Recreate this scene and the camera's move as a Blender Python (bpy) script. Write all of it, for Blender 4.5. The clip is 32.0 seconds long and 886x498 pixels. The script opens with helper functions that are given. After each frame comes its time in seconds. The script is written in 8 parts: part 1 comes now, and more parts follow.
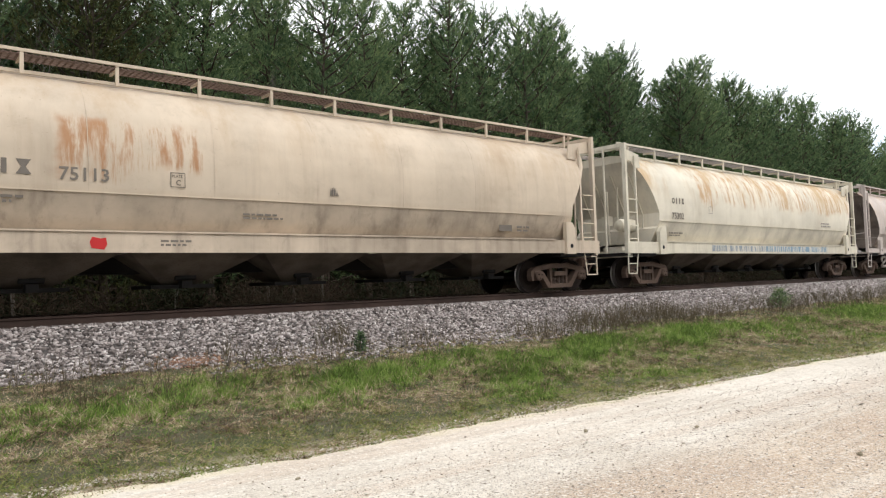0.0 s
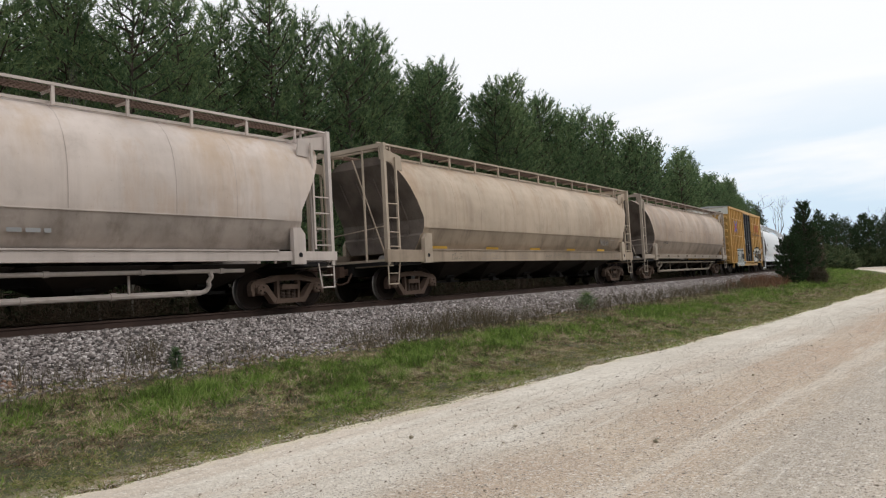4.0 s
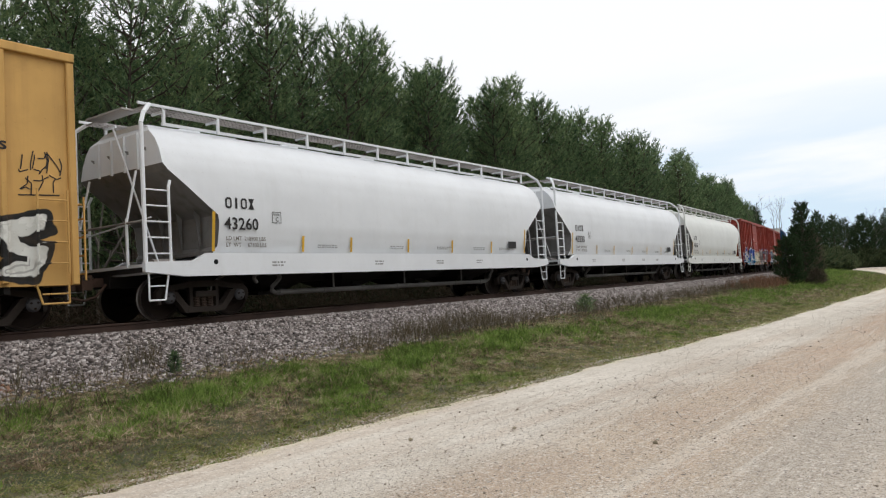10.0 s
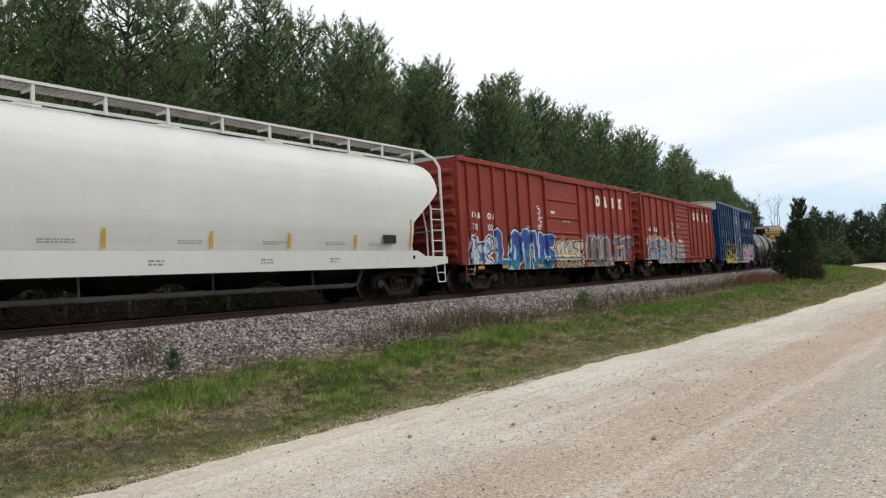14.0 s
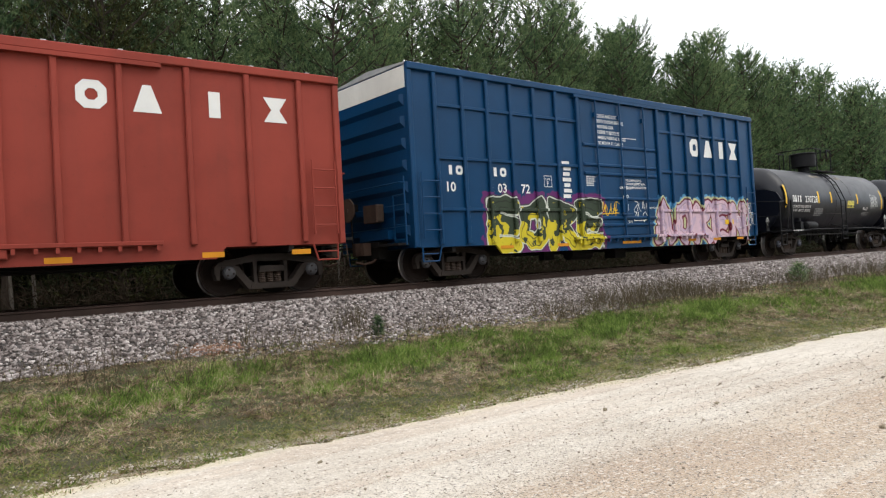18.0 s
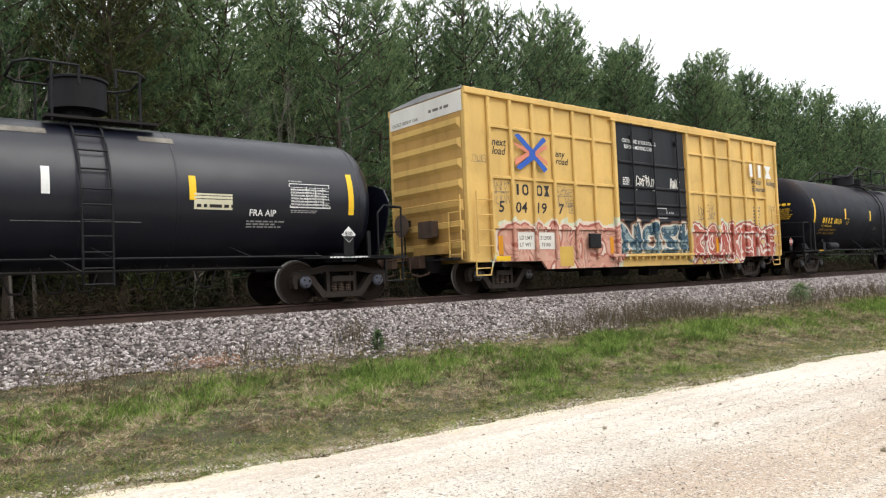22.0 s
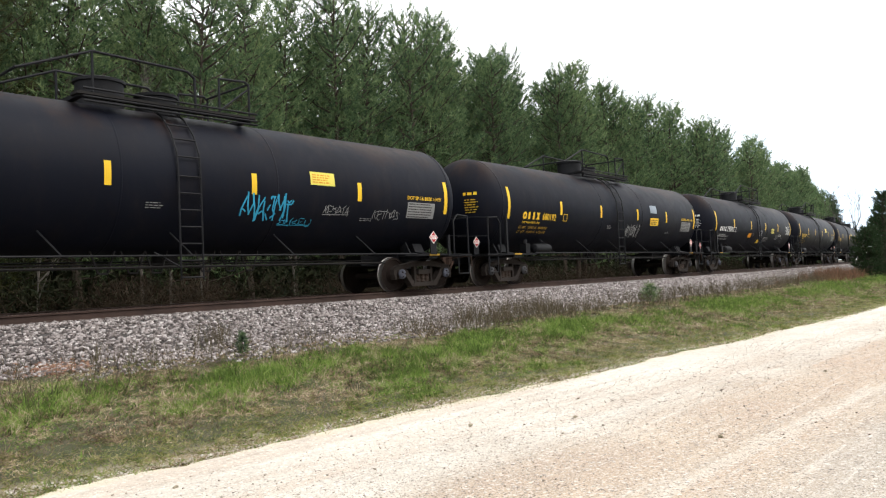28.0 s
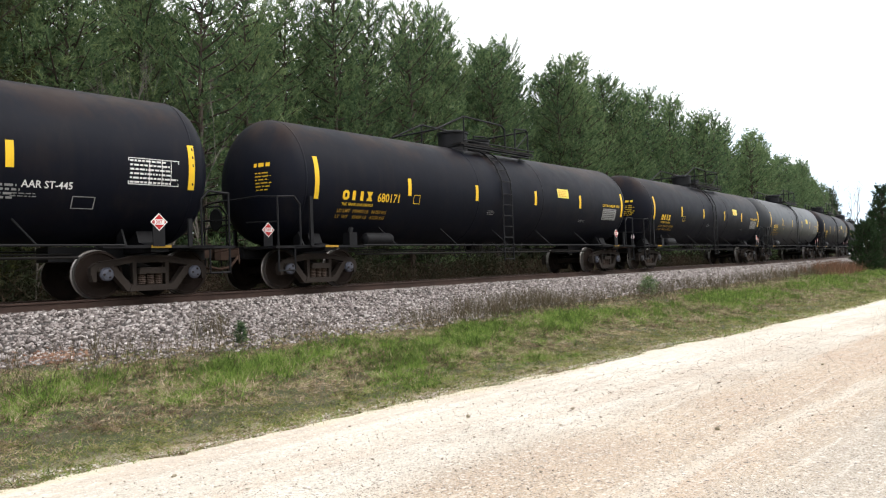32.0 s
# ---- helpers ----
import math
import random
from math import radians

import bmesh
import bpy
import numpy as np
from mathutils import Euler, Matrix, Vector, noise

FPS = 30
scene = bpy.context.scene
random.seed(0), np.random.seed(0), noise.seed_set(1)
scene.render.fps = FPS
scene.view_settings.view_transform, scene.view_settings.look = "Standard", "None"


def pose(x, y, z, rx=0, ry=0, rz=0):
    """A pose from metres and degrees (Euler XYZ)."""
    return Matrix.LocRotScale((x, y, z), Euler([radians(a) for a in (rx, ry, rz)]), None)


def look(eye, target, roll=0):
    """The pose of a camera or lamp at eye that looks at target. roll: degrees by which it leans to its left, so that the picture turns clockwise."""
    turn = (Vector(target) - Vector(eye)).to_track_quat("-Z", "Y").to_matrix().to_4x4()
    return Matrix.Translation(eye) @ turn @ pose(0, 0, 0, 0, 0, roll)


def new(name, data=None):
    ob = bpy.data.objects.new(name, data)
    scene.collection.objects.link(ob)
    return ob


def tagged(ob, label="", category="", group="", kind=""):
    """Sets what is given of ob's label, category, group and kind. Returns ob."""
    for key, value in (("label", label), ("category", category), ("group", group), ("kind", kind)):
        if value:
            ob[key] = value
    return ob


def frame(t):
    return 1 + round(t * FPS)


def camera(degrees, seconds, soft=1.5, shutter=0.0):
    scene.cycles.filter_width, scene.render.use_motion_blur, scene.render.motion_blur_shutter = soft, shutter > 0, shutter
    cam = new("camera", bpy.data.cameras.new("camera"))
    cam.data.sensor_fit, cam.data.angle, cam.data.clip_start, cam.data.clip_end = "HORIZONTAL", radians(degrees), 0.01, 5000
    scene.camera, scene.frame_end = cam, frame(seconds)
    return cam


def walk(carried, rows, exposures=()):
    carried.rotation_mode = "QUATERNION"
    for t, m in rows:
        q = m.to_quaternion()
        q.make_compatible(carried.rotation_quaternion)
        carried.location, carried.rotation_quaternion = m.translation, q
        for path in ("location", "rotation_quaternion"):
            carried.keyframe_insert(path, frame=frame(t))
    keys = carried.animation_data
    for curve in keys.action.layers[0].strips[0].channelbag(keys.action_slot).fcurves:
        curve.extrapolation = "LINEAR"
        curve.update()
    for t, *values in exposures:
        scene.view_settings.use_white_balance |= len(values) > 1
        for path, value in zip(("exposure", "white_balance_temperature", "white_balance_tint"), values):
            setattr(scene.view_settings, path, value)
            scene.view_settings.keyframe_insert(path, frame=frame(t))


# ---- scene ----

# ---- camera: held at one spot on the gravel road, panned by hand ----
cam = camera(62.19, 32.0, 1.2)
EYE = (0.0, 0.0, 1.6)
PATH = [  # seconds, yaw, pitch, roll
    (0, -38.89, 2.59, 1.86),
    (0.5, -42.19, 2.49, 1.99),
    (1, -45.20, 2.44, 2.18),
    (1.5, -48.04, 2.44, 2.37),
    (2, -50.80, 2.50, 2.65),
    (2.5, -52.05, 2.58, 2.73),
    (3, -52.41, 2.59, 2.75),
    (3.5, -52.51, 2.67, 2.93),
    (5.5, -52.32, 2.81, 3.32),
    (6, -52.34, 2.86, 3.37),
    (6.5, -52.35, 2.89, 3.44),
    (7, -52.40, 2.84, 3.47),
    (7.5, -52.44, 2.86, 3.58),
    (8, -52.57, 2.88, 3.59),
    (8.5, -52.67, 2.84, 3.45),
    (9, -52.57, 2.79, 3.30),
    (9.5, -52.57, 2.82, 3.23),
    (10, -52.58, 2.91, 3.29),
    (10.5, -52.59, 2.97, 3.33),
    (11, -52.58, 2.93, 3.39),
    (11.5, -52.51, 2.85, 3.36),
    (12, -52.44, 2.74, 3.44),
    (12.5, -52.51, 2.68, 3.49),
    (13, -52.63, 2.67, 3.46),
    (13.5, -52.81, 2.67, 3.40),
    (15.5, -50.09, 2.53, 3.66),
    (16, -48.14, 2.37, 3.64),
    (16.5, -45.59, 2.03, 3.54),
    (17, -42.84, 1.61, 3.41),
    (17.5, -40.20, 1.45, 3.32),
    (18, -37.66, 1.28, 3.26),
    (18.5, -35.37, 1.25, 3.21),
    (19, -33.95, 1.22, 3.25),
    (19.5, -33.41, 1.17, 3.25),
    (20, -33.53, 1.32, 3.17),
    (20.5, -33.85, 1.55, 3.09),
    (21, -34.29, 1.71, 2.94),
    (21.5, -35.19, 2.03, 2.72),
    (22, -37.59, 2.47, 2.39),
    (22.5, -39.75, 2.96, 2.17),
    (23, -41.32, 3.17, 2.07),
    (23.5, -42.70, 3.15, 2.05),
    (24, -44.04, 2.94, 2.06),
    (24.5, -45.57, 2.58, 2.06),
    (25, -46.61, 2.24, 2.13),
    (25.5, -47.03, 2.09, 2.16),
    (27.5, -47.58, 1.95, 2.53),
    (28, -47.78, 2.09, 2.41),
    (28.5, -48.06, 2.28, 2.36),
    (29, -48.41, 2.25, 2.36),
    (29.5, -48.56, 2.26, 2.24),
    (30, -48.65, 2.33, 2.15),
    (30.5, -48.63, 2.33, 1.88),
    (31, -48.43, 2.00, 1.66),
    (31.5, -48.02, 1.77, 1.84),
    (32, -47.87, 1.41, 2.04),
]
EXPOSURES = [(0, 0.42), (1, 0.22), (1.5, 0.18), (2.1, 0.12), (2.6, -0.06), (3.2, -0.16), (5, -0.22), (13.5, -0.16), (15.5, -0.27), (16, -0.24), (17, 0.18), (18, 0.34), (18.5, 0.46), (19, 0.50), (20, 0.62), (21, 0.65), (23, 0.58), (25, 0.66), (28, 0.66), (32, 0.66)]
walk(cam, [(t, pose(*EYE, 90 + p, r, w)) for t, w, p, r in PATH], EXPOSURES)

# the train's speed in m/s every two seconds, and the way it has gone by
SPEED = [10.19, 10.65, 11.02, 10.71, 10.97, 10.39, 10.65, 10.61, 11.00, 10.84, 10.82, 10.88, 11.28, 11.23, 11.01, 11.24, 10.98]
TICK = np.linspace(0, 32, 961)
RUN = np.interp(TICK, np.arange(0, 33, 2), SPEED)
GONE = np.concatenate([[0], np.cumsum((RUN[1:] + RUN[:-1]) / 2 * (TICK[1] - TICK[0]))])


def gone(t):
    return float(np.interp(t, TICK, GONE))


# the track: a wide curve, rail top at RAIL
RAIL, TRACK, BEND, STRAIGHT = 1.23, 14.9, 0.000869, 140.0


def track_y(x):
    x = np.asarray(x, dtype=float)
    c = np.minimum(np.abs(x), STRAIGHT)
    return TRACK + BEND * c * c + 2 * BEND * STRAIGHT * (np.abs(x) - c)


def track_turn(x):
    return math.atan(2 * BEND * max(-STRAIGHT, min(STRAIGHT, x)))


def on_track(x, z=RAIL):
    return pose(x, float(track_y(x)), z, 0, 0, math.degrees(track_turn(x)))

# ---- light: a bright, thinly overcast sky ----
def nodes_of(tree):
    n, l = tree.nodes, tree.links

    def node(kind, **values):
        made = n.new(kind)
        for key, value in values.items():
            if key == "operation":
                made.operation = value
            elif key == "blend_type":
                made.blend_type = value
            elif key == "data_type":
                made.data_type = value
        return made

    def math_(op, a, b=0.0, c=0.0, clamp=False):
        made = n.new("ShaderNodeMath")
        made.operation, made.use_clamp = op, clamp
        for i, v in enumerate((a, b, c)):
            if isinstance(v, bpy.types.NodeSocket):
                l.new(v, made.inputs[i])
            else:
                made.inputs[i].default_value = v
        return made.outputs[0]

    def mix(f, a, b):
        made = n.new("ShaderNodeMix")
        made.data_type = "RGBA"
        for i, v in ((0, f), (6, a), (7, b)):
            if isinstance(v, bpy.types.NodeSocket):
                l.new(v, made.inputs[i])
            elif i == 0:
                made.inputs[i].default_value = v
            else:
                made.inputs[i].default_value = (*v[:3], 1)
        return made.outputs[2]

    def noise_(vec, scale, detail=4, rough=0.55, warp=0.0, stretch=None, shift=(0, 0, 0)):
        if stretch or any(shift):
            mp = n.new("ShaderNodeMapping")
            mp.inputs["Scale"].default_value = stretch or (1, 1, 1)
            mp.inputs["Location"].default_value = shift
            l.new(vec, mp.inputs[0])
            vec = mp.outputs[0]
        made = n.new("ShaderNodeTexNoise")
        l.new(vec, made.inputs["Vector"])
        made.inputs["Scale"].default_value, made.inputs["Detail"].default_value = scale, detail
        made.inputs["Roughness"].default_value, made.inputs["Distortion"].default_value = rough, warp
        return made.outputs[0]

    def step(v, lo, hi):
        made = n.new("ShaderNodeMapRange")
        made.interpolation_type = "SMOOTHSTEP"
        l.new(v, made.inputs[0])
        made.inputs[1].default_value, made.inputs[2].default_value = lo, hi
        return made.outputs[0]

    return n, l, math_, mix, noise_, step


world = bpy.data.worlds.new("sky")
scene.world = world
world.use_nodes = True
n, l, math_, mix, noise_, step = nodes_of(world.node_tree)
n.clear()
sky = n.new("ShaderNodeTexSky")
sky.sky_type, sky.sun_disc = "NISHITA", False
sky.sun_elevation, sky.sun_rotation = radians(53), radians(159)
sky.air_density, sky.dust_density = 1.0, 3.0
coord = n.new("ShaderNodeTexCoord")
split = n.new("ShaderNodeSeparateXYZ")
l.new(coord.outputs["Generated"], split.inputs[0])
cloud = noise_(coord.outputs["Generated"], 2.2, 6, 0.55, 0.3, (1, 1, 7))
low = math_("SUBTRACT", 1.0, step(split.outputs[2], 0.05, 0.30))
thin = math_("MULTIPLY", low, step(cloud, 0.34, 0.62))
blue = n.new("ShaderNodeVectorMath")
blue.operation = "SCALE"
l.new(sky.outputs[0], blue.inputs[0])
blue.inputs[3].default_value = 0.12
veil = mix(math_("MULTIPLY", thin, 0.95), (1.02, 1.03, 1.05), (0.66, 0.82, 0.97))
whole = mix(0.93, blue.outputs[0], veil)
back = n.new("ShaderNodeBackground")
l.new(whole, back.inputs[0])
back.inputs[1].default_value = 1.17
out = n.new("ShaderNodeOutputWorld")
l.new(back.outputs[0], out.inputs[0])

sun = new("sun", bpy.data.lights.new("sun", "SUN"))
sun.data.energy, sun.data.angle, sun.data.color = 1.0, radians(40), (1.0, 0.96, 0.9)
sun.matrix_world = look((0, 0, 60), (-16, 42, 0))


# ---- materials ----
def material(name, rough=0.7, metal=0.0):
    m = bpy.data.materials.new(name)
    m.use_nodes = True
    n, l, math_, mix, noise_, step = nodes_of(m.node_tree)
    b = n["Principled BSDF"]
    b.inputs["Roughness"].default_value, b.inputs["Metallic"].default_value = rough, metal
    c = n.new("ShaderNodeTexCoord").outputs["Object"]
    return m, n, l, math_, mix, noise_, step, b, c


def bump(n, l, b, height, strength=0.3, distance=0.01):
    made = n.new("ShaderNodeBump")
    made.inputs["Strength"].default_value, made.inputs["Distance"].default_value = strength, distance
    l.new(height, made.inputs["Height"])
    l.new(made.outputs[0], b.inputs["Normal"])


def shade(c, k):
    return tuple(min(1, v * k) for v in c)


def plain(name, color, rough=0.6, metal=0.0, vary=0.25, grain=30, relief=0.15):
    """A surface with blotches, fine grain and a little relief."""
    m, n, l, math_, mix, noise_, step, b, c = material(name, rough, metal)
    b.inputs["Specular IOR Level"].default_value = 0.5 if metal else 0.2
    a = noise_(c, 1.3, 5)
    g = noise_(c, grain, 3)
    col = mix(step(a, 0.3, 0.75), shade(color, 1 + vary), shade(color, 1 - vary))
    col = mix(math_("MULTIPLY", step(g, 0.5, 0.75), vary * 1.3), col, shade(color, 0.5))
    l.new(col, b.inputs["Base Color"])
    l.new(math_("ADD", rough - 0.08, math_("MULTIPLY", a, 0.16)), b.inputs["Roughness"])
    bump(n, l, b, g, relief, 0.004)
    return m


STROKES = {"0": ((0, 0, .45, 1), (.45, 1, 1, 0), (.2, .35, .8, .35)), "1": ((1, 1, 0, 1), (0, 1, 0, 0), (0, .5, .8, .5), (0, 0, 1, 0)), "2": ((0, 0, 0, 1), (.1, .45, 1, 1), (.2, .5, 1, 0)),
           "3": ((0, 0, .1, 1), (.1, 1, .5, .25), (.5, .25, .9, 1), (.9, 1, 1, 0)), "4": ((0, 1, .1, .05), (.1, .05, .9, .05), (.9, .05, 1, 1)), "5": ((0, 1, .1, 0), (.1, 0, 1, .05)),
           "6": ((0, 1, 1, 1), (.5, 1, .5, 0)), "7": ((0, 0, 0, 1), (0, 1, 1, 0), (1, 0, 1, 1)), "8": ((1, .95, .1, .85), (.1, .85, .3, .5), (.3, .5, .95, .4), (.95, .4, .8, .05), (.8, .05, 0, .05)),
           "9": ((0, .25, .1, .8), (.1, .8, .8, 1), (.8, 1, 1, .3), (1, .3, .5, 0), (.5, 0, 0, .25)), "x": ((0, 0, 0, 1), (0, 1, .9, .8), (.9, .8, .2, .5), (.2, .5, 1, 0)), "z": ((0, 1, 1, .95), (1, .95, 0, .05), (0, .05, 1, 0))}


def piece(n, l, math_, mix, noise_, step, c, col, x0, x1, z0, z1, shapes, thick, fill, blobs, line, rim, cloud, seed, fill_two=None, blobs_two=None, rise=0.0, gap=0.06):
    """Sprayed block shapes built of thick strokes, lined and rimmed, over a stretch of a car's side."""
    warp = n.new("ShaderNodeTexNoise")
    l.new(c, warp.inputs["Vector"])
    warp.inputs["Scale"].default_value, warp.inputs["Detail"].default_value = 1.7 + 0.1 * seed, 1.5
    bend = n.new("ShaderNodeVectorMath")
    bend.operation = "MULTIPLY_ADD"
    l.new(warp.outputs["Color"], bend.inputs[0])
    bend.inputs[1].default_value, bend.inputs[2].default_value = (0.42, 0, 0.34), (-0.21, 0, -0.17)
    flat = n.new("ShaderNodeVectorMath")
    flat.operation = "MULTIPLY"
    l.new(c, flat.inputs[0])
    flat.inputs[1].default_value = (1, 0, 1)
    at = n.new("ShaderNodeVectorMath")
    l.new(flat.outputs[0], at.inputs[0])
    l.new(bend.outputs[0], at.inputs[1])
    cell, far = (x1 - x0) / len(shapes), None
    for i, key in enumerate(shapes):
        for a, b, p, q in STROKES[key]:
            first = Vector((x0 + cell * (i + 0.16 + 0.68 * a), 0, z0 + thick + (z1 - z0 - 2 * thick) * b))
            along_ = Vector((x0 + cell * (i + 0.16 + 0.68 * p), 0, z0 + thick + (z1 - z0 - 2 * thick) * q)) - first
            off = n.new("ShaderNodeVectorMath")
            off.operation = "SUBTRACT"
            l.new(at.outputs[0], off.inputs[0])
            off.inputs[1].default_value = first
            dot = n.new("ShaderNodeVectorMath")
            dot.operation = "DOT_PRODUCT"
            l.new(off.outputs[0], dot.inputs[0])
            dot.inputs[1].default_value = along_ / along_.length_squared
            h = math_("MINIMUM", math_("MAXIMUM", dot.outputs["Value"], 0.0), 1.0)
            rest = n.new("ShaderNodeVectorMath")
            rest.operation = "SCALE"
            rest.inputs[0].default_value = -along_
            l.new(h, rest.inputs[3])
            total = n.new("ShaderNodeVectorMath")
            l.new(off.outputs[0], total.inputs[0])
            l.new(rest.outputs[0], total.inputs[1])
            size = n.new("ShaderNodeVectorMath")
            size.operation = "LENGTH"
            l.new(total.outputs[0], size.inputs[0])
            far = size.outputs["Value"] if far is None else math_("MINIMUM", far, size.outputs["Value"])
    sep = n.new("ShaderNodeSeparateXYZ")
    l.new(c, sep.inputs[0])
    near = step(sep.outputs[1], -1.2, -1.3)
    put = lambda colour, reach, soft=0.012: mix(math_("MULTIPLY", near, step(far, reach + soft, reach - soft)), col, colour)
    if cloud:
        ragged = math_("ADD", far, math_("MULTIPLY", math_("SUBTRACT", noise_(c, 1.8, 3, 0.6, 0.5, None, (seed, 2, 0)), 0.5), 0.7))
        col = mix(math_("MULTIPLY", near, step(ragged, thick + 0.17, thick + 0.13)), col, cloud)
    col = put(rim, thick + 2 * gap)
    col = put(line, thick + gap)
    blot = math_("ADD", noise_(c, 3.6, 2, 0.5, 0.6, None, (0, seed, 0)), math_("MULTIPLY", math_("SUBTRACT", sep.outputs[2], (z0 + z1) / 2), -rise))
    tone = mix(step(blot, 0.515, 0.54), fill, blobs)
    if fill_two:
        side_ = math_("ADD", math_("MULTIPLY", sep.outputs[0], 0.25), noise_(c, 0.8, 1, 0.5, 0, None, (seed, 0, 0)))
        middle = 0.5 + 0.25 * (x0 + x1) / 2
        tone = mix(step(side_, middle - 0.02, middle + 0.02), tone, mix(step(blot, 0.515, 0.54), fill_two, blobs_two))
    inner = math_("ABSOLUTE", math_("SUBTRACT", far, thick * 0.42))
    tone = mix(math_("MULTIPLY", step(inner, 0.022, 0.012), math_("MULTIPLY", 0.75, step(noise_(c, 1.1, 1, 0.5, 0, None, (seed, 4, 1)), 0.44, 0.52))), tone, shade(fill, 0.5))
    return put(tone, thick)


def paint(name, base, dirt=(0.16, 0.12, 0.09), soil=0.4, rust=0.0, rough=0.55, tags=(), fade=0.12, rust_color=(0.30, 0.13, 0.05), gloss=0.22, zone=None, spread=0.0, wash=None):
    """Railcar paint: faded in blotches, streaked by rain, soiled and rusted in patches."""
    m, n, l, math_, mix, noise_, step, b, c = material(name, rough)
    b.inputs["Specular IOR Level"].default_value = gloss
    big = noise_(c, 0.45, 5, 0.6)
    col = mix(step(big, 0.3, 0.7), shade(base, 1 + fade), shade(base, 1 - fade))
    for args in tags:
        col = piece(n, l, math_, mix, noise_, step, c, col, *args)
    streak = noise_(c, 1.0, 6, 0.65, 0, (2.6, 2.6, 0.16))
    col = mix(math_("MULTIPLY", step(streak, 0.45, 0.8), soil), col, dirt)
    grime = noise_(c, 1.7, 8, 0.7, 0.4)
    col = mix(math_("MULTIPLY", step(grime, 0.5, 0.8), soil * 0.8), col, shade(dirt, 0.8))
    if rust:
        patch = noise_(c, 0.5, 3, 0.5, 0, None, (5, 2, 9))
        run = noise_(c, 1.3, 7, 0.7, 0.2, (3.4 if spread else 2.2, 2.2, 0.4), (1, 4, 2))
        mask = math_("MULTIPLY", step(patch, 0.44 - spread, 0.56 - spread), step(run, 0.44, 0.62))
        if zone:
            sep = n.new("ShaderNodeSeparateXYZ")
            l.new(c, sep.inputs[0])
            ragged = math_("MULTIPLY", math_("SUBTRACT", noise_(c, 1.1, 4), 0.5), 1.2)
            for axis, lo, hi in ((0, zone[0], zone[1]), (2, zone[2], zone[3])):
                at = math_("ADD", sep.outputs[axis], ragged)
                mask = math_("MULTIPLY", mask, math_("MULTIPLY", step(at, lo - 0.15, lo + 0.15), step(at, hi + 0.15, hi - 0.15)))
        col = mix(math_("MULTIPLY", mask, rust), col, rust_color)
    if wash:
        # stains that run down from the roof, thinning out lower on the side
        tone, z0, z1, strength = wash
        sep = n.new("ShaderNodeSeparateXYZ")
        l.new(c, sep.inputs[0])
        run = math_("ADD", noise_(c, 1.0, 5, 0.6, 0.1, (0.9, 0.9, 0.12), (7, 3, 1)), math_("MULTIPLY", math_("SUBTRACT", noise_(c, 1.0, 6, 0.7, 0, (4.5, 4.5, 0.3)), 0.5), 0.35))
        high = math_("ADD", step(sep.outputs[2], z0, z1), math_("MULTIPLY", math_("SUBTRACT", noise_(c, 0.9, 4), 0.5), 0.8), 0.0, True)
        col = mix(math_("MULTIPLY", math_("MULTIPLY", step(run, 0.42, 0.66), high), strength), col, tone)
    spots = noise_(c, 23, 3)
    col = mix(math_("MULTIPLY", step(spots, 0.66, 0.76), 0.35), col, shade(dirt, 0.7))
    l.new(col, b.inputs["Base Color"])
    l.new(math_("ADD", rough - 0.1, math_("MULTIPLY", grime, 0.25)), b.inputs["Roughness"])
    bump(n, l, b, math_("ADD", math_("MULTIPLY", noise_(c, 2.4, 2), 1.0), math_("MULTIPLY", spots, 0.08)), 0.25, 0.02)
    return m


M = {}
M["steel_dark"] = plain("dark_underframe_steel", (0.014, 0.0125, 0.012), 0.8)
M["steel_black"] = plain("black_fittings", (0.008, 0.008, 0.0095), 0.6)
M["truck_rusty"] = plain("rust_brown_casting", (0.10, 0.068, 0.052), 0.85, 0, 0.35, 22, 0.3)
M["truck_dark"] = plain("grey_black_casting", (0.029, 0.0225, 0.019), 0.8, 0, 0.35, 22, 0.3)
M["coupler"] = plain("dark_rusty_coupler_casting", (0.05, 0.030, 0.022), 0.85, 0, 0.35, 22, 0.3)
M["wheel"] = plain("brown_wheel_steel", (0.018, 0.012, 0.0095), 0.9, 0.0)
M["tread"] = plain("polished_tread", (0.30, 0.28, 0.27), 0.45, 0.8, 0.1)
M["cap"] = plain("bearing_cap", (0.06, 0.06, 0.065), 0.5, 0.4)
M["cap_blue"] = plain("blue_grey_bearing_cap", (0.075, 0.08, 0.105), 0.5, 0.3)
M["spring"] = plain("spring_steel", (0.07, 0.05, 0.04), 0.7)
M["tan"] = paint("tan_hopper_paint", (0.55, 0.46, 0.36), (0.27, 0.20, 0.14), 0.32, 0.85, rust_color=(0.36, 0.17, 0.07), zone=(-4.9, -2.3, 2.45, 3.35), spread=0.2, wash=((0.40, 0.28, 0.17), 2.2, 3.8, 0.5))
M["cream"] = paint("cream_hopper_paint", (0.68, 0.625, 0.52), (0.40, 0.32, 0.22), 0.26, 0.8, rust_color=(0.46, 0.27, 0.12), zone=(-5.0, 9.0, 2.8, 4.05), spread=0.14, wash=((0.47, 0.31, 0.15), 2.5, 3.7, 0.85))
M["mauve"] = paint("weathered_grey_hopper_paint", (0.56, 0.485, 0.44), (0.28, 0.22, 0.18), 0.32, 0.3, rust_color=(0.44, 0.29, 0.18), wash=((0.46, 0.33, 0.22), 2.3, 3.7, 0.6))
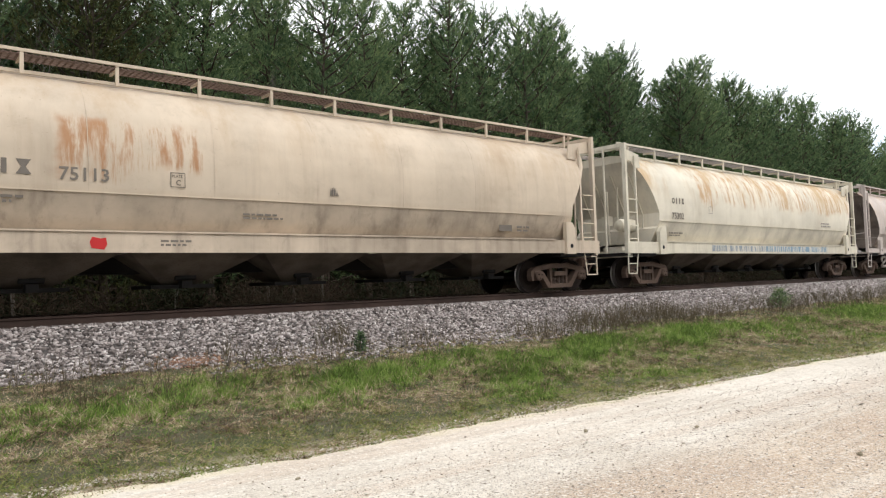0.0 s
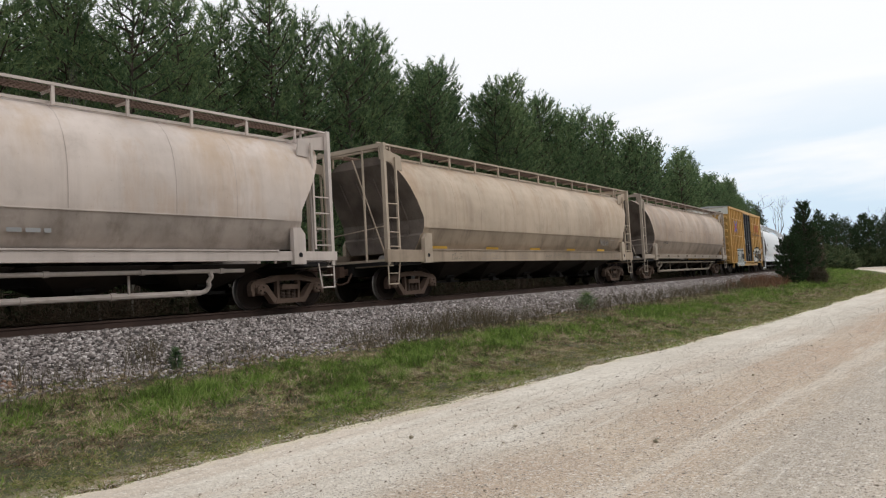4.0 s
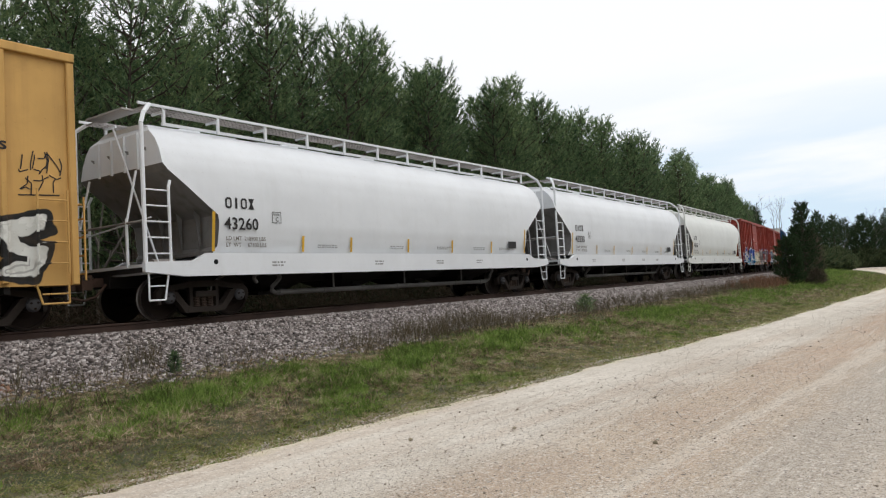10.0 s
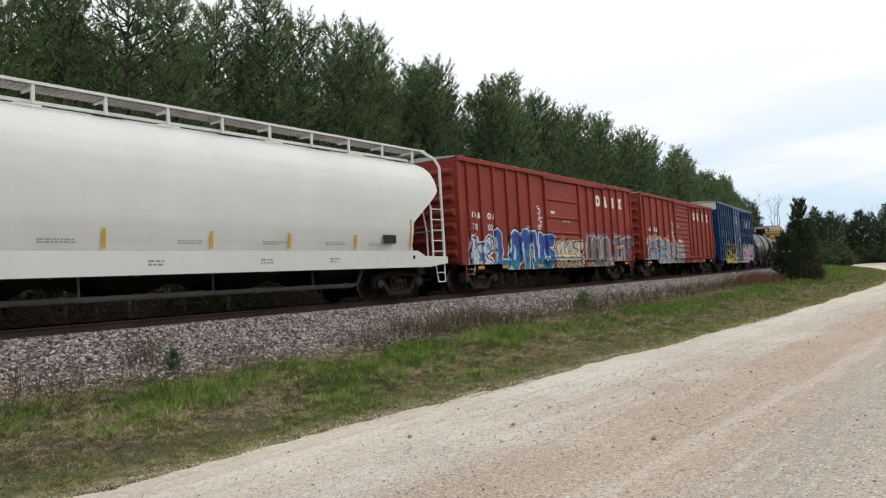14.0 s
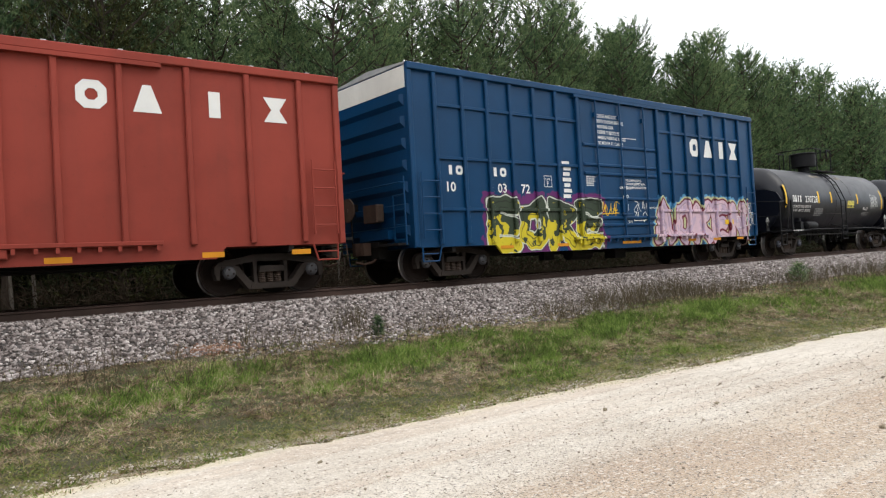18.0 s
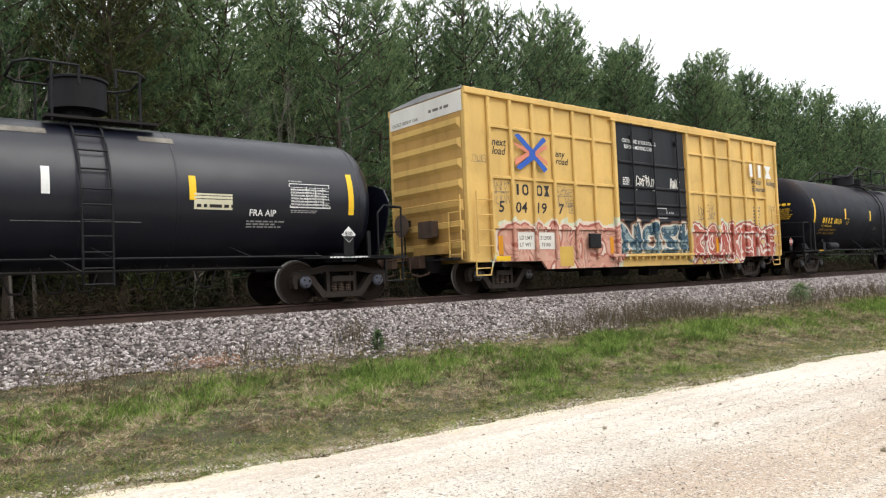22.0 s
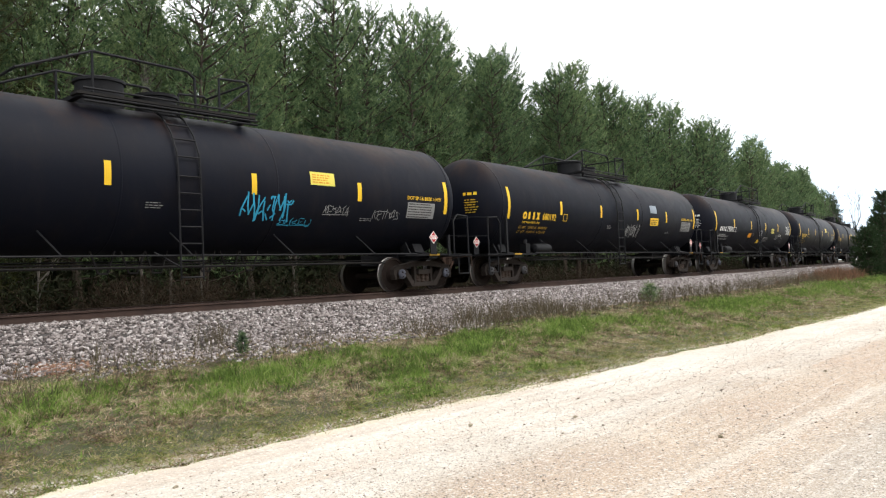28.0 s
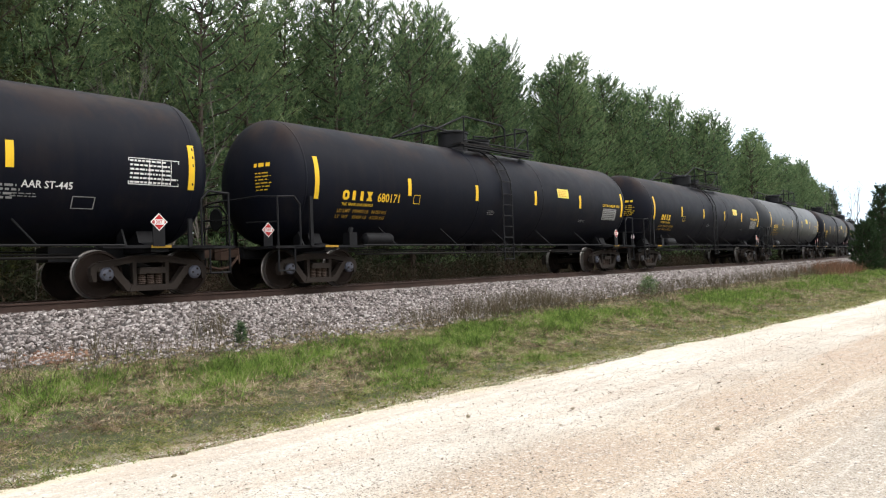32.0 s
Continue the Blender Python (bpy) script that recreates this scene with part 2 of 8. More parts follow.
M["brown_tan"] = paint("brown_stained_hopper_paint", (0.50, 0.405, 0.315), (0.24, 0.175, 0.125), 0.42, 0.22, rust_color=(0.30, 0.18, 0.11), wash=((0.36, 0.24, 0.15), 2.0, 3.4, 0.55))
M["beige"] = paint("beige_grey_hopper_paint", (0.395, 0.31, 0.25), (0.20, 0.145, 0.105), 0.40, 0.3, rust_color=(0.47, 0.31, 0.20), spread=0.12, fade=0.2, wash=((0.62, 0.55, 0.48), 2.4, 3.4, 0.4))
M["chute_brown"] = plain("brown_stained_chute_steel", (0.12, 0.098, 0.078), 0.9, 0, 0.4)
# End sheets darkened: recess shade painted in along with brown soil.
M["end_shade_soil"] = plain("shaded_soiled_end_sheet", (0.17, 0.14, 0.12), 0.85, 0, 0.35)
M["faint_grey"] = plain("faint_weathered_lettering", (0.27, 0.235, 0.21), 0.6, 0, 0.2)
M["chute"] = plain("near_black_chute_steel", (0.028, 0.022, 0.018), 0.85)
for clean, tone in (("tan", (0.55, 0.46, 0.36)), ("cream", (0.64, 0.59, 0.48)), ("mauve", (0.54, 0.47, 0.43)), ("brown_tan", (0.44, 0.36, 0.28)), ("beige", (0.39, 0.325, 0.265))):
    M[clean + "_plain"] = paint(clean + "_frame_paint", tone, (0.22, 0.17, 0.13), 0.35, 0.0, 0.6)
# Darker lower-panel paint: road grime plus the inward slope's shade in the colour.
for darker, tone in (("tan", (0.50, 0.415, 0.325)), ("cream", (0.66, 0.605, 0.50)), ("mauve", (0.41, 0.35, 0.31)), ("brown_tan", (0.36, 0.285, 0.215)), ("beige", (0.34, 0.275, 0.225))):
    M[darker + "_grime"] = paint("grime_and_shade_on_" + darker, tone, (0.13, 0.10, 0.08), 0.25 if darker == "cream" else 0.55, 0.0, 0.75, fade=0.25)
M["white"] = paint("white_hopper_paint", (0.745, 0.765, 0.79), (0.45, 0.43, 0.40), 0.10, 0.0, 0.42, fade=0.04)
# White end sheets with the slope's shade and some soil in the tone.
M["white_shade_soil"] = paint("shaded_soiled_white_end_sheet", (0.24, 0.235, 0.23), (0.08, 0.07, 0.06), 0.6, 0.0, 0.7)
M["ivory"] = paint("pale_grey_hopper_paint", (0.70, 0.71, 0.68), (0.42, 0.40, 0.36), 0.12, 0.0, 0.45, fade=0.04)
M["yellow"] = paint("yellow_boxcar_paint", (0.55, 0.325, 0.105), (0.20, 0.115, 0.045), 0.3, 0.0, 0.5, (
    (-5.35, -2.15, 0.66, 1.78, "8945", 0.15, (0.62, 0.63, 0.61), (0.45, 0.50, 0.51), (0.03, 0.04, 0.045), (0.60, 0.66, 0.66), (0.36, 0.60, 0.66), 3.0),
    (2.2, 7.2, 0.90, 2.05, "021768", 0.13, (0.64, 0.64, 0.60), (0.72, 0.72, 0.68), (0.015, 0.015, 0.015), (0.02, 0.02, 0.02), None, 8.0)))
M["yellow_two"] = paint("faded_yellow_boxcar_paint", (0.64, 0.42, 0.135), (0.26, 0.16, 0.07), 0.32, 0.0, 0.5, (
    (-6.75, -1.9, 0.50, 1.72, "870218", 0.17, (0.55, 0.28, 0.21), (0.60, 0.35, 0.27), (0.36, 0.12, 0.09), (0.66, 0.55, 0.46), (0.55, 0.60, 0.46), 5.0),
    (1.9, 7.3, 0.70, 1.85, "x9021x8", 0.11, (0.38, 0.08, 0.06), (0.46, 0.17, 0.13), (0.68, 0.62, 0.56), (0.34, 0.07, 0.06), (0.50, 0.56, 0.44), 11.0)))
M["door_black"] = paint("black_door_paint", (0.006, 0.0065, 0.009), (0.035, 0.03, 0.028), 0.25, 0.0, 0.5, gloss=0.12)
M["door_tagged"] = paint("black_door_paint_with_graffiti", (0.008, 0.009, 0.012), (0.05, 0.045, 0.04), 0.2, 0.0, 0.5, (
    (-1.9, 2.1, 0.75, 1.85, "7982", 0.15, (0.04, 0.085, 0.12), (0.20, 0.27, 0.28), (0.58, 0.53, 0.44), (0.24, 0.12, 0.08), None, 2.0),))
M["red"] = paint("oxide_red_boxcar_paint", (0.262, 0.047, 0.033), (0.12, 0.045, 0.035), 0.22, 0.0, 0.55, (
    (-7.15, -0.25, 0.55, 1.98, "z12x08", 0.20, (0.25, 0.37, 0.49), (0.045, 0.09, 0.24), (0.10, 0.08, 0.07), (0.66, 0.57, 0.46), (0.60, 0.49, 0.40), 4.0, (0.24, 0.24, 0.25), (0.42, 0.41, 0.40), 0.0, 0.035),), gloss=0.15)
M["red_two"] = paint("oxide_red_boxcar_paint_with_blue_letters", (0.262, 0.047, 0.033), (0.12, 0.045, 0.035), 0.22, 0.0, 0.55, (
    (-7.35, -5.75, 0.55, 1.8, "2", 0.22, (0.60, 0.62, 0.66), (0.10, 0.20, 0.40), (0.03, 0.05, 0.16), (0.68, 0.68, 0.68), None, 3.0),
    (-5.65, -1.2, 0.58, 2.1, "59648", 0.21, (0.045, 0.085, 0.33), (0.04, 0.22, 0.34), (0.68, 0.68, 0.68), (0.03, 0.03, 0.04), None, 6.0, None, None, 0.25),
    (-1.0, 1.5, 0.75, 1.75, "99z", 0.13, (0.66, 0.56, 0.38), (0.34, 0.46, 0.48), (0.06, 0.05, 0.05), (0.66, 0.54, 0.42), (0.34, 0.16, 0.09), 9.0),
    (2.1, 7.2, 0.60, 2.02, "34516", 0.19, (0.17, 0.155, 0.155), (0.22, 0.20, 0.20), (0.62, 0.54, 0.54), (0.36, 0.10, 0.11), (0.09, 0.25, 0.44), 1.5)), gloss=0.15)
M["blue"] = paint("blue_boxcar_paint", (0.0025, 0.042, 0.116), (0.008, 0.028, 0.05), 0.15, 0.0, 0.36, (
    (-5.35, -1.0, 0.58, 1.98, "19x1", 0.21, (0.04, 0.056, 0.036), (0.60, 0.50, 0.03), (0.62, 0.66, 0.58), (0.06, 0.05, 0.06), (0.13, 0.025, 0.13), 7.0, None, None, 0.3, 0.03),
    (1.5, 7.0, 0.58, 2.0, "09217", 0.21, (0.62, 0.45, 0.52), (0.50, 0.38, 0.50), (0.15, 0.012, 0.03), (0.50, 0.52, 0.28), (0.10, 0.30, 0.52), 2.5)))
M["red_patch"] = plain("red_patch_paint", (0.25, 0.045, 0.032), 0.6)
M["band_white"] = paint("white_end_band", (0.70, 0.68, 0.62), (0.35, 0.32, 0.28), 0.2)
M["roof_galv"] = plain("galvanised_roof", (0.42, 0.42, 0.42), 0.5, 0.3)
M["tank"] = paint("black_tank_paint", (0.0050, 0.0061, 0.0112), (0.026, 0.020, 0.018), 0.30, 0.0, 0.5, gloss=0.10, wash=((0.030, 0.017, 0.012), 3.0, 3.9, 0.75))
M["tank_grey"] = paint("grey_black_tank_paint", (0.0032, 0.0042, 0.0105), (0.010, 0.010, 0.012), 0.22, 0.0, 0.36, gloss=0.48)
M["tank_pale"] = paint("pale_topped_tank_paint", (0.022, 0.025, 0.03), (0.02, 0.02, 0.02), 0.4, 0.0, 0.42, gloss=0.35)
M["grating"] = plain("galvanised_grating", (0.30, 0.28, 0.27), 0.6, 0.2)
# White hoppers' air pipe, its under-car shade put into the grey.
M["pipe_shade_grey"] = plain("shade_darkened_grey_pipe", (0.12, 0.115, 0.11), 0.7)
M["stripe_ochre"] = plain("aged_yellow_reflector", (0.60, 0.36, 0.04), 0.45, 0, 0.1)
M["grating_brown"] = plain("rust_brown_grating", (0.15, 0.105, 0.085), 0.8)
M["mark_yellow"] = plain("reflective_yellow", (0.80, 0.50, 0.03), 0.4, 0, 0.08)
M["mark_white"] = plain("white_lettering", (0.74, 0.74, 0.72), 0.5, 0, 0.06)
M["mark_black"] = plain("black_lettering", (0.03, 0.028, 0.028), 0.5, 0, 0.1)
M["mark_grey"] = plain("faded_grey_lettering", (0.16, 0.14, 0.12), 0.6, 0, 0.15)
M["mark_red"] = plain("red_paint_mark", (0.45, 0.03, 0.03), 0.5, 0, 0.1)
M["mark_blue"] = plain("blue_paint_mark", (0.03, 0.10, 0.42), 0.5, 0, 0.1)
M["mark_cyan"] = plain("light_blue_spray", (0.04, 0.33, 0.52), 0.6, 0, 0.15)
M["mark_orange"] = plain("orange_reflector", (0.62, 0.26, 0.02), 0.4, 0, 0.1)
M["data_grey"] = plain("grey_data_stencil", (0.28, 0.28, 0.28), 0.5, 0, 0.1)
M["mark_ochre"] = plain("worn_ochre_stencil", (0.34, 0.20, 0.025), 0.6, 0, 0.2)
M["spray_white"] = plain("thin_white_spray", (0.42, 0.42, 0.42), 0.7, 0, 0.2)
M["worn_label"] = plain("blank_grey_blue_sticker", (0.22, 0.26, 0.30), 0.4, 0, 0.15)
# Yellow end walls toned down for facing away from the light, plus soot.
M["end_shade_soot"] = paint("shaded_sooty_yellow_end_paint", (0.44, 0.265, 0.085), (0.13, 0.08, 0.035), 0.5, 0.0, 0.65)
M["mark_salmon"] = plain("sun_faded_red_paint", (0.62, 0.22, 0.14), 0.6, 0, 0.12)
M["panel_cream"] = plain("bleached_cream_panel", (0.62, 0.58, 0.42), 0.55, 0, 0.12)
M["bare_patch"] = plain("worn_pale_tank_top_paint", (0.16, 0.145, 0.12), 0.7, 0, 0.5, 9)
M["flaked"] = plain("rusty_flaked_lettering", (0.24, 0.15, 0.10), 0.8, 0, 0.35)
m, n, l, math_, mix, noise_, step, b, c = material("worn_blue_stripe", 0.7)
scratch = noise_(c, 1.0, 5, 0.7, 0, (16, 1, 1.2))
l.new(mix(step(scratch, 0.42, 0.58), (0.60, 0.56, 0.48), mix(step(noise_(c, 0.35, 2), 0.45, 0.6), (0.20, 0.24, 0.28), (0.12, 0.24, 0.36))), b.inputs["Base Color"])
M["worn_stripe"] = m
M["panel_yellow"] = plain("lemon_yellow_panel", (0.70, 0.60, 0.11), 0.45, 0, 0.06)
M["panel_ochre"] = plain("ochre_patch_paint", (0.55, 0.36, 0.08), 0.55, 0, 0.1)


# ---- mesh building ----
class Shape:
    """Gathers boxes, bars, tubes and lathed forms into one mesh."""

    def __init__(self):
        self.v, self.f, self.m = [], [], []

    def add(self, verts, faces, m=0):
        k = len(self.v)
        self.v += [tuple(p) for p in verts]
        self.f += [tuple(i + k for i in q) for q in faces]
        self.m += [m] * len(faces)
        return self

    def box(self, x0, x1, y0, y1, z0, z1, m=0):
        return self.add([(x0, y0, z0), (x1, y0, z0), (x1, y1, z0), (x0, y1, z0), (x0, y0, z1), (x1, y0, z1), (x1, y1, z1), (x0, y1, z1)],
                        [(0, 3, 2, 1), (4, 5, 6, 7), (0, 1, 5, 4), (1, 2, 6, 5), (2, 3, 7, 6), (3, 0, 4, 7)], m)

    def chamfered(self, x0, x1, y0, y1, z0, z1, c=0.02, m=0):
        """A box whose edges along y's near and far faces are chamfered."""
        a = [(x0, z0), (x1, z0), (x1, z1), (x0, z1)]
        b = [(x0 + c, z0 + c), (x1 - c, z0 + c), (x1 - c, z1 - c), (x0 + c, z1 - c)]
        v = [(x, y0, z) for x, z in b] + [(x, y0 + c, z) for x, z in a] + [(x, y1 - c, z) for x, z in a] + [(x, y1, z) for x, z in b]
        f = [(0, 1, 2, 3), (15, 14, 13, 12)]
        for r in range(3):
            f += [(4 * r + i, 4 * r + 4 + i, 4 * r + 4 + (i + 1) % 4, 4 * r + (i + 1) % 4) for i in range(4)]
        return self.add(v, f, m)

    def slab(self, poly, y0, y1, m=0, plane="xz"):
        """A polygon in x and z (or y and z, or x and y), drawn out along the third axis."""
        k = len(poly)
        place = {"xz": lambda a, b, d: (a, d, b), "yz": lambda a, b, d: (d, a, b), "xy": lambda a, b, d: (a, b, d)}[plane]
        v = [place(a, b, y0) for a, b in poly] + [place(a, b, y1) for a, b in poly]
        f = [tuple(range(k)), tuple(range(2 * k - 1, k - 1, -1))] + [(i, i + k, (i + 1) % k + k, (i + 1) % k) for i in range(k)]
        return self.add(v, f, m)

    def bar(self, a, b, r, n=8, m=0, r2=None):
        a, b = Vector(a), Vector(b)
        q = (b - a).to_track_quat("Z", "Y")
        r2 = r if r2 is None else r2
        ring = [(math.cos(2 * math.pi * i / n), math.sin(2 * math.pi * i / n)) for i in range(n)]
        v = [a + q @ Vector((c * r, s * r, 0)) for c, s in ring] + [b + q @ Vector((c * r2, s * r2, 0)) for c, s in ring]
        f = [(i, (i + 1) % n, (i + 1) % n + n, i + n) for i in range(n)] + [tuple(range(n - 1, -1, -1)), tuple(range(n, 2 * n))]
        return self.add(v, f, m)

    def pipe(self, pts, r, n=6, m=0):
        for a, b in zip(pts, pts[1:]):
            self.bar(a, b, r, n, m)
        return self

    def lathe(self, rows, n=24, axis="y", centre=(0, 0, 0), m=0, mats=None):
        """rows: (along, radius), turned about an axis through centre."""
        cx, cy, cz = centre
        v = []
        for a, r in rows:
            for i in range(n):
                t = 2 * math.pi * i / n
                c, s = r * math.cos(t), r * math.sin(t)
                v.append({"y": (cx + c, cy + a, cz + s), "x": (cx + a, cy + c, cz + s), "z": (cx + c, cy + s, cz + a)}[axis])
        for j in range(len(rows) - 1):
            self.add(v[j * n:(j + 2) * n], [(i, (i + 1) % n, (i + 1) % n + n, i + n) for i in range(n)], mats[j] if mats else m)
        return self.add(v[:n], [tuple(range(n))], mats[0] if mats else m).add(v[-n:], [tuple(range(n - 1, -1, -1))], mats[-1] if mats else m)

    def mesh(self, name, mats, smooth=False):
        me = bpy.data.meshes.new(name)
        me.from_pydata(self.v, [], self.f)
        for mt in mats:
            me.materials.append(mt)
        if len(mats) > 1:
            me.polygons.foreach_set("material_index", self.m)
        b = bmesh.new()
        b.from_mesh(me)
        bmesh.ops.remove_doubles(b, verts=b.verts, dist=1e-5)
        bmesh.ops.recalc_face_normals(b, faces=b.faces)
        b.to_mesh(me)
        b.free()
        if smooth:
            me.shade_smooth()
            me.set_sharp_from_angle(angle=radians(40))
        return me


def part(name, form, mats, parent, label="", smooth=False, at=None):
    """One mesh object under a thing or a part."""
    mats = mats if isinstance(mats, (list, tuple)) else [mats]
    ob = new(name, form if isinstance(form, bpy.types.Mesh) else form.mesh(name, mats, smooth))
    ob.parent = parent
    if at is not None:
        ob.matrix_basis = at
    return tagged(ob, label) if label else ob


# ---- lettering ----
LETTERS = {}


def lettering(text, slant=0.0):
    """The outline of a line of writing as vertices and faces, one unit high, and its width."""
    if (text, slant) not in LETTERS:
        cu = bpy.data.curves.new("writing", "FONT")
        cu.body, cu.size, cu.shear, cu.resolution_u, cu.offset = text, 1.4, slant, 2, 0.02
        ob = new("writing", cu)
        bpy.context.view_layer.update()
        me = bpy.data.meshes.new_from_object(ob.evaluated_get(bpy.context.evaluated_depsgraph_get()))
        v = np.array([p.co[:2] for p in me.vertices])
        f = [tuple(p.vertices) for p in me.polygons]
        bpy.data.objects.remove(ob)
        bpy.data.curves.remove(cu)
        bpy.data.meshes.remove(me)
        v[:, 0] -= v[:, 0].min()
        LETTERS[text, slant] = v, f, float(v[:, 0].max())
    return LETTERS[text, slant]


for words in ("75113", "75302", "75126", "43260", "43233", "43668", "5", "05", "92", "1", "04", "19", "7", "next", "load", "any", "road", "F", "PLATE", "C",
              "LD LMT", "LT WT", "EXCESS HEIGHT CAR", "78", "57", "10", "03", "72", "CLOSE AND LOCK", "BOTH DOORS BEFORE", "MOVING CAR", "CIERRE Y BLOQUEE",
              "AMBAS PUERTAS ANTES", "DE MOVER EL CARRO", "CLOSE AND LOCK DOORS", "BEFORE MOVING CAR", "ASD", "Railcar Pooling", "Experts", "Pooling", "Railcar",
              "230728", "228192", "680151", "680139", "680314", "680192", "292315", "680171", "AAR ST-445", "FRA AIP", "1307", "THE TANK CAR PEOPLE",
              "DOT SP-16188/SR 11499", "59300", "160700", "212900", "73100", "214400", "71600", "LD LMT 221700 LB 100550 KG", "LT  WT   64300 LB   29150 KG", "SECURITY", "SEAL", "NO LUBE REQUIRED", "1830", "LT  WT    95400 LB   43250 KG", "LD LMT  190400 LB   86350 KG", "UNLATCH", "OPEN CLOSE", "SELF LUBRICATING FITTINGS", "DOORS EQUIPPED WITH", "LD LMT  218900 LBS", "LT  WT     67100 LBS", "LD LMT  219500", "00"):
    lettering(words, 0.25 if words in ("next", "load", "any", "road") else 0.0)


def flat_place(y):
    return lambda x, z: (x, y, z)


def round_place(radius, cz, lift=0.006):
    def place(x, z):
        a = (z - cz) / radius
        return (x, -(radius + lift) * math.cos(a), cz + (radius + lift) * math.sin(a))
    return place


def write(text, x, z, height, mat, parent, place, slant=0.0, name="lettering", wide=1.0):
    v, f, w = lettering(text, slant)
    s = Shape().add([place(x + a * height * wide, z + b * height) for a, b in v], f)
    ob = part(name, s, mat, parent)
    return ob


def marks(x0, x1, z0, z1, shapes, mat, parent, place, name="mark", weight=0.24):
    """A company's mark as plain solid shapes: o ring, v wedge, i upright bar, x two wedges tip to tip."""
    s = Shape()
    w = (x1 - x0) / len(shapes)
    for i, kind in enumerate(shapes):
        a, b = x0 + i * w, x0 + i * w + w * 0.8
        t = min((b - a) * weight, (z1 - z0) * 0.3, (b - a) * 0.4)
        k, c, h = (b - a) * 0.25, (a + b) / 2, (z0 + z1) / 2
        if kind == "o":
            ring = lambda d: [(a + k + 0.55 * d, z0 + d), (b - k - 0.55 * d, z0 + d), (b - d, z0 + k + 0.55 * d), (b - d, z1 - k - 0.55 * d), (b - k - 0.55 * d, z1 - d), (a + k + 0.55 * d, z1 - d), (a + d, z1 - k - 0.55 * d), (a + d, z0 + k + 0.55 * d)]
            s.add([place(*q) for q in ring(0)] + [place(*q) for q in ring(t)], [(j, (j + 1) % 8, (j + 1) % 8 + 8, j + 8) for j in range(8)])
        elif kind == "v":
            s.add([place(*q) for q in ((a, z0), (b, z0), (c + 0.5 * t, z1), (c - 0.5 * t, z1))], [(0, 1, 2, 3)])
        elif kind == "i":
            s.add([place(*q) for q in ((c - 0.75 * t, z0), (c + 0.75 * t, z0), (c + 0.75 * t, z1), (c - 0.75 * t, z1))], [(0, 1, 2, 3)])
        else:
            s.add([place(*q) for q in ((a, z0), (b, z0), (c + 0.6 * t, h), (b, z1), (a, z1), (c - 0.6 * t, h))], [(0, 1, 2, 5), (5, 2, 3, 4)])
    return part(name, s, mat, parent)


def patch(x0, x1, z0, z1, mat, parent, place, name="sticker", label="", cuts=4):
    s = Shape()
    for j in range(cuts):
        a, b = z0 + (z1 - z0) * j / cuts, z0 + (z1 - z0) * (j + 1) / cuts
        s.add([place(x0, a), place(x1, a), place(x1, b), place(x0, b)], [(0, 1, 2, 3)])
    return part(name, s, mat, parent, label)


def bars(x0, x1, z0, z1, rows, mat, parent, place, name="small_print", seed=1, fill=0.55):
    """Lines of writing too small to read, as broken bars."""
    rnd = random.Random(seed)
    s = Shape()
    h = (z1 - z0) / rows
    for j in range(rows):
        z, x, last = z0 + j * h, x0, x0 + (x1 - x0) * rnd.uniform(0.7, 1)
        while x < last:
            w = min(rnd.uniform(0.6, 2.4) * h, last - x)
            s.add([place(x, z), place(x + w, z), place(x + w, z + h * fill), place(x, z + h * fill)], [(0, 1, 2, 3)])
            x += w + 0.45 * h
    return part(name, s, mat, parent)


def outline(x0, x1, z0, z1, t, mat, parent, place, name="stencil_box"):
    s = Shape()
    for p, q, r, u in ((x0, x1, z0, z0 + t), (x0, x1, z1 - t, z1), (x0, x0 + t, z0 + t, z1 - t), (x1 - t, x1, z0 + t, z1 - t)):
        s.add([place(p, r), place(q, r), place(q, u), place(p, u)], [(0, 1, 2, 3)])
    return part(name, s, mat, parent)


def scrawl(x0, x1, z0, z1, mat, parent, place, seed, strokes=7, t=0.03, name="spray_tag", rows=1):
    """A hand-sprayed tag: quick slanted strokes and loops in one or more rows that say nothing."""
    rnd = random.Random(seed)
    s = Shape()

    def dash(p, q):
        d = Vector((q[0] - p[0], q[1] - p[1]))
        if d.length < 1e-4:
            return
        d = d.normalized() * t * 0.35
        s.add([place(p[0] - d.y, p[1] + d.x), place(p[0] + d.y, p[1] - d.x), place(q[0] + d.y, q[1] - d.x), place(q[0] - d.y, q[1] + d.x)], [(0, 1, 2, 3)])

    each = max(1, strokes // rows)
    tall = (z1 - z0) / rows
    for k in range(rows):
        low = z1 - (k + 1) * tall
        for i in range(each):
            w = (x1 - x0) / each
            cx, lift = x0 + w * i, rnd.uniform(-0.06, 0.06) * tall
            lean = 0.18 * w
            for a, b, p, q in STROKES[rnd.choice("0123456789xz")]:
                a, b, p, q = (v + rnd.uniform(-0.2, 0.2) for v in (a, b, p, q))
                mid = ((a + p) / 2 + rnd.uniform(-0.3, 0.3), (b + q) / 2 + rnd.uniform(-0.2, 0.2))
                spot = lambda u, v: (cx + w * (0.08 + 0.86 * u) + lean * v, low + lift + tall * (0.1 + 0.8 * v))
                dash(spot(a, b), spot(*mid))
                dash(spot(*mid), spot(p, q))
        if rnd.random() < 0.6:
            dash((x0, low + 0.04 * tall), (x1, low + 0.12 * tall))
    return part(name, s, mat, parent)


# ---- running gear ----
WHEEL_R, AXLE = 0.457, 0.89
WHEELSETS = []


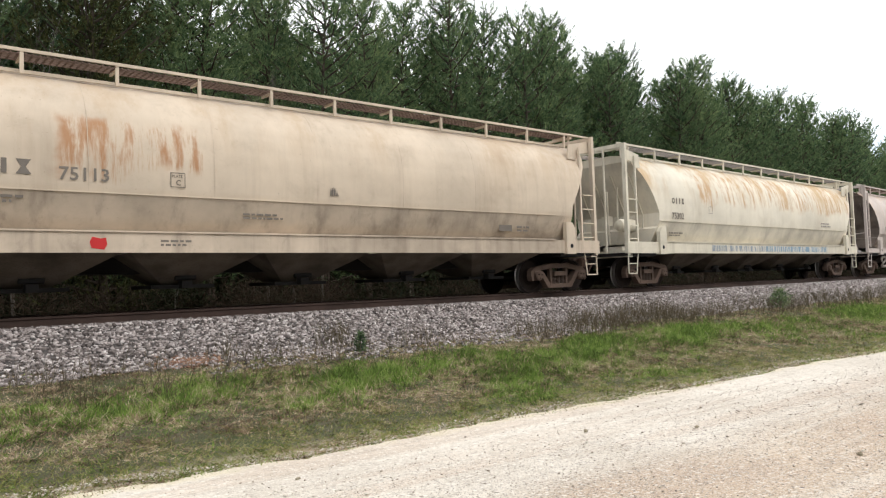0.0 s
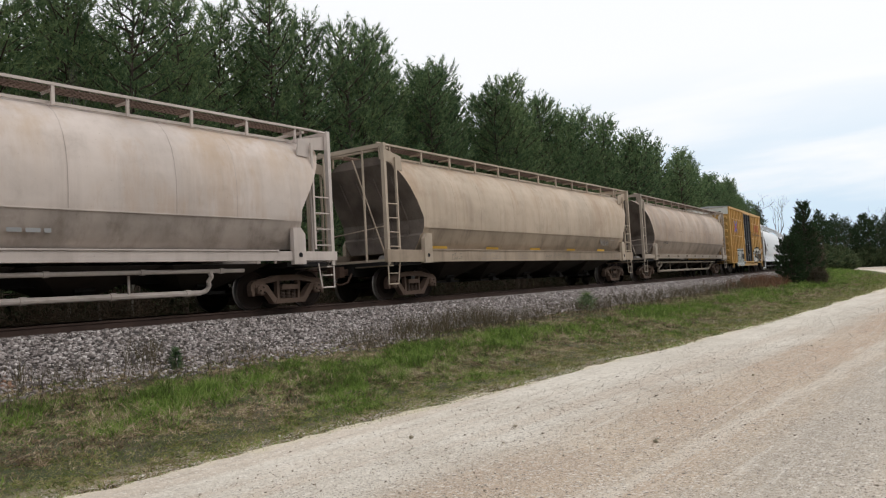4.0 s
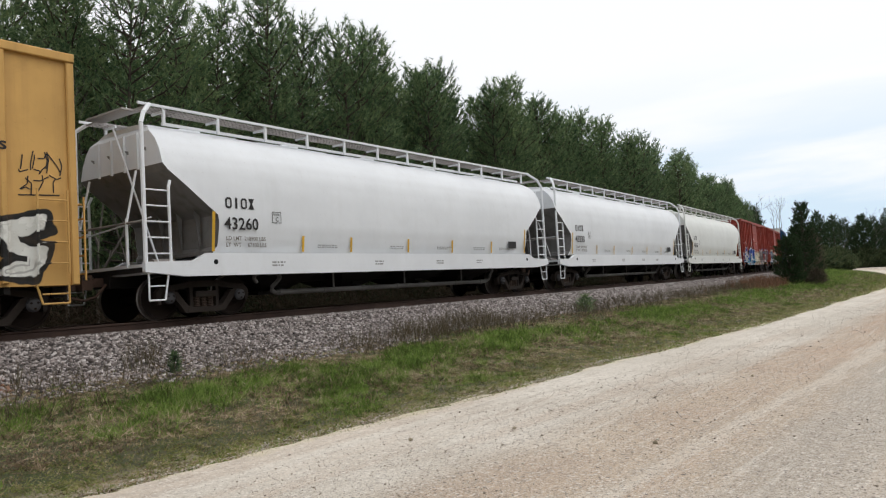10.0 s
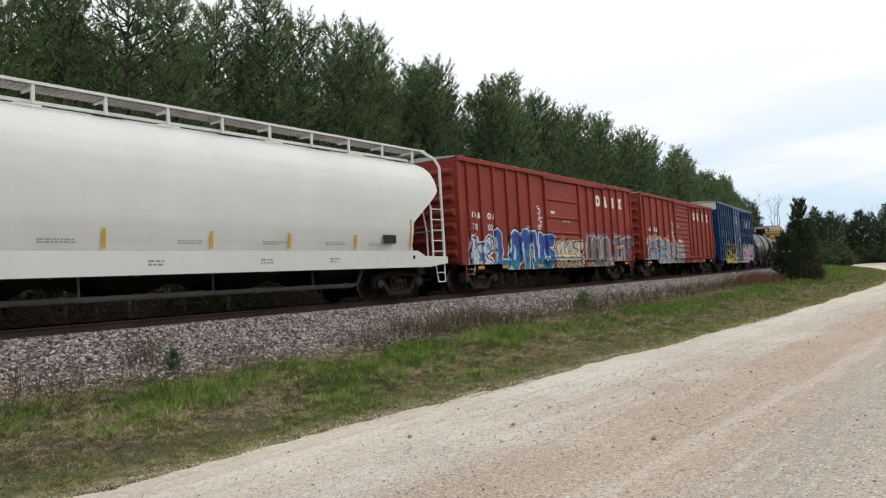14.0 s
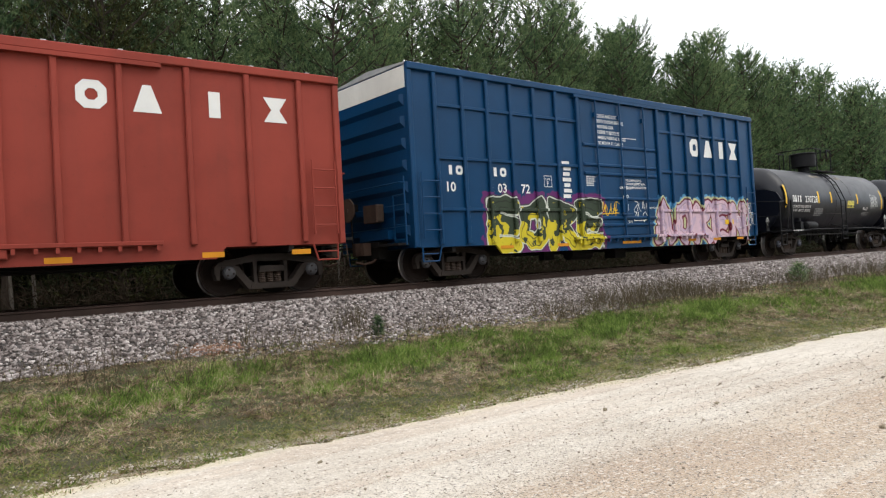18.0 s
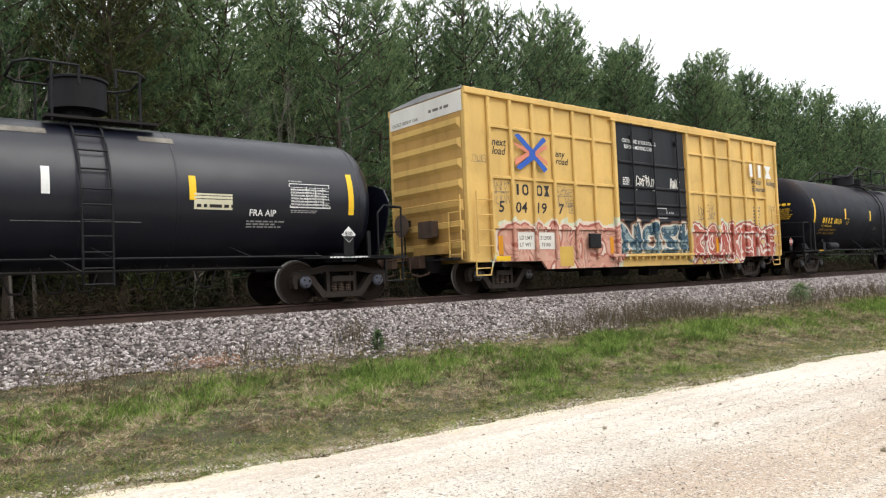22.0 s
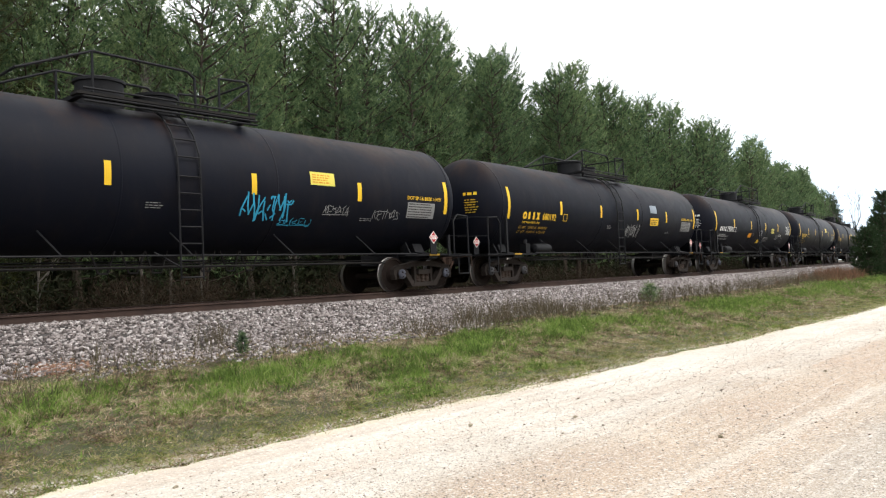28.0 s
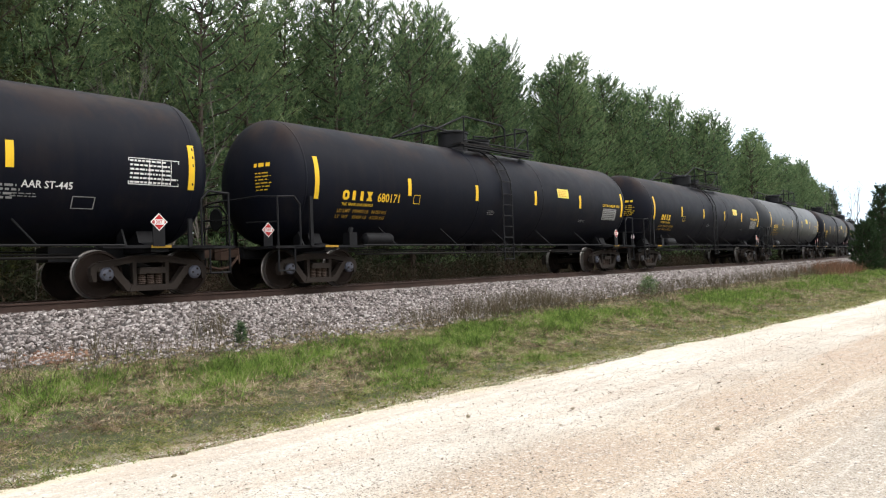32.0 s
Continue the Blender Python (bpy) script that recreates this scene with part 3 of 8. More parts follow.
def gear_meshes(cast, cap):
    w = Shape()
    for s in (-1, 1):
        prof = [(0.60, 0.10), (0.66, 0.16), (0.68, 0.34), (0.655, 0.40), (0.655, 0.483), (0.685, 0.478), (0.70, 0.457), (0.82, 0.452), (0.825, 0.405), (0.80, 0.395), (0.775, 0.25), (0.80, 0.14), (0.83, 0.12)]
        w.lathe([(s * a, r) for a, r in prof], 28, "y", mats=[0, 0, 0, 0, 0, 1, 1, 0, 0, 0, 0, 0])
        w.lathe([(s * a, r) for a, r in [(0.83, 0.085), (1.09, 0.085), (1.09, 0.125), (1.16, 0.13), (1.19, 0.10), (1.20, 0.05)]], 16, "y", m=2)
        for k in range(3):
            a = 2.094 * k + 0.4
            w.bar((0.068 * math.cos(a), s * 1.19, 0.068 * math.sin(a)), (0.068 * math.cos(a), s * 1.215, 0.068 * math.sin(a)), 0.02, 6, 0)
    w.bar((0, -0.6, 0), (0, 0.6, 0), 0.085, 12)
    wheelset = w.mesh("wheelset", [M["wheel"], M["tread"], M[cap]])

    f = Shape()
    y0, y1 = -0.075, 0.075
    top = [(-1.17, 0.44), (-1.16, 0.58), (-1.08, 0.66), (-0.92, 0.70), (-0.62, 0.735), (-0.36, 0.79), (0.36, 0.79), (0.62, 0.735), (0.92, 0.70), (1.08, 0.66), (1.16, 0.58), (1.17, 0.44)]
    under = [(1.06, 0.44), (1.05, 0.53), (0.98, 0.585), (0.80, 0.595), (0.62, 0.625), (0.36, 0.665), (-0.36, 0.665), (-0.62, 0.625), (-0.80, 0.595), (-0.98, 0.585), (-1.05, 0.53), (-1.06, 0.44)]
    f.slab(top + under, y0, y1)
    for s in (-1, 1):
        f.slab([(s * 1.06, 0.46), (s * 1.16, 0.46), (s * 1.13, 0.33), (s * 1.07, 0.32)], y0 - 0.012, y1 + 0.012)
        f.slab([(s * 0.80, 0.60), (s * 0.83, 0.50), (s * 0.74, 0.42), (s * 0.62, 0.28), (s * 0.50, 0.13), (s * 0.40, 0.11), (s * 0.36, 0.23), (s * 0.45, 0.28), (s * 0.58, 0.44), (s * 0.68, 0.57)], y0 - 0.02, y1 + 0.02)
        f.slab([(s * 0.37, 0.68), (s * 0.29, 0.68), (s * 0.29, 0.20), (s * 0.36, 0.22)], y0 + 0.015, y1 - 0.015)
        f.slab([(s * 1.0, 0.695), (s * 0.60, 0.745), (s * 0.36, 0.80), (s * 0.36, 0.775), (s * 0.60, 0.715), (s * 1.0, 0.67)], y0 - 0.03, y1 + 0.03)
        f.bar((s * 0.89, y0 - 0.015, 0.457), (s * 0.89, y1 + 0.015, 0.457), 0.13, 14)
    f.slab([(-0.36, 0.80), (0.36, 0.80), (0.36, 0.77), (-0.36, 0.77)], y0 - 0.03, y1 + 0.03)
    f.slab([(-0.46, 0.12), (0.46, 0.12), (0.42, 0.235), (-0.42, 0.235)], y0 - 0.035, y1 + 0.035)
    f.slab([(-0.27, 0.45), (0.27, 0.45), (0.25, 0.57), (-0.25, 0.57)], y0 - 0.05, y1)
    frame_mesh = f.mesh("side_frame", [M[cast]])

    springs = Shape().lathe([(0.24 + 0.018 * j, 0.082 if j % 2 else 0.062) for j in range(13)], 10, "z").mesh("spring", [M["spring"]])
    adapter = Shape().chamfered(-0.15, 0.15, -0.09, 0.09, 0.50, 0.60, 0.02).mesh("bearing_adapter", [M[cast]])
    bol = Shape().slab([(-1.02, 0.46), (-1.12, 0.50), (-1.12, 0.57), (-0.7, 0.60), (-0.3, 0.68), (0.3, 0.68), (0.7, 0.60), (1.12, 0.57), (1.12, 0.50), (1.02, 0.46), (0.4, 0.36), (-0.4, 0.36)], -0.2, 0.2, 0, "yz")
    bol.box(-0.75, -0.6, -0.85, 0.85, 0.33, 0.41).box(0.6, 0.75, -0.85, 0.85, 0.33, 0.41)
    bolster = bol.mesh("truck", [M["steel_dark"]])
    return wheelset, frame_mesh, springs, adapter, bolster


GEAR = {"rusty": gear_meshes("truck_rusty", "truck_rusty"), "dark": gear_meshes("truck_dark", "cap"), "blue": gear_meshes("truck_dark", "cap_blue")}


def truck(parent, x, kind):
    wheelset, side, springs, adapter, bolster = GEAR[kind]
    t = part("truck", bolster, [], parent, "cast four-wheel railcar truck", at=pose(x, BEND * x * x, 0, 0, 0, math.degrees(2 * BEND * x)))
    for s in (-1, 1):
        part("side_frame", side, [], t, at=pose(0, s * 1.03, 0))
        for k in (-0.17, 0, 0.17):
            part("spring", springs, [], t, at=pose(k, s * 1.03, 0))
    for s in (-1, 1):
        w = part("wheelset", wheelset, [], t, "steel wheelset with two wheels on an axle", at=pose(s * AXLE, 0, WHEEL_R))
        WHEELSETS.append((w, s))
        for q in (-1, 1):
            part("bearing_adapter", adapter, [], t, at=pose(s * AXLE, q * 1.03, 0))
    return t


COUPLER = Shape()
COUPLER.box(-0.75, 0.05, -0.08, 0.08, -0.09, 0.09).slab([(0.0, -0.2), (0.12, -0.26), (0.30, -0.22), (0.30, -0.08), (0.16, 0.02), (0.22, 0.12), (0.32, 0.14), (0.28, 0.24), (0.05, 0.2)], -0.15, 0.15, 0, "xy")
COUPLER.bar((-0.1, -0.3, 0.02), (-0.1, -1.3, 0.06), 0.014, 6).bar((-0.1, -1.3, 0.06), (-0.1, -1.33, -0.25), 0.014, 6)
COUPLER.pipe([(-0.2, 0.25, -0.05), (0.05, 0.3, -0.3), (0.3, 0.28, -0.36), (0.5, 0.2, -0.3)], 0.028, 8)
COUPLER = COUPLER.mesh("coupler", [M["coupler"]])


def couplers(car, half):
    part("coupler", COUPLER, [], car, "rusty knuckle coupler with air hose", at=pose(half + 0.25, 0, 0.85))
    part("coupler", COUPLER, [], car, "rusty knuckle coupler with air hose", at=pose(-half - 0.25, 0, 0.85, 0, 0, 180))


def ladder(parent, mat, x0, x1, y, z0, z1, rungs, r=0.018, name="ladder"):
    s = Shape().bar((x0, y, z0), (x0, y, z1), r * 1.3, 6).bar((x1, y, z0), (x1, y, z1), r * 1.3, 6)
    for i in range(rungs):
        z = z0 + (z1 - z0) * (i + 0.5) / rungs
        s.bar((x0, y, z), (x1, y, z), r, 6)
    return part(name, s, mat, parent)


def stirrup(parent, mat, x0, x1, y, z0, z1):
    s = Shape().pipe([(x0, y, z1), (x0, y, z0), (x1, y, z0), (x1 + (0.1 if x1 > x0 else -0.1), y, z1)], 0.02, 6)
    s.bar((x0, y, z0 + (z1 - z0) * 0.5), (x1, y, z0 + (z1 - z0) * 0.5), 0.016, 6)
    return part("sill_step", s, mat, parent)


CARS = []


def car_base(name, label, category, where, group=""):
    ob = new(name)
    ob.matrix_basis = on_track(where)
    tagged(ob, label, category, group or "cars of the freight train")
    CARS.append((ob, where))
    return ob


# ---- ground, road and track ----
def road_edge(x):
    x = np.asarray(x, dtype=float)
    c = np.clip(x - 46, 0, 150)
    near = np.interp(x, (-20, 0, 4, 8, 15, 22, 30, 40, 60), (7.2, 6.68, 6.42, 6.22, 5.98, 5.66, 5.68, 5.8, 5.9))
    return near + 0.0128 * c ** 1.5 + 0.233 * np.maximum(x - 196, 0)


def wave(x, y, scale, seed=0.0):
    """Smooth pseudo-random height, about -1 to 1."""
    x, y = np.asarray(x, dtype=float) / scale + seed, np.asarray(y, dtype=float) / scale - seed * 0.7
    return (np.sin(1.7 * x + 2.1 * np.sin(0.9 * y)) + np.sin(2.3 * y + 1.6 * np.sin(1.3 * x + seed)) + np.sin(1.1 * x - 1.9 * y)) / 3


TOE = 3.85


def ground_z(x, y):
    x, y = np.asarray(x, dtype=float), np.asarray(y, dtype=float)
    off = y - track_y(x)
    edge = road_edge(x) - track_y(x)
    toe = -TOE + 0.25 * wave(x, 0 * x, 3.0, 2)
    t = np.clip((off - edge) / np.maximum(toe - edge, 0.5), 0, 1)
    verge = 0.52 * t ** 1.5 + 0.035 * wave(x, y, 0.9) * np.minimum(t * 6, 1) * (t < 1) + 0.02 * wave(x, y, 0.35, 3) * (t > 0) * (t < 1)
    up = np.clip((off - toe) / (-1.95 - toe), 0, 1)
    bed = 0.52 + up * 0.53 + 0.02 * wave(x, y, 0.5, 1) * (up < 1)
    down = np.clip((off - 1.95) / 2.2, 0, 1)
    far = bed - down * 0.62 + 0.08 * wave(x, y, 2.5, 5) * (down >= 1)
    return np.where(off < toe, verge, np.where(off < 1.95, bed, far))


def grid_mesh(name, rows, mats, index=None, smooth=True):
    """A sheet from an array of points (rows, columns, 3)."""
    a, b = rows.shape[:2]
    me = bpy.data.meshes.new(name)
    i = np.arange(a * b).reshape(a, b)
    quads = np.stack([i[:-1, :-1], i[:-1, 1:], i[1:, 1:], i[1:, :-1]], -1).reshape(-1, 4)
    me.from_pydata(rows.reshape(-1, 3), [], quads.tolist())
    for m in mats:
        me.materials.append(m)
    if index is not None:
        me.polygons.foreach_set("material_index", np.asarray(index, dtype=np.int32).ravel())
    if smooth:
        me.shade_smooth()
    return me


def edge_distance(n, l, math_, c):
    """How far a point of the road lies from the verge; negative on the grass."""
    sep = n.new("ShaderNodeSeparateXYZ")
    l.new(c, sep.inputs[0])
    edge = math_("MAXIMUM", math_("MULTIPLY_ADD", sep.outputs[0], -0.041, 6.56), 5.68)
    bend = math_("MULTIPLY", math_("POWER", math_("MAXIMUM", math_("SUBTRACT", sep.outputs[0], 46.0), 0.0), 1.5), 0.0128)
    return math_("SUBTRACT", math_("ADD", edge, bend), sep.outputs[1])


def soil(name, tones, scale, fine, relief, rough=0.95, sand=False):
    m, n, l, math_, mix, noise_, step, b, c = material(name, rough)
    a, d, e = noise_(c, scale, 6, 0.6), noise_(c, scale * 4.3, 5, 0.6, 0.3), noise_(c, fine, 4, 0.7)
    col = mix(step(a, 0.38, 0.62), tones[0], tones[1])
    col = mix(step(d, 0.45, 0.7), col, tones[2])
    col = mix(math_("MULTIPLY", step(e, 0.48, 0.72), 0.6), col, tones[3])
    if sand:
        # gravel dust blown from the road over the foot of the verge
        reach = math_("ADD", edge_distance(n, l, math_, c), math_("MULTIPLY", math_("SUBTRACT", noise_(c, 2.2, 5, 0.65), 0.5), 1.1))
        col = mix(math_("MULTIPLY", step(reach, -0.6, -0.1), 0.8), col, mix(step(e, 0.4, 0.6), (0.50, 0.43, 0.31), (0.30, 0.25, 0.17)))
    l.new(col, b.inputs["Base Color"])
    bump(n, l, b, math_("ADD", e, math_("MULTIPLY", d, 0.6)), 0.8, relief)
    return m


M["verge"] = soil("verge_soil", [(0.062, 0.070, 0.026), (0.098, 0.082, 0.046), (0.05, 0.072, 0.02), (0.02, 0.02, 0.011)], 1.6, 42, 0.05, sand=True)
M["bed"] = soil("ballast_bed", [(0.07, 0.062, 0.058), (0.10, 0.09, 0.085), (0.055, 0.048, 0.045), (0.025, 0.022, 0.02)], 0.8, 26, 0.05)
M["forest_floor"] = soil("forest_litter", [(0.075, 0.05, 0.032), (0.05, 0.04, 0.022), (0.04, 0.045, 0.018), (0.025, 0.02, 0.012)], 0.5, 18, 0.05)


def road_material():
    m, n, l, math_, mix, noise_, step, b, c = material("pale_gravel_road", 0.93)
    times = lambda p, q: math_("MULTIPLY", p, q)
    drag = noise_(c, 1.0, 5, 0.62, 0.0, (0.06, 1.3, 1))
    fine_drag = noise_(c, 1.0, 6, 0.68, 0.0, (0.35, 7.0, 1), (3, 1, 0))
    blot, mid = noise_(c, 0.42, 5, 0.6), noise_(c, 5.5, 5, 0.7, 0.3)
    gravel, grit = noise_(c, 17, 5, 0.75), noise_(c, 55, 3, 0.7)
    # distance from the grass edge, wandering a little along the road
    d = math_("ADD", edge_distance(n, l, math_, c), math_("ADD", times(math_("SUBTRACT", drag, 0.5), 1.3), times(math_("SUBTRACT", blot, 0.5), 1.1)))
    pale = mix(step(blot, 0.36, 0.66), (0.66, 0.605, 0.525), (0.54, 0.485, 0.41))
    tan = mix(step(blot, 0.36, 0.66), (0.50, 0.395, 0.29), (0.44, 0.35, 0.265))
    col = mix(step(d, 1.8, 3.0), pale, tan)
    clay = times(step(d, 2.3, 3.1), step(d, 4.1, 3.4))
    away = n.new("ShaderNodeSeparateXYZ")
    l.new(c, away.inputs[0])
    clay = times(clay, math_("ADD", 0.25, times(step(away.outputs[0], 6.0, 14.0), 0.75)))
    col = mix(times(clay, math_("ADD", 0.35, times(step(blot, 0.42, 0.60), 0.45))), col, (0.47, 0.31, 0.205))
    col = mix(times(times(step(d, 3.75, 3.95), step(d, 4.25, 4.05)), 0.6), col, (0.64, 0.57, 0.48))
    col = mix(times(step(d, 4.2, 4.7), 0.75), col, mix(step(drag, 0.42, 0.58), (0.40, 0.355, 0.30), (0.52, 0.465, 0.395)))
    col = mix(times(step(drag, 0.50, 0.60), 0.35), col, (0.47, 0.335, 0.235))
    col = mix(times(step(fine_drag, 0.52, 0.66), 0.42), col, (0.36, 0.295, 0.235))
    col = mix(times(step(fine_drag, 0.45, 0.33), 0.5), col, (0.70, 0.655, 0.58))
    col = mix(times(step(mid, 0.5, 0.66), 0.34), col, (0.36, 0.30, 0.24))
    col = mix(times(step(gravel, 0.52, 0.64), 0.5), col, (0.31, 0.265, 0.215))
    col = mix(times(step(grit, 0.54, 0.66), 0.5), col, (0.70, 0.66, 0.60))
    # single stones: pale and dark dots of two sizes, sparser towards the grass
    more = math_("ADD", 0.25, times(step(d, 0.6, 2.6), 0.75))
    for scale, share, dark in ((21, 0.955, (0.10, 0.082, 0.07)), (44, 0.80, (0.12, 0.098, 0.084)), (85, 0.72, (0.15, 0.122, 0.10))):
        cells = n.new("ShaderNodeTexVoronoi")
        cells.voronoi_dimensions, cells.inputs["Scale"].default_value = "2D", scale
        l.new(c, cells.inputs["Vector"])
        tone = n.new("ShaderNodeSeparateColor")
        l.new(cells.outputs["Color"], tone.inputs[0])
        dot = step(cells.outputs["Distance"], 0.42, 0.30)
        col = mix(times(times(dot, step(tone.outputs[0], share, share + 0.04)), times(more, 0.9)), col, dark)
        col = mix(times(times(dot, step(tone.outputs[1], 0.78, 0.9)), 0.55), col, (0.76, 0.72, 0.65))
    # the rim of washed yellow sand
    raw = math_("ADD", edge_distance(n, l, math_, c), times(math_("SUBTRACT", noise_(c, 2.6, 5, 0.7), 0.5), 0.7))
    col = mix(times(step(raw, 0.36, 0.12), 0.8), col, mix(step(grit, 0.4, 0.6), (0.70, 0.63, 0.47), (0.50, 0.43, 0.30)))
    l.new(col, b.inputs["Base Color"])
    bump(n, l, b, math_("ADD", gravel, times(grit, 0.5)), 0.7, 0.02)
    return m


M["road"] = road_material()

xs = np.concatenate([np.linspace(-900, -60, 15), np.arange(-50, -6, 3.0), np.arange(-6, 50, 0.45), np.arange(50, 150, 2.5), np.arange(155, 300, 10), np.linspace(320, 1500, 16)])
cols = []
for x in xs:
    e, t = float(road_edge(x)), float(track_y(x))
    ys = np.concatenate([np.array([-900, -300, -90, -30, -12]), np.linspace(-6, e - 0.5, 6), np.linspace(e - 0.25, t - TOE - 0.4, 26), t + np.linspace(-TOE - 0.2, -1.7, 13), t + np.array([-0.8, 0, 0.8, 1.6]),
                         t + np.array([2.2, 3, 4, 5, 7, 10, 14, 20, 30, 60, 200, 900])])
    cols.append(np.stack([np.full_like(ys, x), ys, ground_z(x, ys)], -1))
cols = np.array(cols)
under = cols[:, :, 1] < road_edge(cols[:, :, 0]) - 0.1
cols[:, :, 2] -= np.where(under & (cols[:, :, 1] > road_edge(cols[:, :, 0]) - 10.5), 0.06, 0.0)
count = cols.shape[1] - 1
band = np.zeros((len(xs) - 1, count), dtype=np.int32)
band[:, 38:53] = 1
band[:, 53:] = 2
ground = new("ground", grid_mesh("ground", cols, [M["verge"], M["bed"], M["forest_floor"]], band))
tagged(ground, "grassy verge, grey ballast bank and brown forest floor", "ground", kind="structure")

rx = np.concatenate([np.linspace(-300, -20, 15), np.arange(-18, 1, 0.25), np.arange(1, 24, 0.07), np.arange(24, 60, 0.25), np.arange(60, 170, 1.0), np.linspace(172, 600, 20)])
sheet = []
for x in rx:
    e = float(road_edge(x)) + 0.08 * float(wave(x, 0, 1.1)) + 0.07 * float(wave(x, 0, 0.31, 4)) + 0.05 * float(wave(x, 0, 0.11, 9)) + 0.14 * float(wave(x, 0, 4.0, 6))
    ys = np.concatenate([[e - 10.3 - 0.2 * float(wave(x, 9, 1.3))], np.linspace(e - 9.9, e - 0.5, 14), [e - 0.2, e]])
    zs = 0.012 * wave(x, ys, 1.4) + 0.02 * np.sin((ys - e + 1) * 1.3)
    zs[-1] = zs[0] = -0.02
    sheet.append(np.stack([np.full_like(ys, x), ys, zs], -1))
road = new("road", grid_mesh("road", np.array(sheet), [M["road"]]))
tagged(road, "pale tan gravel road with wheel tracks", "road", kind="structure")


def tri_mesh(name, tris, mats, index=None):
    """A mesh of loose triangles from an array (count, 3, 3)."""
    k = len(tris)
    me = bpy.data.meshes.new(name)
    me.vertices.add(3 * k)
    me.vertices.foreach_set("co", np.ascontiguousarray(tris, dtype=np.float32).ravel())
    me.loops.add(3 * k)
    me.loops.foreach_set("vertex_index", np.arange(3 * k, dtype=np.int32))
    me.polygons.add(k)
    me.polygons.foreach_set("loop_start", np.arange(0, 3 * k, 3, dtype=np.int32))
    for m in mats:
        me.materials.append(m)
    if index is not None:
        me.polygons.foreach_set("material_index", np.asarray(index, dtype=np.int32))
    me.update(calc_edges=True)
    return me


rng = np.random.default_rng(7)


def stones(name, centres, size, mats, flat=0.75):
    """Crushed stones: eight-sided, each of its own shape and turn."""
    k = len(centres)
    base = np.array([(1, 0, 0), (-1, 0, 0), (0, 1, 0), (0, -1, 0), (0, 0, 1), (0, 0, -1)], dtype=float)
    faces = np.array([(0, 2, 4), (2, 1, 4), (1, 3, 4), (3, 0, 4), (2, 0, 5), (1, 2, 5), (3, 1, 5), (0, 3, 5)])
    v = base[None] * rng.uniform(0.6, 1.25, (k, 6, 1)) + rng.normal(0, 0.18, (k, 6, 3))
    q = rng.normal(size=(k, 4))
    q /= np.linalg.norm(q, axis=1)[:, None]
    w, a, b, c = q.T
    rot = np.stack([1 - 2 * (b * b + c * c), 2 * (a * b - c * w), 2 * (a * c + b * w), 2 * (a * b + c * w), 1 - 2 * (a * a + c * c), 2 * (b * c - a * w), 2 * (a * c - b * w), 2 * (b * c + a * w), 1 - 2 * (a * a + b * b)], -1).reshape(k, 3, 3)
    v = np.einsum("kij,kvj->kvi", rot, v) * np.asarray(size)[:, None, None]
    v[:, :, 2] *= flat
    v += centres[:, None]
    me = bpy.data.meshes.new(name)
    me.vertices.add(6 * k)
    me.vertices.foreach_set("co", v.astype(np.float32).ravel())
    f = (faces[None] + 6 * np.arange(k)[:, None, None]).reshape(-1).astype(np.int32)
    me.loops.add(len(f))
    me.loops.foreach_set("vertex_index", f)
    me.polygons.add(8 * k)
    me.polygons.foreach_set("loop_start", np.arange(0, 24 * k, 3, dtype=np.int32))
    for m in mats:
        me.materials.append(m)
    me.update(calc_edges=True)
    return me


def island_tones(name, tones, rough=0.9, translucent=0.0, per_object=0.0, place=0.0):
    """A material that takes another tone for each stone, blade or leaf."""
    m, n, l, math_, mix, noise_, step, b, c = material(name, rough)
    g = n.new("ShaderNodeNewGeometry")
    ramp = n.new("ShaderNodeValToRGB")
    ramp.color_ramp.elements[0].color, ramp.color_ramp.elements[1].color = (*tones[0], 1), (*tones[-1], 1)
    for i, t in enumerate(tones[1:-1]):
        e = ramp.color_ramp.elements.new((i + 1) / (len(tones) - 1))
        e.color = (*t, 1)
    v = g.outputs["Random Per Island"]
    if per_object:
        o = n.new("ShaderNodeObjectInfo")
        v = math_("ADD", math_("MULTIPLY", v, 1 - per_object), math_("MULTIPLY", o.outputs["Random"], per_object))
    if place:
        spot = step(math_("ADD", math_("MULTIPLY", noise_(c, 6.0, 2, 0.6), 0.5), math_("MULTIPLY", noise_(c, 1.5, 3, 0.6), 0.5)), 0.40, 0.60)
        v = math_("ADD", math_("MULTIPLY", v, 1 - place), math_("MULTIPLY", spot, place))
    l.new(v, ramp.inputs[0])
    l.new(ramp.outputs[0], b.inputs["Base Color"])
    b.inputs["Specular IOR Level"].default_value = 0.25
    if translucent:
        t = n.new("ShaderNodeBsdfTranslucent")
        l.new(ramp.outputs[0], t.inputs[0])
        x = n.new("ShaderNodeMixShader")
        x.inputs[0].default_value = translucent
        l.new(b.outputs[0], x.inputs[1])
        l.new(t.outputs[0], x.inputs[2])
        l.new(x.outputs[0], n["Material Output"].inputs[0])
    return m


M["stone"] = island_tones("crushed_grey_stone", [(0.045, 0.0378, 0.0351), (0.234, 0.2, 0.189), (0.387, 0.342, 0.324), (0.108, 0.0891, 0.0828), (0.567, 0.522, 0.5), (0.162, 0.138, 0.129), (0.063, 0.0522, 0.0486)])
M["pebble"] = island_tones("pale_pebbles", [(0.42, 0.36, 0.3), (0.55, 0.49, 0.42), (0.66, 0.61, 0.54), (0.34, 0.29, 0.24)])


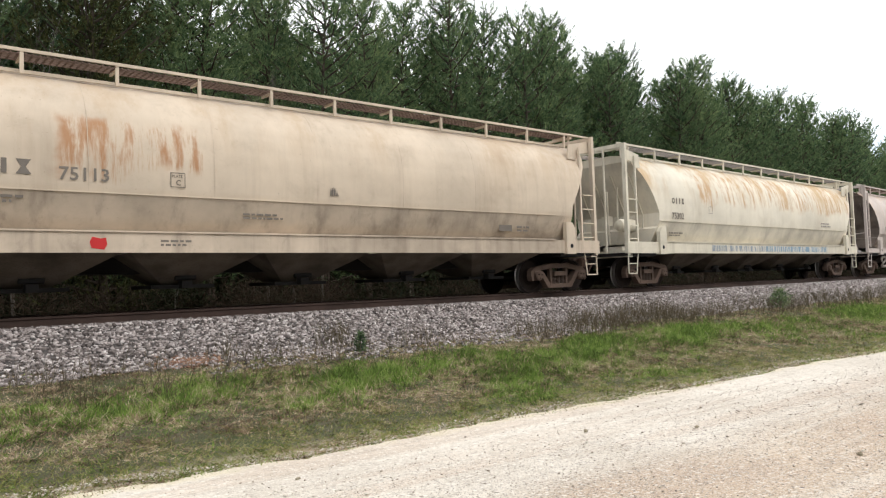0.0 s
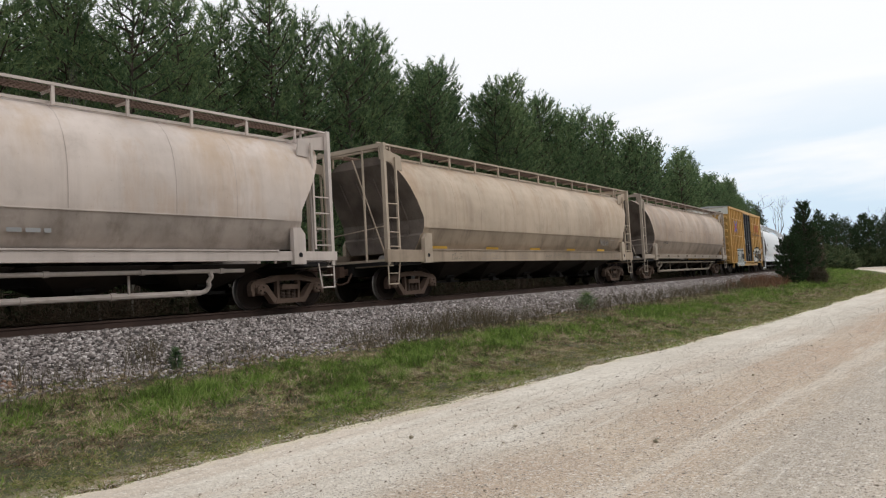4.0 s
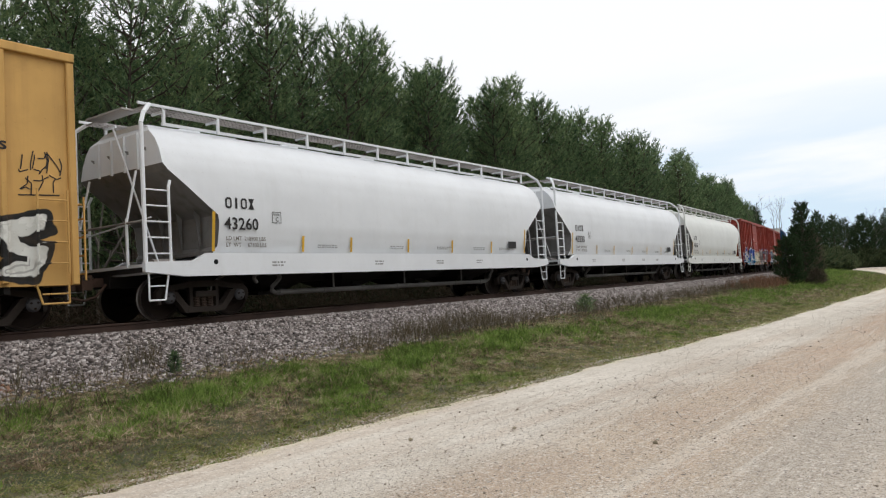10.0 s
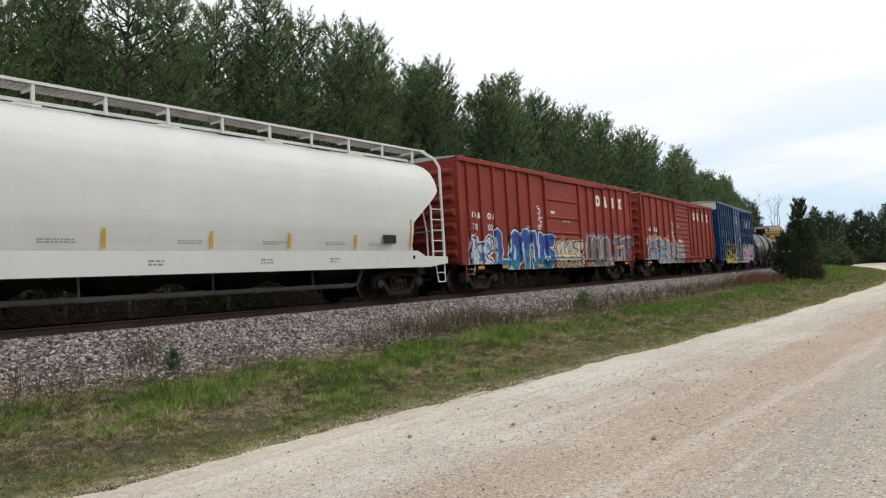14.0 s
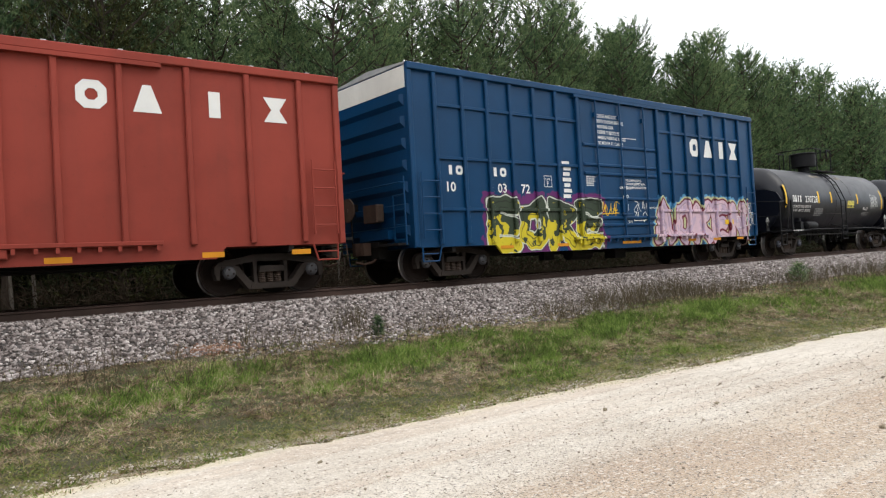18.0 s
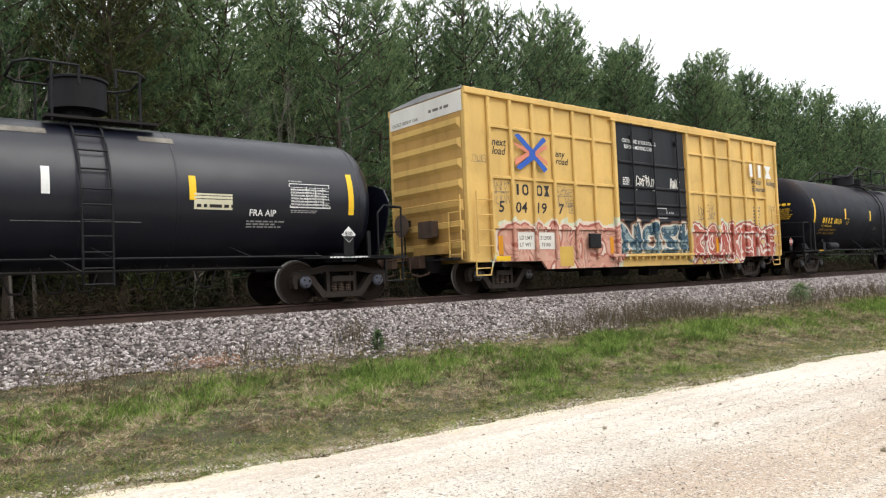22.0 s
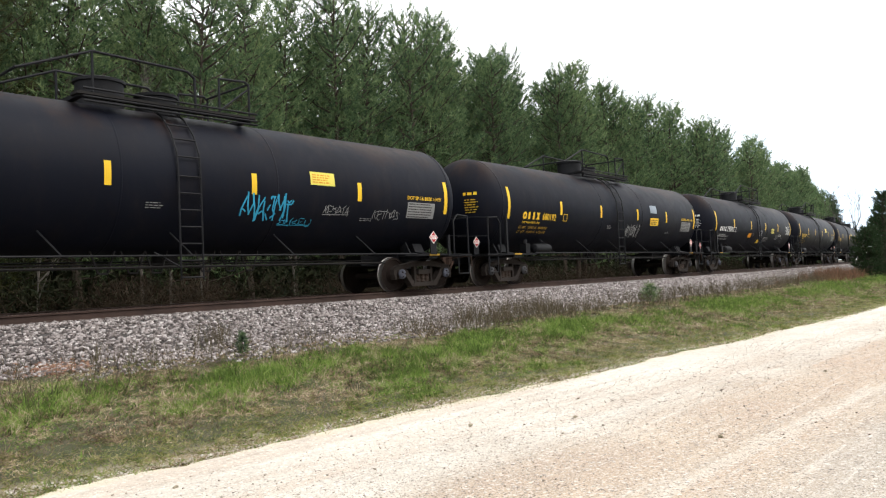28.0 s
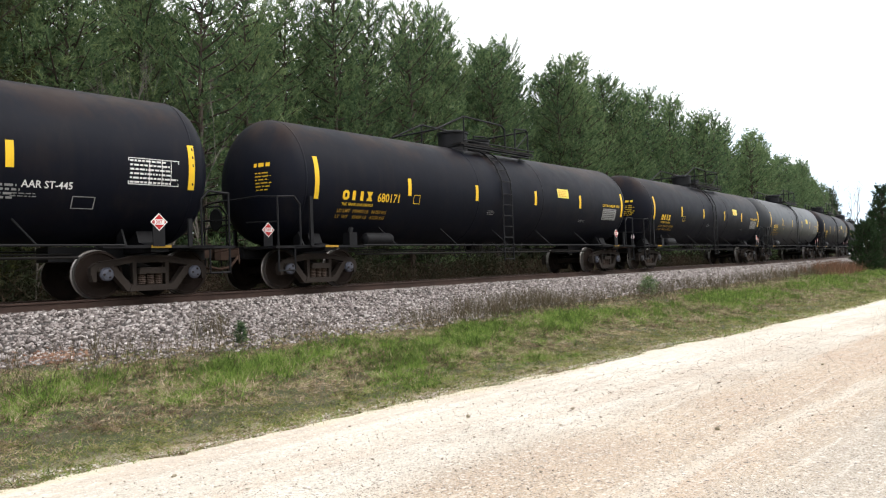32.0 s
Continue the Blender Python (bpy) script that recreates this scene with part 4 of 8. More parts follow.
def bank(count, x0, x1, o0, o1, size, lift=0.0):
    x = rng.uniform(x0, x1, count)
    y = track_y(x) + rng.uniform(o0, o1, count)
    return np.stack([x, y, ground_z(x, y) + size * 0.25 + lift], -1)


spread = [(30000, -4, 20, -4.15, -1.6, 0.038), (22000, 20, 45, -4.1, -1.6, 0.044), (9000, 45, 90, -4.0, -1.6, 0.06), (6000, -4, 40, -1.6, -0.85, 0.036), (5000, -4, 40, -0.65, 1.6, 0.036), (1500, 4, 14, -4.7, -3.9, 0.034)]
pts = np.concatenate([bank(k, a, b, c, d, s) for k, a, b, c, d, s in spread])
sizes = np.concatenate([rng.uniform(0.55, 1.35, k) * s for k, a, b, c, d, s in spread])
tagged(new("ballast_stones", stones("ballast_stones", pts, sizes, [M["stone"]])), "loose grey crushed-stone ballast on the track bank", "ballast", kind="stuff")

k = 12000
x = np.concatenate([rng.uniform(-1, 16, k // 2), rng.uniform(0, 30, k - k // 2)])
y = rng.uniform(0.6, 1.0, k) + (road_edge(x) - 1) * rng.beta(1.6, 1.1, k)
y = np.minimum(y, road_edge(x) + 0.3)
pts = np.stack([x, y, np.full(k, 0.004) + np.maximum(ground_z(x, y), 0) * (y > road_edge(x))], -1)
tagged(new("road_pebbles", stones("road_pebbles", pts, rng.gamma(2.0, 0.0024, k) + 0.003, [M["pebble"]], 0.6)), "small pale pebbles loose on the gravel road", "pebbles", kind="stuff")
M["grit"] = island_tones("dark_road_grit", [(0.14, 0.12, 0.10), (0.24, 0.20, 0.16), (0.36, 0.30, 0.24), (0.19, 0.155, 0.125)])
k = 6500
x = np.concatenate([rng.uniform(1, 13, k // 2), rng.uniform(3, 32, k - k // 2)])
y = rng.uniform(0.8, 6.1, k)
tagged(new("road_grit", stones("road_grit", np.stack([x, y, np.full(k, 0.012)], -1), rng.gamma(2.2, 0.0018, k) + 0.002, [M["grit"]], 0.6)), "dark grit scattered on the gravel road", "grit", kind="stuff")
k = 7000
x = np.concatenate([rng.uniform(0, 14, k // 2), rng.uniform(10, 45, k - k // 2)])
y = road_edge(x) + 0.16 * wave(x, 0, 1.1) + rng.normal(0, 0.08, k)
pts = np.stack([x, y, np.maximum(ground_z(x, y), 0.0) + 0.006], -1)
tagged(new("edge_gravel", stones("edge_gravel", pts, rng.gamma(2.0, 0.003, k) + 0.004, [M["pebble"]], 0.6)), "pale gravel spilled along the edge of the road", "gravel", kind="stuff")
for x, y, s in ((5.95, 5.1, 0.035), (6.75, 2.75, 0.04), (6.9, 4.4, 0.025), (2.9, 5.6, 0.03), (11.5, 3.1, 0.03)):
    one = new("loose_rock", stones("loose_rock", np.array([(0, 0, s * 0.3)]), np.array([s]), [M["verge"]], 0.7))
    one.location = (x, y, 0.0)
    tagged(one, "dark loose rock lying on the gravel road", "rock", "rocks on the road")

M["clay"] = island_tones("red_clay_clods", [(0.22, 0.11, 0.07), (0.30, 0.165, 0.11), (0.16, 0.09, 0.065), (0.34, 0.22, 0.15)])
k = 300
x, y = rng.normal(4.0, 0.22, k), rng.normal(11.0, 0.16, k)
tagged(new("clay_clods", stones("clay_clods", np.stack([x, y, ground_z(x, y) + 0.015], -1), rng.uniform(0.015, 0.045, k), [M["clay"]], 0.7)), "reddish clay clods at the foot of the ballast", "clay", kind="stuff")

# rails and sleepers
M["rail_rust"] = plain("rusty_rail_steel", (0.055, 0.032, 0.024), 0.85, 0.1, 0.3)
M["rail_top"] = plain("worn_rail_top", (0.26, 0.23, 0.21), 0.4, 0.7, 0.15)
M["sleeper"] = plain("creosoted_timber", (0.055, 0.042, 0.034), 0.9, 0, 0.35, 14, 0.4)
PROFILE = [(-0.07, -0.18), (0.07, -0.18), (0.07, -0.165), (0.012, -0.15), (0.010, -0.045), (0.036, -0.035), (0.036, -0.006), (0.024, 0.0), (-0.024, 0.0), (-0.036, -0.006), (-0.036, -0.035), (-0.010, -0.045), (-0.012, -0.15), (-0.07, -0.165)]
sx = np.concatenate([np.linspace(-380, -84, 30), np.linspace(-80, -10, 12), np.arange(-8, 80, 2.0), np.linspace(82, 480, 60)])
for gauge in (-0.755, 0.755):
    s = Shape()
    for x in sx:
        a = track_turn(x)
        for u, w in PROFILE:
            o = gauge + u
            s.v.append((x - o * math.sin(a), float(track_y(x)) + o * math.cos(a), RAIL + w))
    k = len(PROFILE)
    for j in range(len(sx) - 1):
        for i in range(k):
            s.f.append((j * k + i, j * k + (i + 1) % k, (j + 1) * k + (i + 1) % k, (j + 1) * k + i))
            s.m.append(1 if i == 7 else 0)
    tagged(new("rail", s.mesh("rail", [M["rail_rust"], M["rail_top"]])), "rust-brown steel rail with a worn top", "rail", "rails of the track", "structure")
tie = Shape().chamfered(-0.11, 0.11, -1.3, 1.3, -0.17, 0.0, 0.015).mesh("sleeper", [M["sleeper"]])
plate = Shape().box(-0.09, 0.09, -0.17, 0.17, 0.0, 0.018).bar((0.05, -0.1, 0.018), (0.05, -0.1, 0.04), 0.018, 6).bar((-0.05, 0.1, 0.018), (-0.05, 0.1, 0.04), 0.018, 6).mesh("tie_plate", [M["rail_rust"]])
for i in range(110):
    x = -6 + 0.52 * i
    one = new("sleeper", tie)
    one.matrix_basis = on_track(x, RAIL - 0.198)
    tagged(one, "dark creosoted wooden sleeper bedded in ballast", "sleeper", "sleepers of the track")
    for g in (-0.755, 0.755):
        part("tie_plate", plate, [], one, at=pose(0, g, 0))

# ---- woods ----
M["needles"] = island_tones("pine_needles", [(0.022, 0.048, 0.028), (0.058, 0.105, 0.052), (0.118, 0.182, 0.084), (0.205, 0.28, 0.122), (0.31, 0.375, 0.175)], 0.7, 0.5, 0.4, 0.5)
M["cedar"] = island_tones("cedar_and_backlit_pine_foliage", [(0.016, 0.036, 0.014), (0.030, 0.058, 0.022), (0.045, 0.070, 0.028)], 0.8, 0.2)
# Darker copy of the foliage tones: the wood's deep shade in the colour.
M["shade_leaves"] = island_tones("shaded_thicket_leaves", [(0.012, 0.020, 0.010), (0.026, 0.036, 0.016), (0.045, 0.055, 0.025), (0.03, 0.026, 0.016)], 0.85, 0.25)
M["far_green"] = island_tones("far_olive_scrub", [(0.032, 0.050, 0.024), (0.062, 0.092, 0.040), (0.11, 0.135, 0.062), (0.075, 0.078, 0.042)], 0.9, 0.25)
M["russet"] = island_tones("russet_dry_weeds", [(0.10, 0.05, 0.03), (0.17, 0.085, 0.05), (0.25, 0.14, 0.085), (0.12, 0.09, 0.06)], 0.9, 0.2)
M["olive"] = island_tones("olive_cedar_sprays", [(0.016, 0.020, 0.008), (0.036, 0.042, 0.014), (0.062, 0.066, 0.020), (0.10, 0.105, 0.03)], 0.8, 0.2, 0.0, 0.6)
M["bark"] = plain("pine_bark", (0.065, 0.05, 0.04), 0.95, 0, 0.4, 12, 0.6)
M["bare_bark"] = plain("grey_bark", (0.13, 0.115, 0.10), 0.9, 0, 0.3, 12, 0.5)
# Dead brush darkened: the closed wood's shade goes into its brown.
M["dead"] = island_tones("shaded_dead_brown_brush", [(0.027, 0.018, 0.012), (0.0465, 0.0315, 0.0203), (0.0675, 0.048, 0.0315), (0.03, 0.0255, 0.0158)], 0.95, 0.2)
M["weed_bush"] = island_tones("grey_brown_twigs", [(0.09, 0.07, 0.052), (0.15, 0.12, 0.09), (0.06, 0.05, 0.036), (0.07, 0.08, 0.035)], 0.9, 0.2)
# Evergreen brush, likewise with shade in its greens.
M["brush"] = island_tones("shaded_green_brush", [(0.0112, 0.016, 0.0072), (0.0208, 0.0288, 0.0104), (0.0352, 0.0336, 0.016), (0.0096, 0.0128, 0.0064)], 0.9, 0.25)


def unit(v):
    return v / np.maximum(np.linalg.norm(v, axis=-1, keepdims=True), 1e-9)


def blades(base, way, length, width):
    """Narrow leaf triangles from base points along ways."""
    side_ = unit(np.cross(way, rng.normal(size=way.shape)))
    h = side_ * (np.asarray(width)[:, None] / 2)
    return np.stack([base - h, base + h, base + way * np.asarray(length)[:, None]], 1)


def pine(height, spread_, low, limbs, shoots, needles, width, seed, leaf="needles", leaf_size=1.0, bushy=0.3):
    """Trunk, limbs and crown of one pine, as two meshes: every limb bends up into a spray of brush-like shoots."""
    r = np.random.default_rng(seed)
    wood = Shape()
    lean = r.normal(0, 0.012, 2)
    at = lambda z: np.array([lean[0] * z + 0.1 * math.sin(z * 0.5 + seed), lean[1] * z + 0.1 * math.cos(z * 0.4 + seed), z])
    prev = at(-0.3)
    for i in range(8):
        z = height * (i + 1) / 8
        wood.bar(tuple(prev), tuple(at(z)), 0.15 * (1 - i / 8.5) * height / 13, 7, 0, 0.15 * (1 - (i + 1) / 8.5) * height / 13)
        prev = at(z)
    start, axis = [], []
    for i in range(limbs):
        u = (i + r.uniform(0, 1)) / limbs
        z = height * (low + (0.985 - low) * u ** 0.88)
        reach = spread_ * (1.02 - u) ** 0.55 * r.uniform(0.66, 1.15) + 0.16 * min(1.0, spread_ / 2)
        a = 2.4 * i + r.uniform(-0.5, 0.5)
        out = np.array([math.cos(a), math.sin(a), 0.0])
        across = np.array([-out[1], out[0], 0.0])
        rise, curl = -0.08 + 0.55 * u + r.uniform(-0.15, 0.2), 0.28 + 0.22 * u
        spot = lambda f: at(z) + out * reach * f + np.array([0, 0, reach * (rise * f + curl * f * f)])
        for f0, f1, ra, rb in ((0, 0.5, 0.045, 0.03), (0.5, 1.0, 0.03, 0.01)):
            wood.bar(tuple(spot(f0)), tuple(spot(f1)), ra, 4, 0, rb)
        k = max(4, int(shoots * (0.35 + 0.8 * reach / spread_)))
        f = r.uniform(0.06, 1, k) ** 0.6
        side_ = r.normal(0, 1, k) * reach * 0.24 * (1.15 - 0.6 * f)
        p = at(z) + out * (reach * f)[:, None] + across * side_[:, None]
        p[:, 2] += reach * (rise * f + curl * f * f) + r.normal(0, 0.16, k) * min(1.0, spread_ / 2) + 0.12 * np.abs(side_)
        way = out * (0.55 + 0.3 * f)[:, None] + across * (side_ * 0.9 / max(reach * 0.24, 0.1))[:, None] * 0.5 + r.normal(0, 0.25, (k, 3))
        way[:, 2] += 0.4 + 0.45 * u + 0.5 * f
        start.append(p)
        axis.append(unit(way))
    k = max(6, shoots // 2)
    start.append(np.stack([at(height * v) for v in r.uniform(0.93, 1.0, k)]) + r.normal(0, 0.06, (k, 3)))
    axis.append(unit(np.array([0, 0, 1.0]) + r.normal(0, 0.3, (k, 3))))
    start, axis = np.concatenate(start), np.concatenate(axis)
    length = r.uniform(0.22, 0.5, len(start)) * leaf_size
    # dim inner twigs that close the crown
    inner = np.stack([start[:, 0] * 0.7, start[:, 1] * 0.7, start[:, 2] - 0.15], -1) + r.normal(0, bushy * min(1.0, 0.1 + spread_ / 2.2), start.shape)
    core = blades(inner, unit(r.normal(0, 1, inner.shape) + np.array([0, 0, 0.4])), r.uniform(0.25, 0.5, len(inner)) * leaf_size, r.uniform(0.8, 1.6, len(inner)) * (0.05 if width < 0.04 else 0.10) * leaf_size)
    base, tip = np.repeat(start, needles, 0), np.repeat(axis, needles, 0)
    f = r.uniform(0, 1, len(base))
    base = base + tip * (np.repeat(length, needles) * f)[:, None]
    way = unit(tip * (0.55 + 0.7 * f)[:, None] + unit(r.normal(0, 1, tip.shape)) * 0.75)
    tris = blades(base, way, r.uniform(0.14, 0.27, len(base)) * leaf_size, r.uniform(0.7, 1.3, len(base)) * width)
    return wood.mesh("trunk", [M["bark"]]), tri_mesh("crown", np.concatenate([tris, core]), [M[leaf]])


NEAR_PINES = [pine(14.0, 2.75 + 0.2 * (i % 3), (0.14, 0.22, 0.08, 0.28, 0.18, 0.10)[i], 74, 19, 22, 0.031, 11 + i) for i in range(6)]
FAR_PINES = [pine(14.0, 2.6 + 0.2 * (i % 2), 0.06, 58, 17, 11, 0.050, 31 + i, "needles", 1.05) for i in range(4)]
REAR_PINES = [pine(14.0, 2.7, 0.42, 40, 12, 8, 0.075, 51 + i, "needles", 1.25) for i in range(4)]
# Distant pines borrow the dark cedar tone to look backlit.
DISTANT_PINES = [pine(16.5 + 1.2 * i, 3.3, 0.36, 40, 11, 6, 0.20, 71 + i, "cedar", 2.0) for i in range(3)]


def plant_pine(kinds, i, x, y, size, turn):
    trunk, crown = kinds[i % len(kinds)]
    t = new("pine_tree")
    t.matrix_basis = pose(x, y, float(ground_z(x, y)), 0, 0, turn) @ Matrix.Diagonal((size, size, size, 1))
    part("trunk", trunk, [], t)
    part("crown", crown, [], t)
    return tagged(t, "tall dark green pine in a dense wood" if kinds in (NEAR_PINES, REAR_PINES) else "pine in the distant dark green wood", "pine tree", "pines behind the track")


rnd = random.Random(5)
rear = []
TOPS = (13.8, 13.0, 13.7, 14.4, 13.5, 13.3, 13.9, 13.7, 14.2, 13.5, 13.2)  # the wood's height along the line
for row in range(5):
    x = -16.0
    while x < 215:
        gap = 2.15 * (1 if x < 40 else 0.85 if x < 110 else 1.5 if x < 160 else 2.2) * (1 if row < 2 else 1.25)
        px, off = x + rnd.uniform(-0.9, 0.9), 9.3 + 3.4 * row + rnd.uniform(-1.2, 1.2) - 3.6 * min(max((x - 40) / 60, 0), 1)
        y = float(track_y(px)) + off
        kind, size, turn = rnd.randrange(12), rnd.uniform(0.90, 1.03) * float(np.interp(px, (-10, 17, 21, 25, 28, 32, 37, 44, 58, 72, 90), TOPS)) / 14, rnd.uniform(0, 360)
        if row < 2:
            plant_pine(NEAR_PINES if x < 48 else FAR_PINES, kind, px, y, size, turn)
        else:
            rear.append((kind % len(REAR_PINES), px, y, size, radians(turn)))
        x += gap


def joined_pines(spots):
    """The pines behind the first two rows, as one mass of trunks and crowns."""
    crowns, stems = [], []
    for kind, x, y, size, a in spots:
        me = REAR_PINES[kind][1]
        co = np.empty(3 * len(me.vertices), dtype=np.float32)
        me.vertices.foreach_get("co", co)
        turn_ = np.array([[math.cos(a), -math.sin(a), 0], [math.sin(a), math.cos(a), 0], [0, 0, 1]])
        foot = np.array([x, y, float(ground_z(x, y))])
        crowns.append((co.reshape(-1, 3, 3) @ turn_.T) * size + foot)
        ring = np.array([(0.16 * math.cos(1.257 * k), 0.16 * math.sin(1.257 * k), 0) for k in range(6)])
        for k in range(5):
            stems.append(np.array([ring[k], ring[k + 1], (0, 0, 13.0 * size)]) + foot)
    tris = np.concatenate([np.concatenate(crowns), np.array(stems)])
    return tri_mesh("rear_pines", tris, [M["needles"], M["bark"]], np.repeat([0, 1], [len(tris) - len(stems), len(stems)]))


tagged(new("rear_pines", joined_pines(rear)), "dark green pines standing deeper in the wood", "pine trees", kind="stuff")
for k in range(44):
    a = radians(3.2 + 8.6 * k / 43)
    d = rnd.uniform(235, 285)
    plant_pine(DISTANT_PINES, rnd.randrange(9), d * math.cos(a), d * math.sin(a), rnd.uniform(0.74, 0.92), rnd.uniform(0, 360))

for k in range(36):
    x = 165 + 4.5 * k
    plant_pine(DISTANT_PINES, k, x, float(track_y(x)) + 3.7 + 0.8 * (k * 0.618 % 1), 0.72 + 0.08 * (k * 0.382 % 1), 50 * k)


def bare_tree(height, seed):
    r = random.Random(seed)
    s = Shape()

    def grow(p, d, length, radius, level):
        q = p + d * length
        s.bar(p, q, radius, 5 if level < 2 else 3, 0, radius * 0.62)
        if level < 5:
            for _ in range(2 if level else 4):
                n_ = (d + Vector((r.gauss(0, 0.45), r.gauss(0, 0.45), r.gauss(0.12, 0.25)))).normalized()
                grow(q if r.random() < 0.7 else p + d * length * 0.7, n_, length * r.uniform(0.6, 0.82), radius * 0.6, level + 1)

    grow(Vector((0, 0, -0.2)), Vector((r.gauss(0, 0.04), r.gauss(0, 0.04), 1)).normalized(), height * 0.34, height * 0.011, 0)
    return s.mesh("branches", [M["bare_bark"]])


BARE = [bare_tree(10, 3), bare_tree(9, 8), bare_tree(11, 14)]
for k, (x, off, size) in enumerate(((10.8, 7.6, 0.95), (13.5, 8.2, 0.8), (3.5, 8.0, 0.9), (21, 8.1, 0.7), (7.4, 6.9, 0.55), (16.4, 7.2, 0.5), (-2.5, 7.8, 0.8), (2.9, 7.6, 1.05), (1.2, 7.2, 0.8), (11.6, 7.4, 1.0), (12.4, 6.8, 0.8))):
    t = new("bare_tree", BARE[k % 3])
    t.matrix_basis = pose(x, float(track_y(x)) + off, 0.3, 0, 0, 70 * k) @ Matrix.Diagonal((0.6 * size, 0.6 * size, size, 1))
    tagged(t, "leafless grey tree at the edge of the pines", "bare tree", "bare trees")
for k, (d, az, size) in enumerate(((118, 12.9, 1.35), (240, 8.6, 1.5), (245, 7.0, 1.6), (180, 5.8, 1.0))):
    t = new("bare_tree", BARE[k % 3])
    t.matrix_basis = pose(d * math.cos(radians(az)), d * math.sin(radians(az)), 0.2, 0, 0, 50 * k) @ Matrix.Diagonal((size, size, size, 1))
    tagged(t, "leafless pale tree far along the line", "bare tree", "bare trees")


def shrub_cloud(centres, radius, height, count, length, width, seed):
    """Tangled twigs and leaves round some centres."""
    r = np.random.default_rng(seed)
    c = centres[r.integers(0, len(centres), count)]
    p = r.normal(0, 1, (count, 3))
    p = unit(p) * (r.uniform(0, 1, (count, 1)) ** 0.4)
    base = c + p * np.array([radius, radius, height / 2]) + np.array([0, 0, height / 2])
    way = unit(p * 0.7 + r.normal(0, 0.6, (count, 3)) + np.array([0, 0, 0.5]))
    return blades(base, way, r.uniform(0.5, 1.3, count) * length, r.uniform(0.6, 1.3, count) * width)


def along(count, x0, x1, o0, o1, seed):
    r = np.random.default_rng(seed)
    x = r.uniform(x0, x1, count)
    y = track_y(x) + r.uniform(o0, o1, count)
    return np.stack([x, y, ground_z(x, y) - 0.1], -1)


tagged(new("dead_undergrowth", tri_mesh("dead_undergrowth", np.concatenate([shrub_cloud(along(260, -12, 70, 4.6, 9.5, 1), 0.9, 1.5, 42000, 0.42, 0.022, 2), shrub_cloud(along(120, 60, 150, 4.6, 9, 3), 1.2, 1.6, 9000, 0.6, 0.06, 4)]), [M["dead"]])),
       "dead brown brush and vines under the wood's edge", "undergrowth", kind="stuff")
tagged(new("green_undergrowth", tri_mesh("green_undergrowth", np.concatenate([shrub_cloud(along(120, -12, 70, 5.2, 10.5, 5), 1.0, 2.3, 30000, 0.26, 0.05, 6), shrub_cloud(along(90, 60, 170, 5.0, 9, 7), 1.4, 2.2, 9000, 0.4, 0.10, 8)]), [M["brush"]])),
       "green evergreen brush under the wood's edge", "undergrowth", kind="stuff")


def wood_block(name, label, count, x0, x1, y0, y1, top, follow, seed):
    """A deep stand of trees, too far in to tell apart: dark leaf masses with an uneven top."""
    r = np.random.default_rng(seed)
    x = r.uniform(x0, x1, count)
    y = r.uniform(y0, y1, count) + (track_y(x) if follow else 0)
    h = top * (0.80 + 0.16 * wave(x, y, 2.2, seed) + 0.12 * wave(x, y, 0.8, seed))
    base = np.stack([x, y, 0.2 + h * r.uniform(0, 1, count) ** 0.85], -1)
    way = unit(r.normal(0, 1, (count, 3)) + np.array([0, 0, 0.4]))
    tris = blades(base, way, r.uniform(0.5, 1.1, count), r.uniform(0.18, 0.42, count))
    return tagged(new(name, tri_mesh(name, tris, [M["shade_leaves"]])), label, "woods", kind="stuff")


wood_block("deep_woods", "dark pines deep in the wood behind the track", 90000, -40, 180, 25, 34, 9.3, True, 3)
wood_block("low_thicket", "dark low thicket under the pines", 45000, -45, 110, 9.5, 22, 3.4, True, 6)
# Unseen woods, added to darken reflections and side light on the train.
wood_block("woods_across_road", "unseen woods added behind the camera to dim the train's near side", 70000, -70, 130, -24, -15, 11.0, False, 4)


def bush(name, label, x, y, height, radius, count, mat, seed, cone=0.0, leaf=0.22, width=0.045):
    r = np.random.default_rng(seed)
    u = r.uniform(0.02, 1, count)
    prof = np.sin(np.pi * np.clip(u * 0.92 + 0.12, 0, 1)) ** 0.6 * (1 - cone * u)
    a = r.uniform(0, 6.283, count)
    lump = 1 + 0.35 * np.sin(3 * a + 5 * u + seed) + 0.25 * np.sin(7 * a - 9 * u)
    rad = radius * prof * lump * r.uniform(0.35, 1.0, count) ** 0.5
    base = np.stack([rad * np.cos(a), rad * np.sin(a), u * height], -1)
    way = unit(np.stack([np.cos(a), np.sin(a), np.full(count, 0.7)], -1) + r.normal(0, 0.5, (count, 3)))
    t = new(name)
    t.location = (x, y, float(ground_z(x, y)))
    part("stem", Shape().bar((0, 0, -0.1), (0, 0, height * 0.9), 0.03 * height / 2, 6, 0, 0.01), M["bark"], t)
    part("crown", tri_mesh("crown", blades(base, way, r.uniform(0.6, 1.3, count) * leaf, r.uniform(0.6, 1.3, count) * width), [mat]), [], t)
    return tagged(t, label, "bush")


M["grass"] = island_tones("green_grass", [(0.022, 0.034, 0.008), (0.074, 0.114, 0.024), (0.140, 0.222, 0.042), (0.225, 0.335, 0.070), (0.40, 0.45, 0.165)], 0.8, 0.3, 0.0, 0.45)
M["moss"] = island_tones("short_olive_turf", [(0.070, 0.085, 0.022), (0.155, 0.180, 0.046), (0.235, 0.255, 0.076), (0.33, 0.30, 0.125), (0.44, 0.37, 0.22)], 0.85, 0.25, 0.0, 0.4)
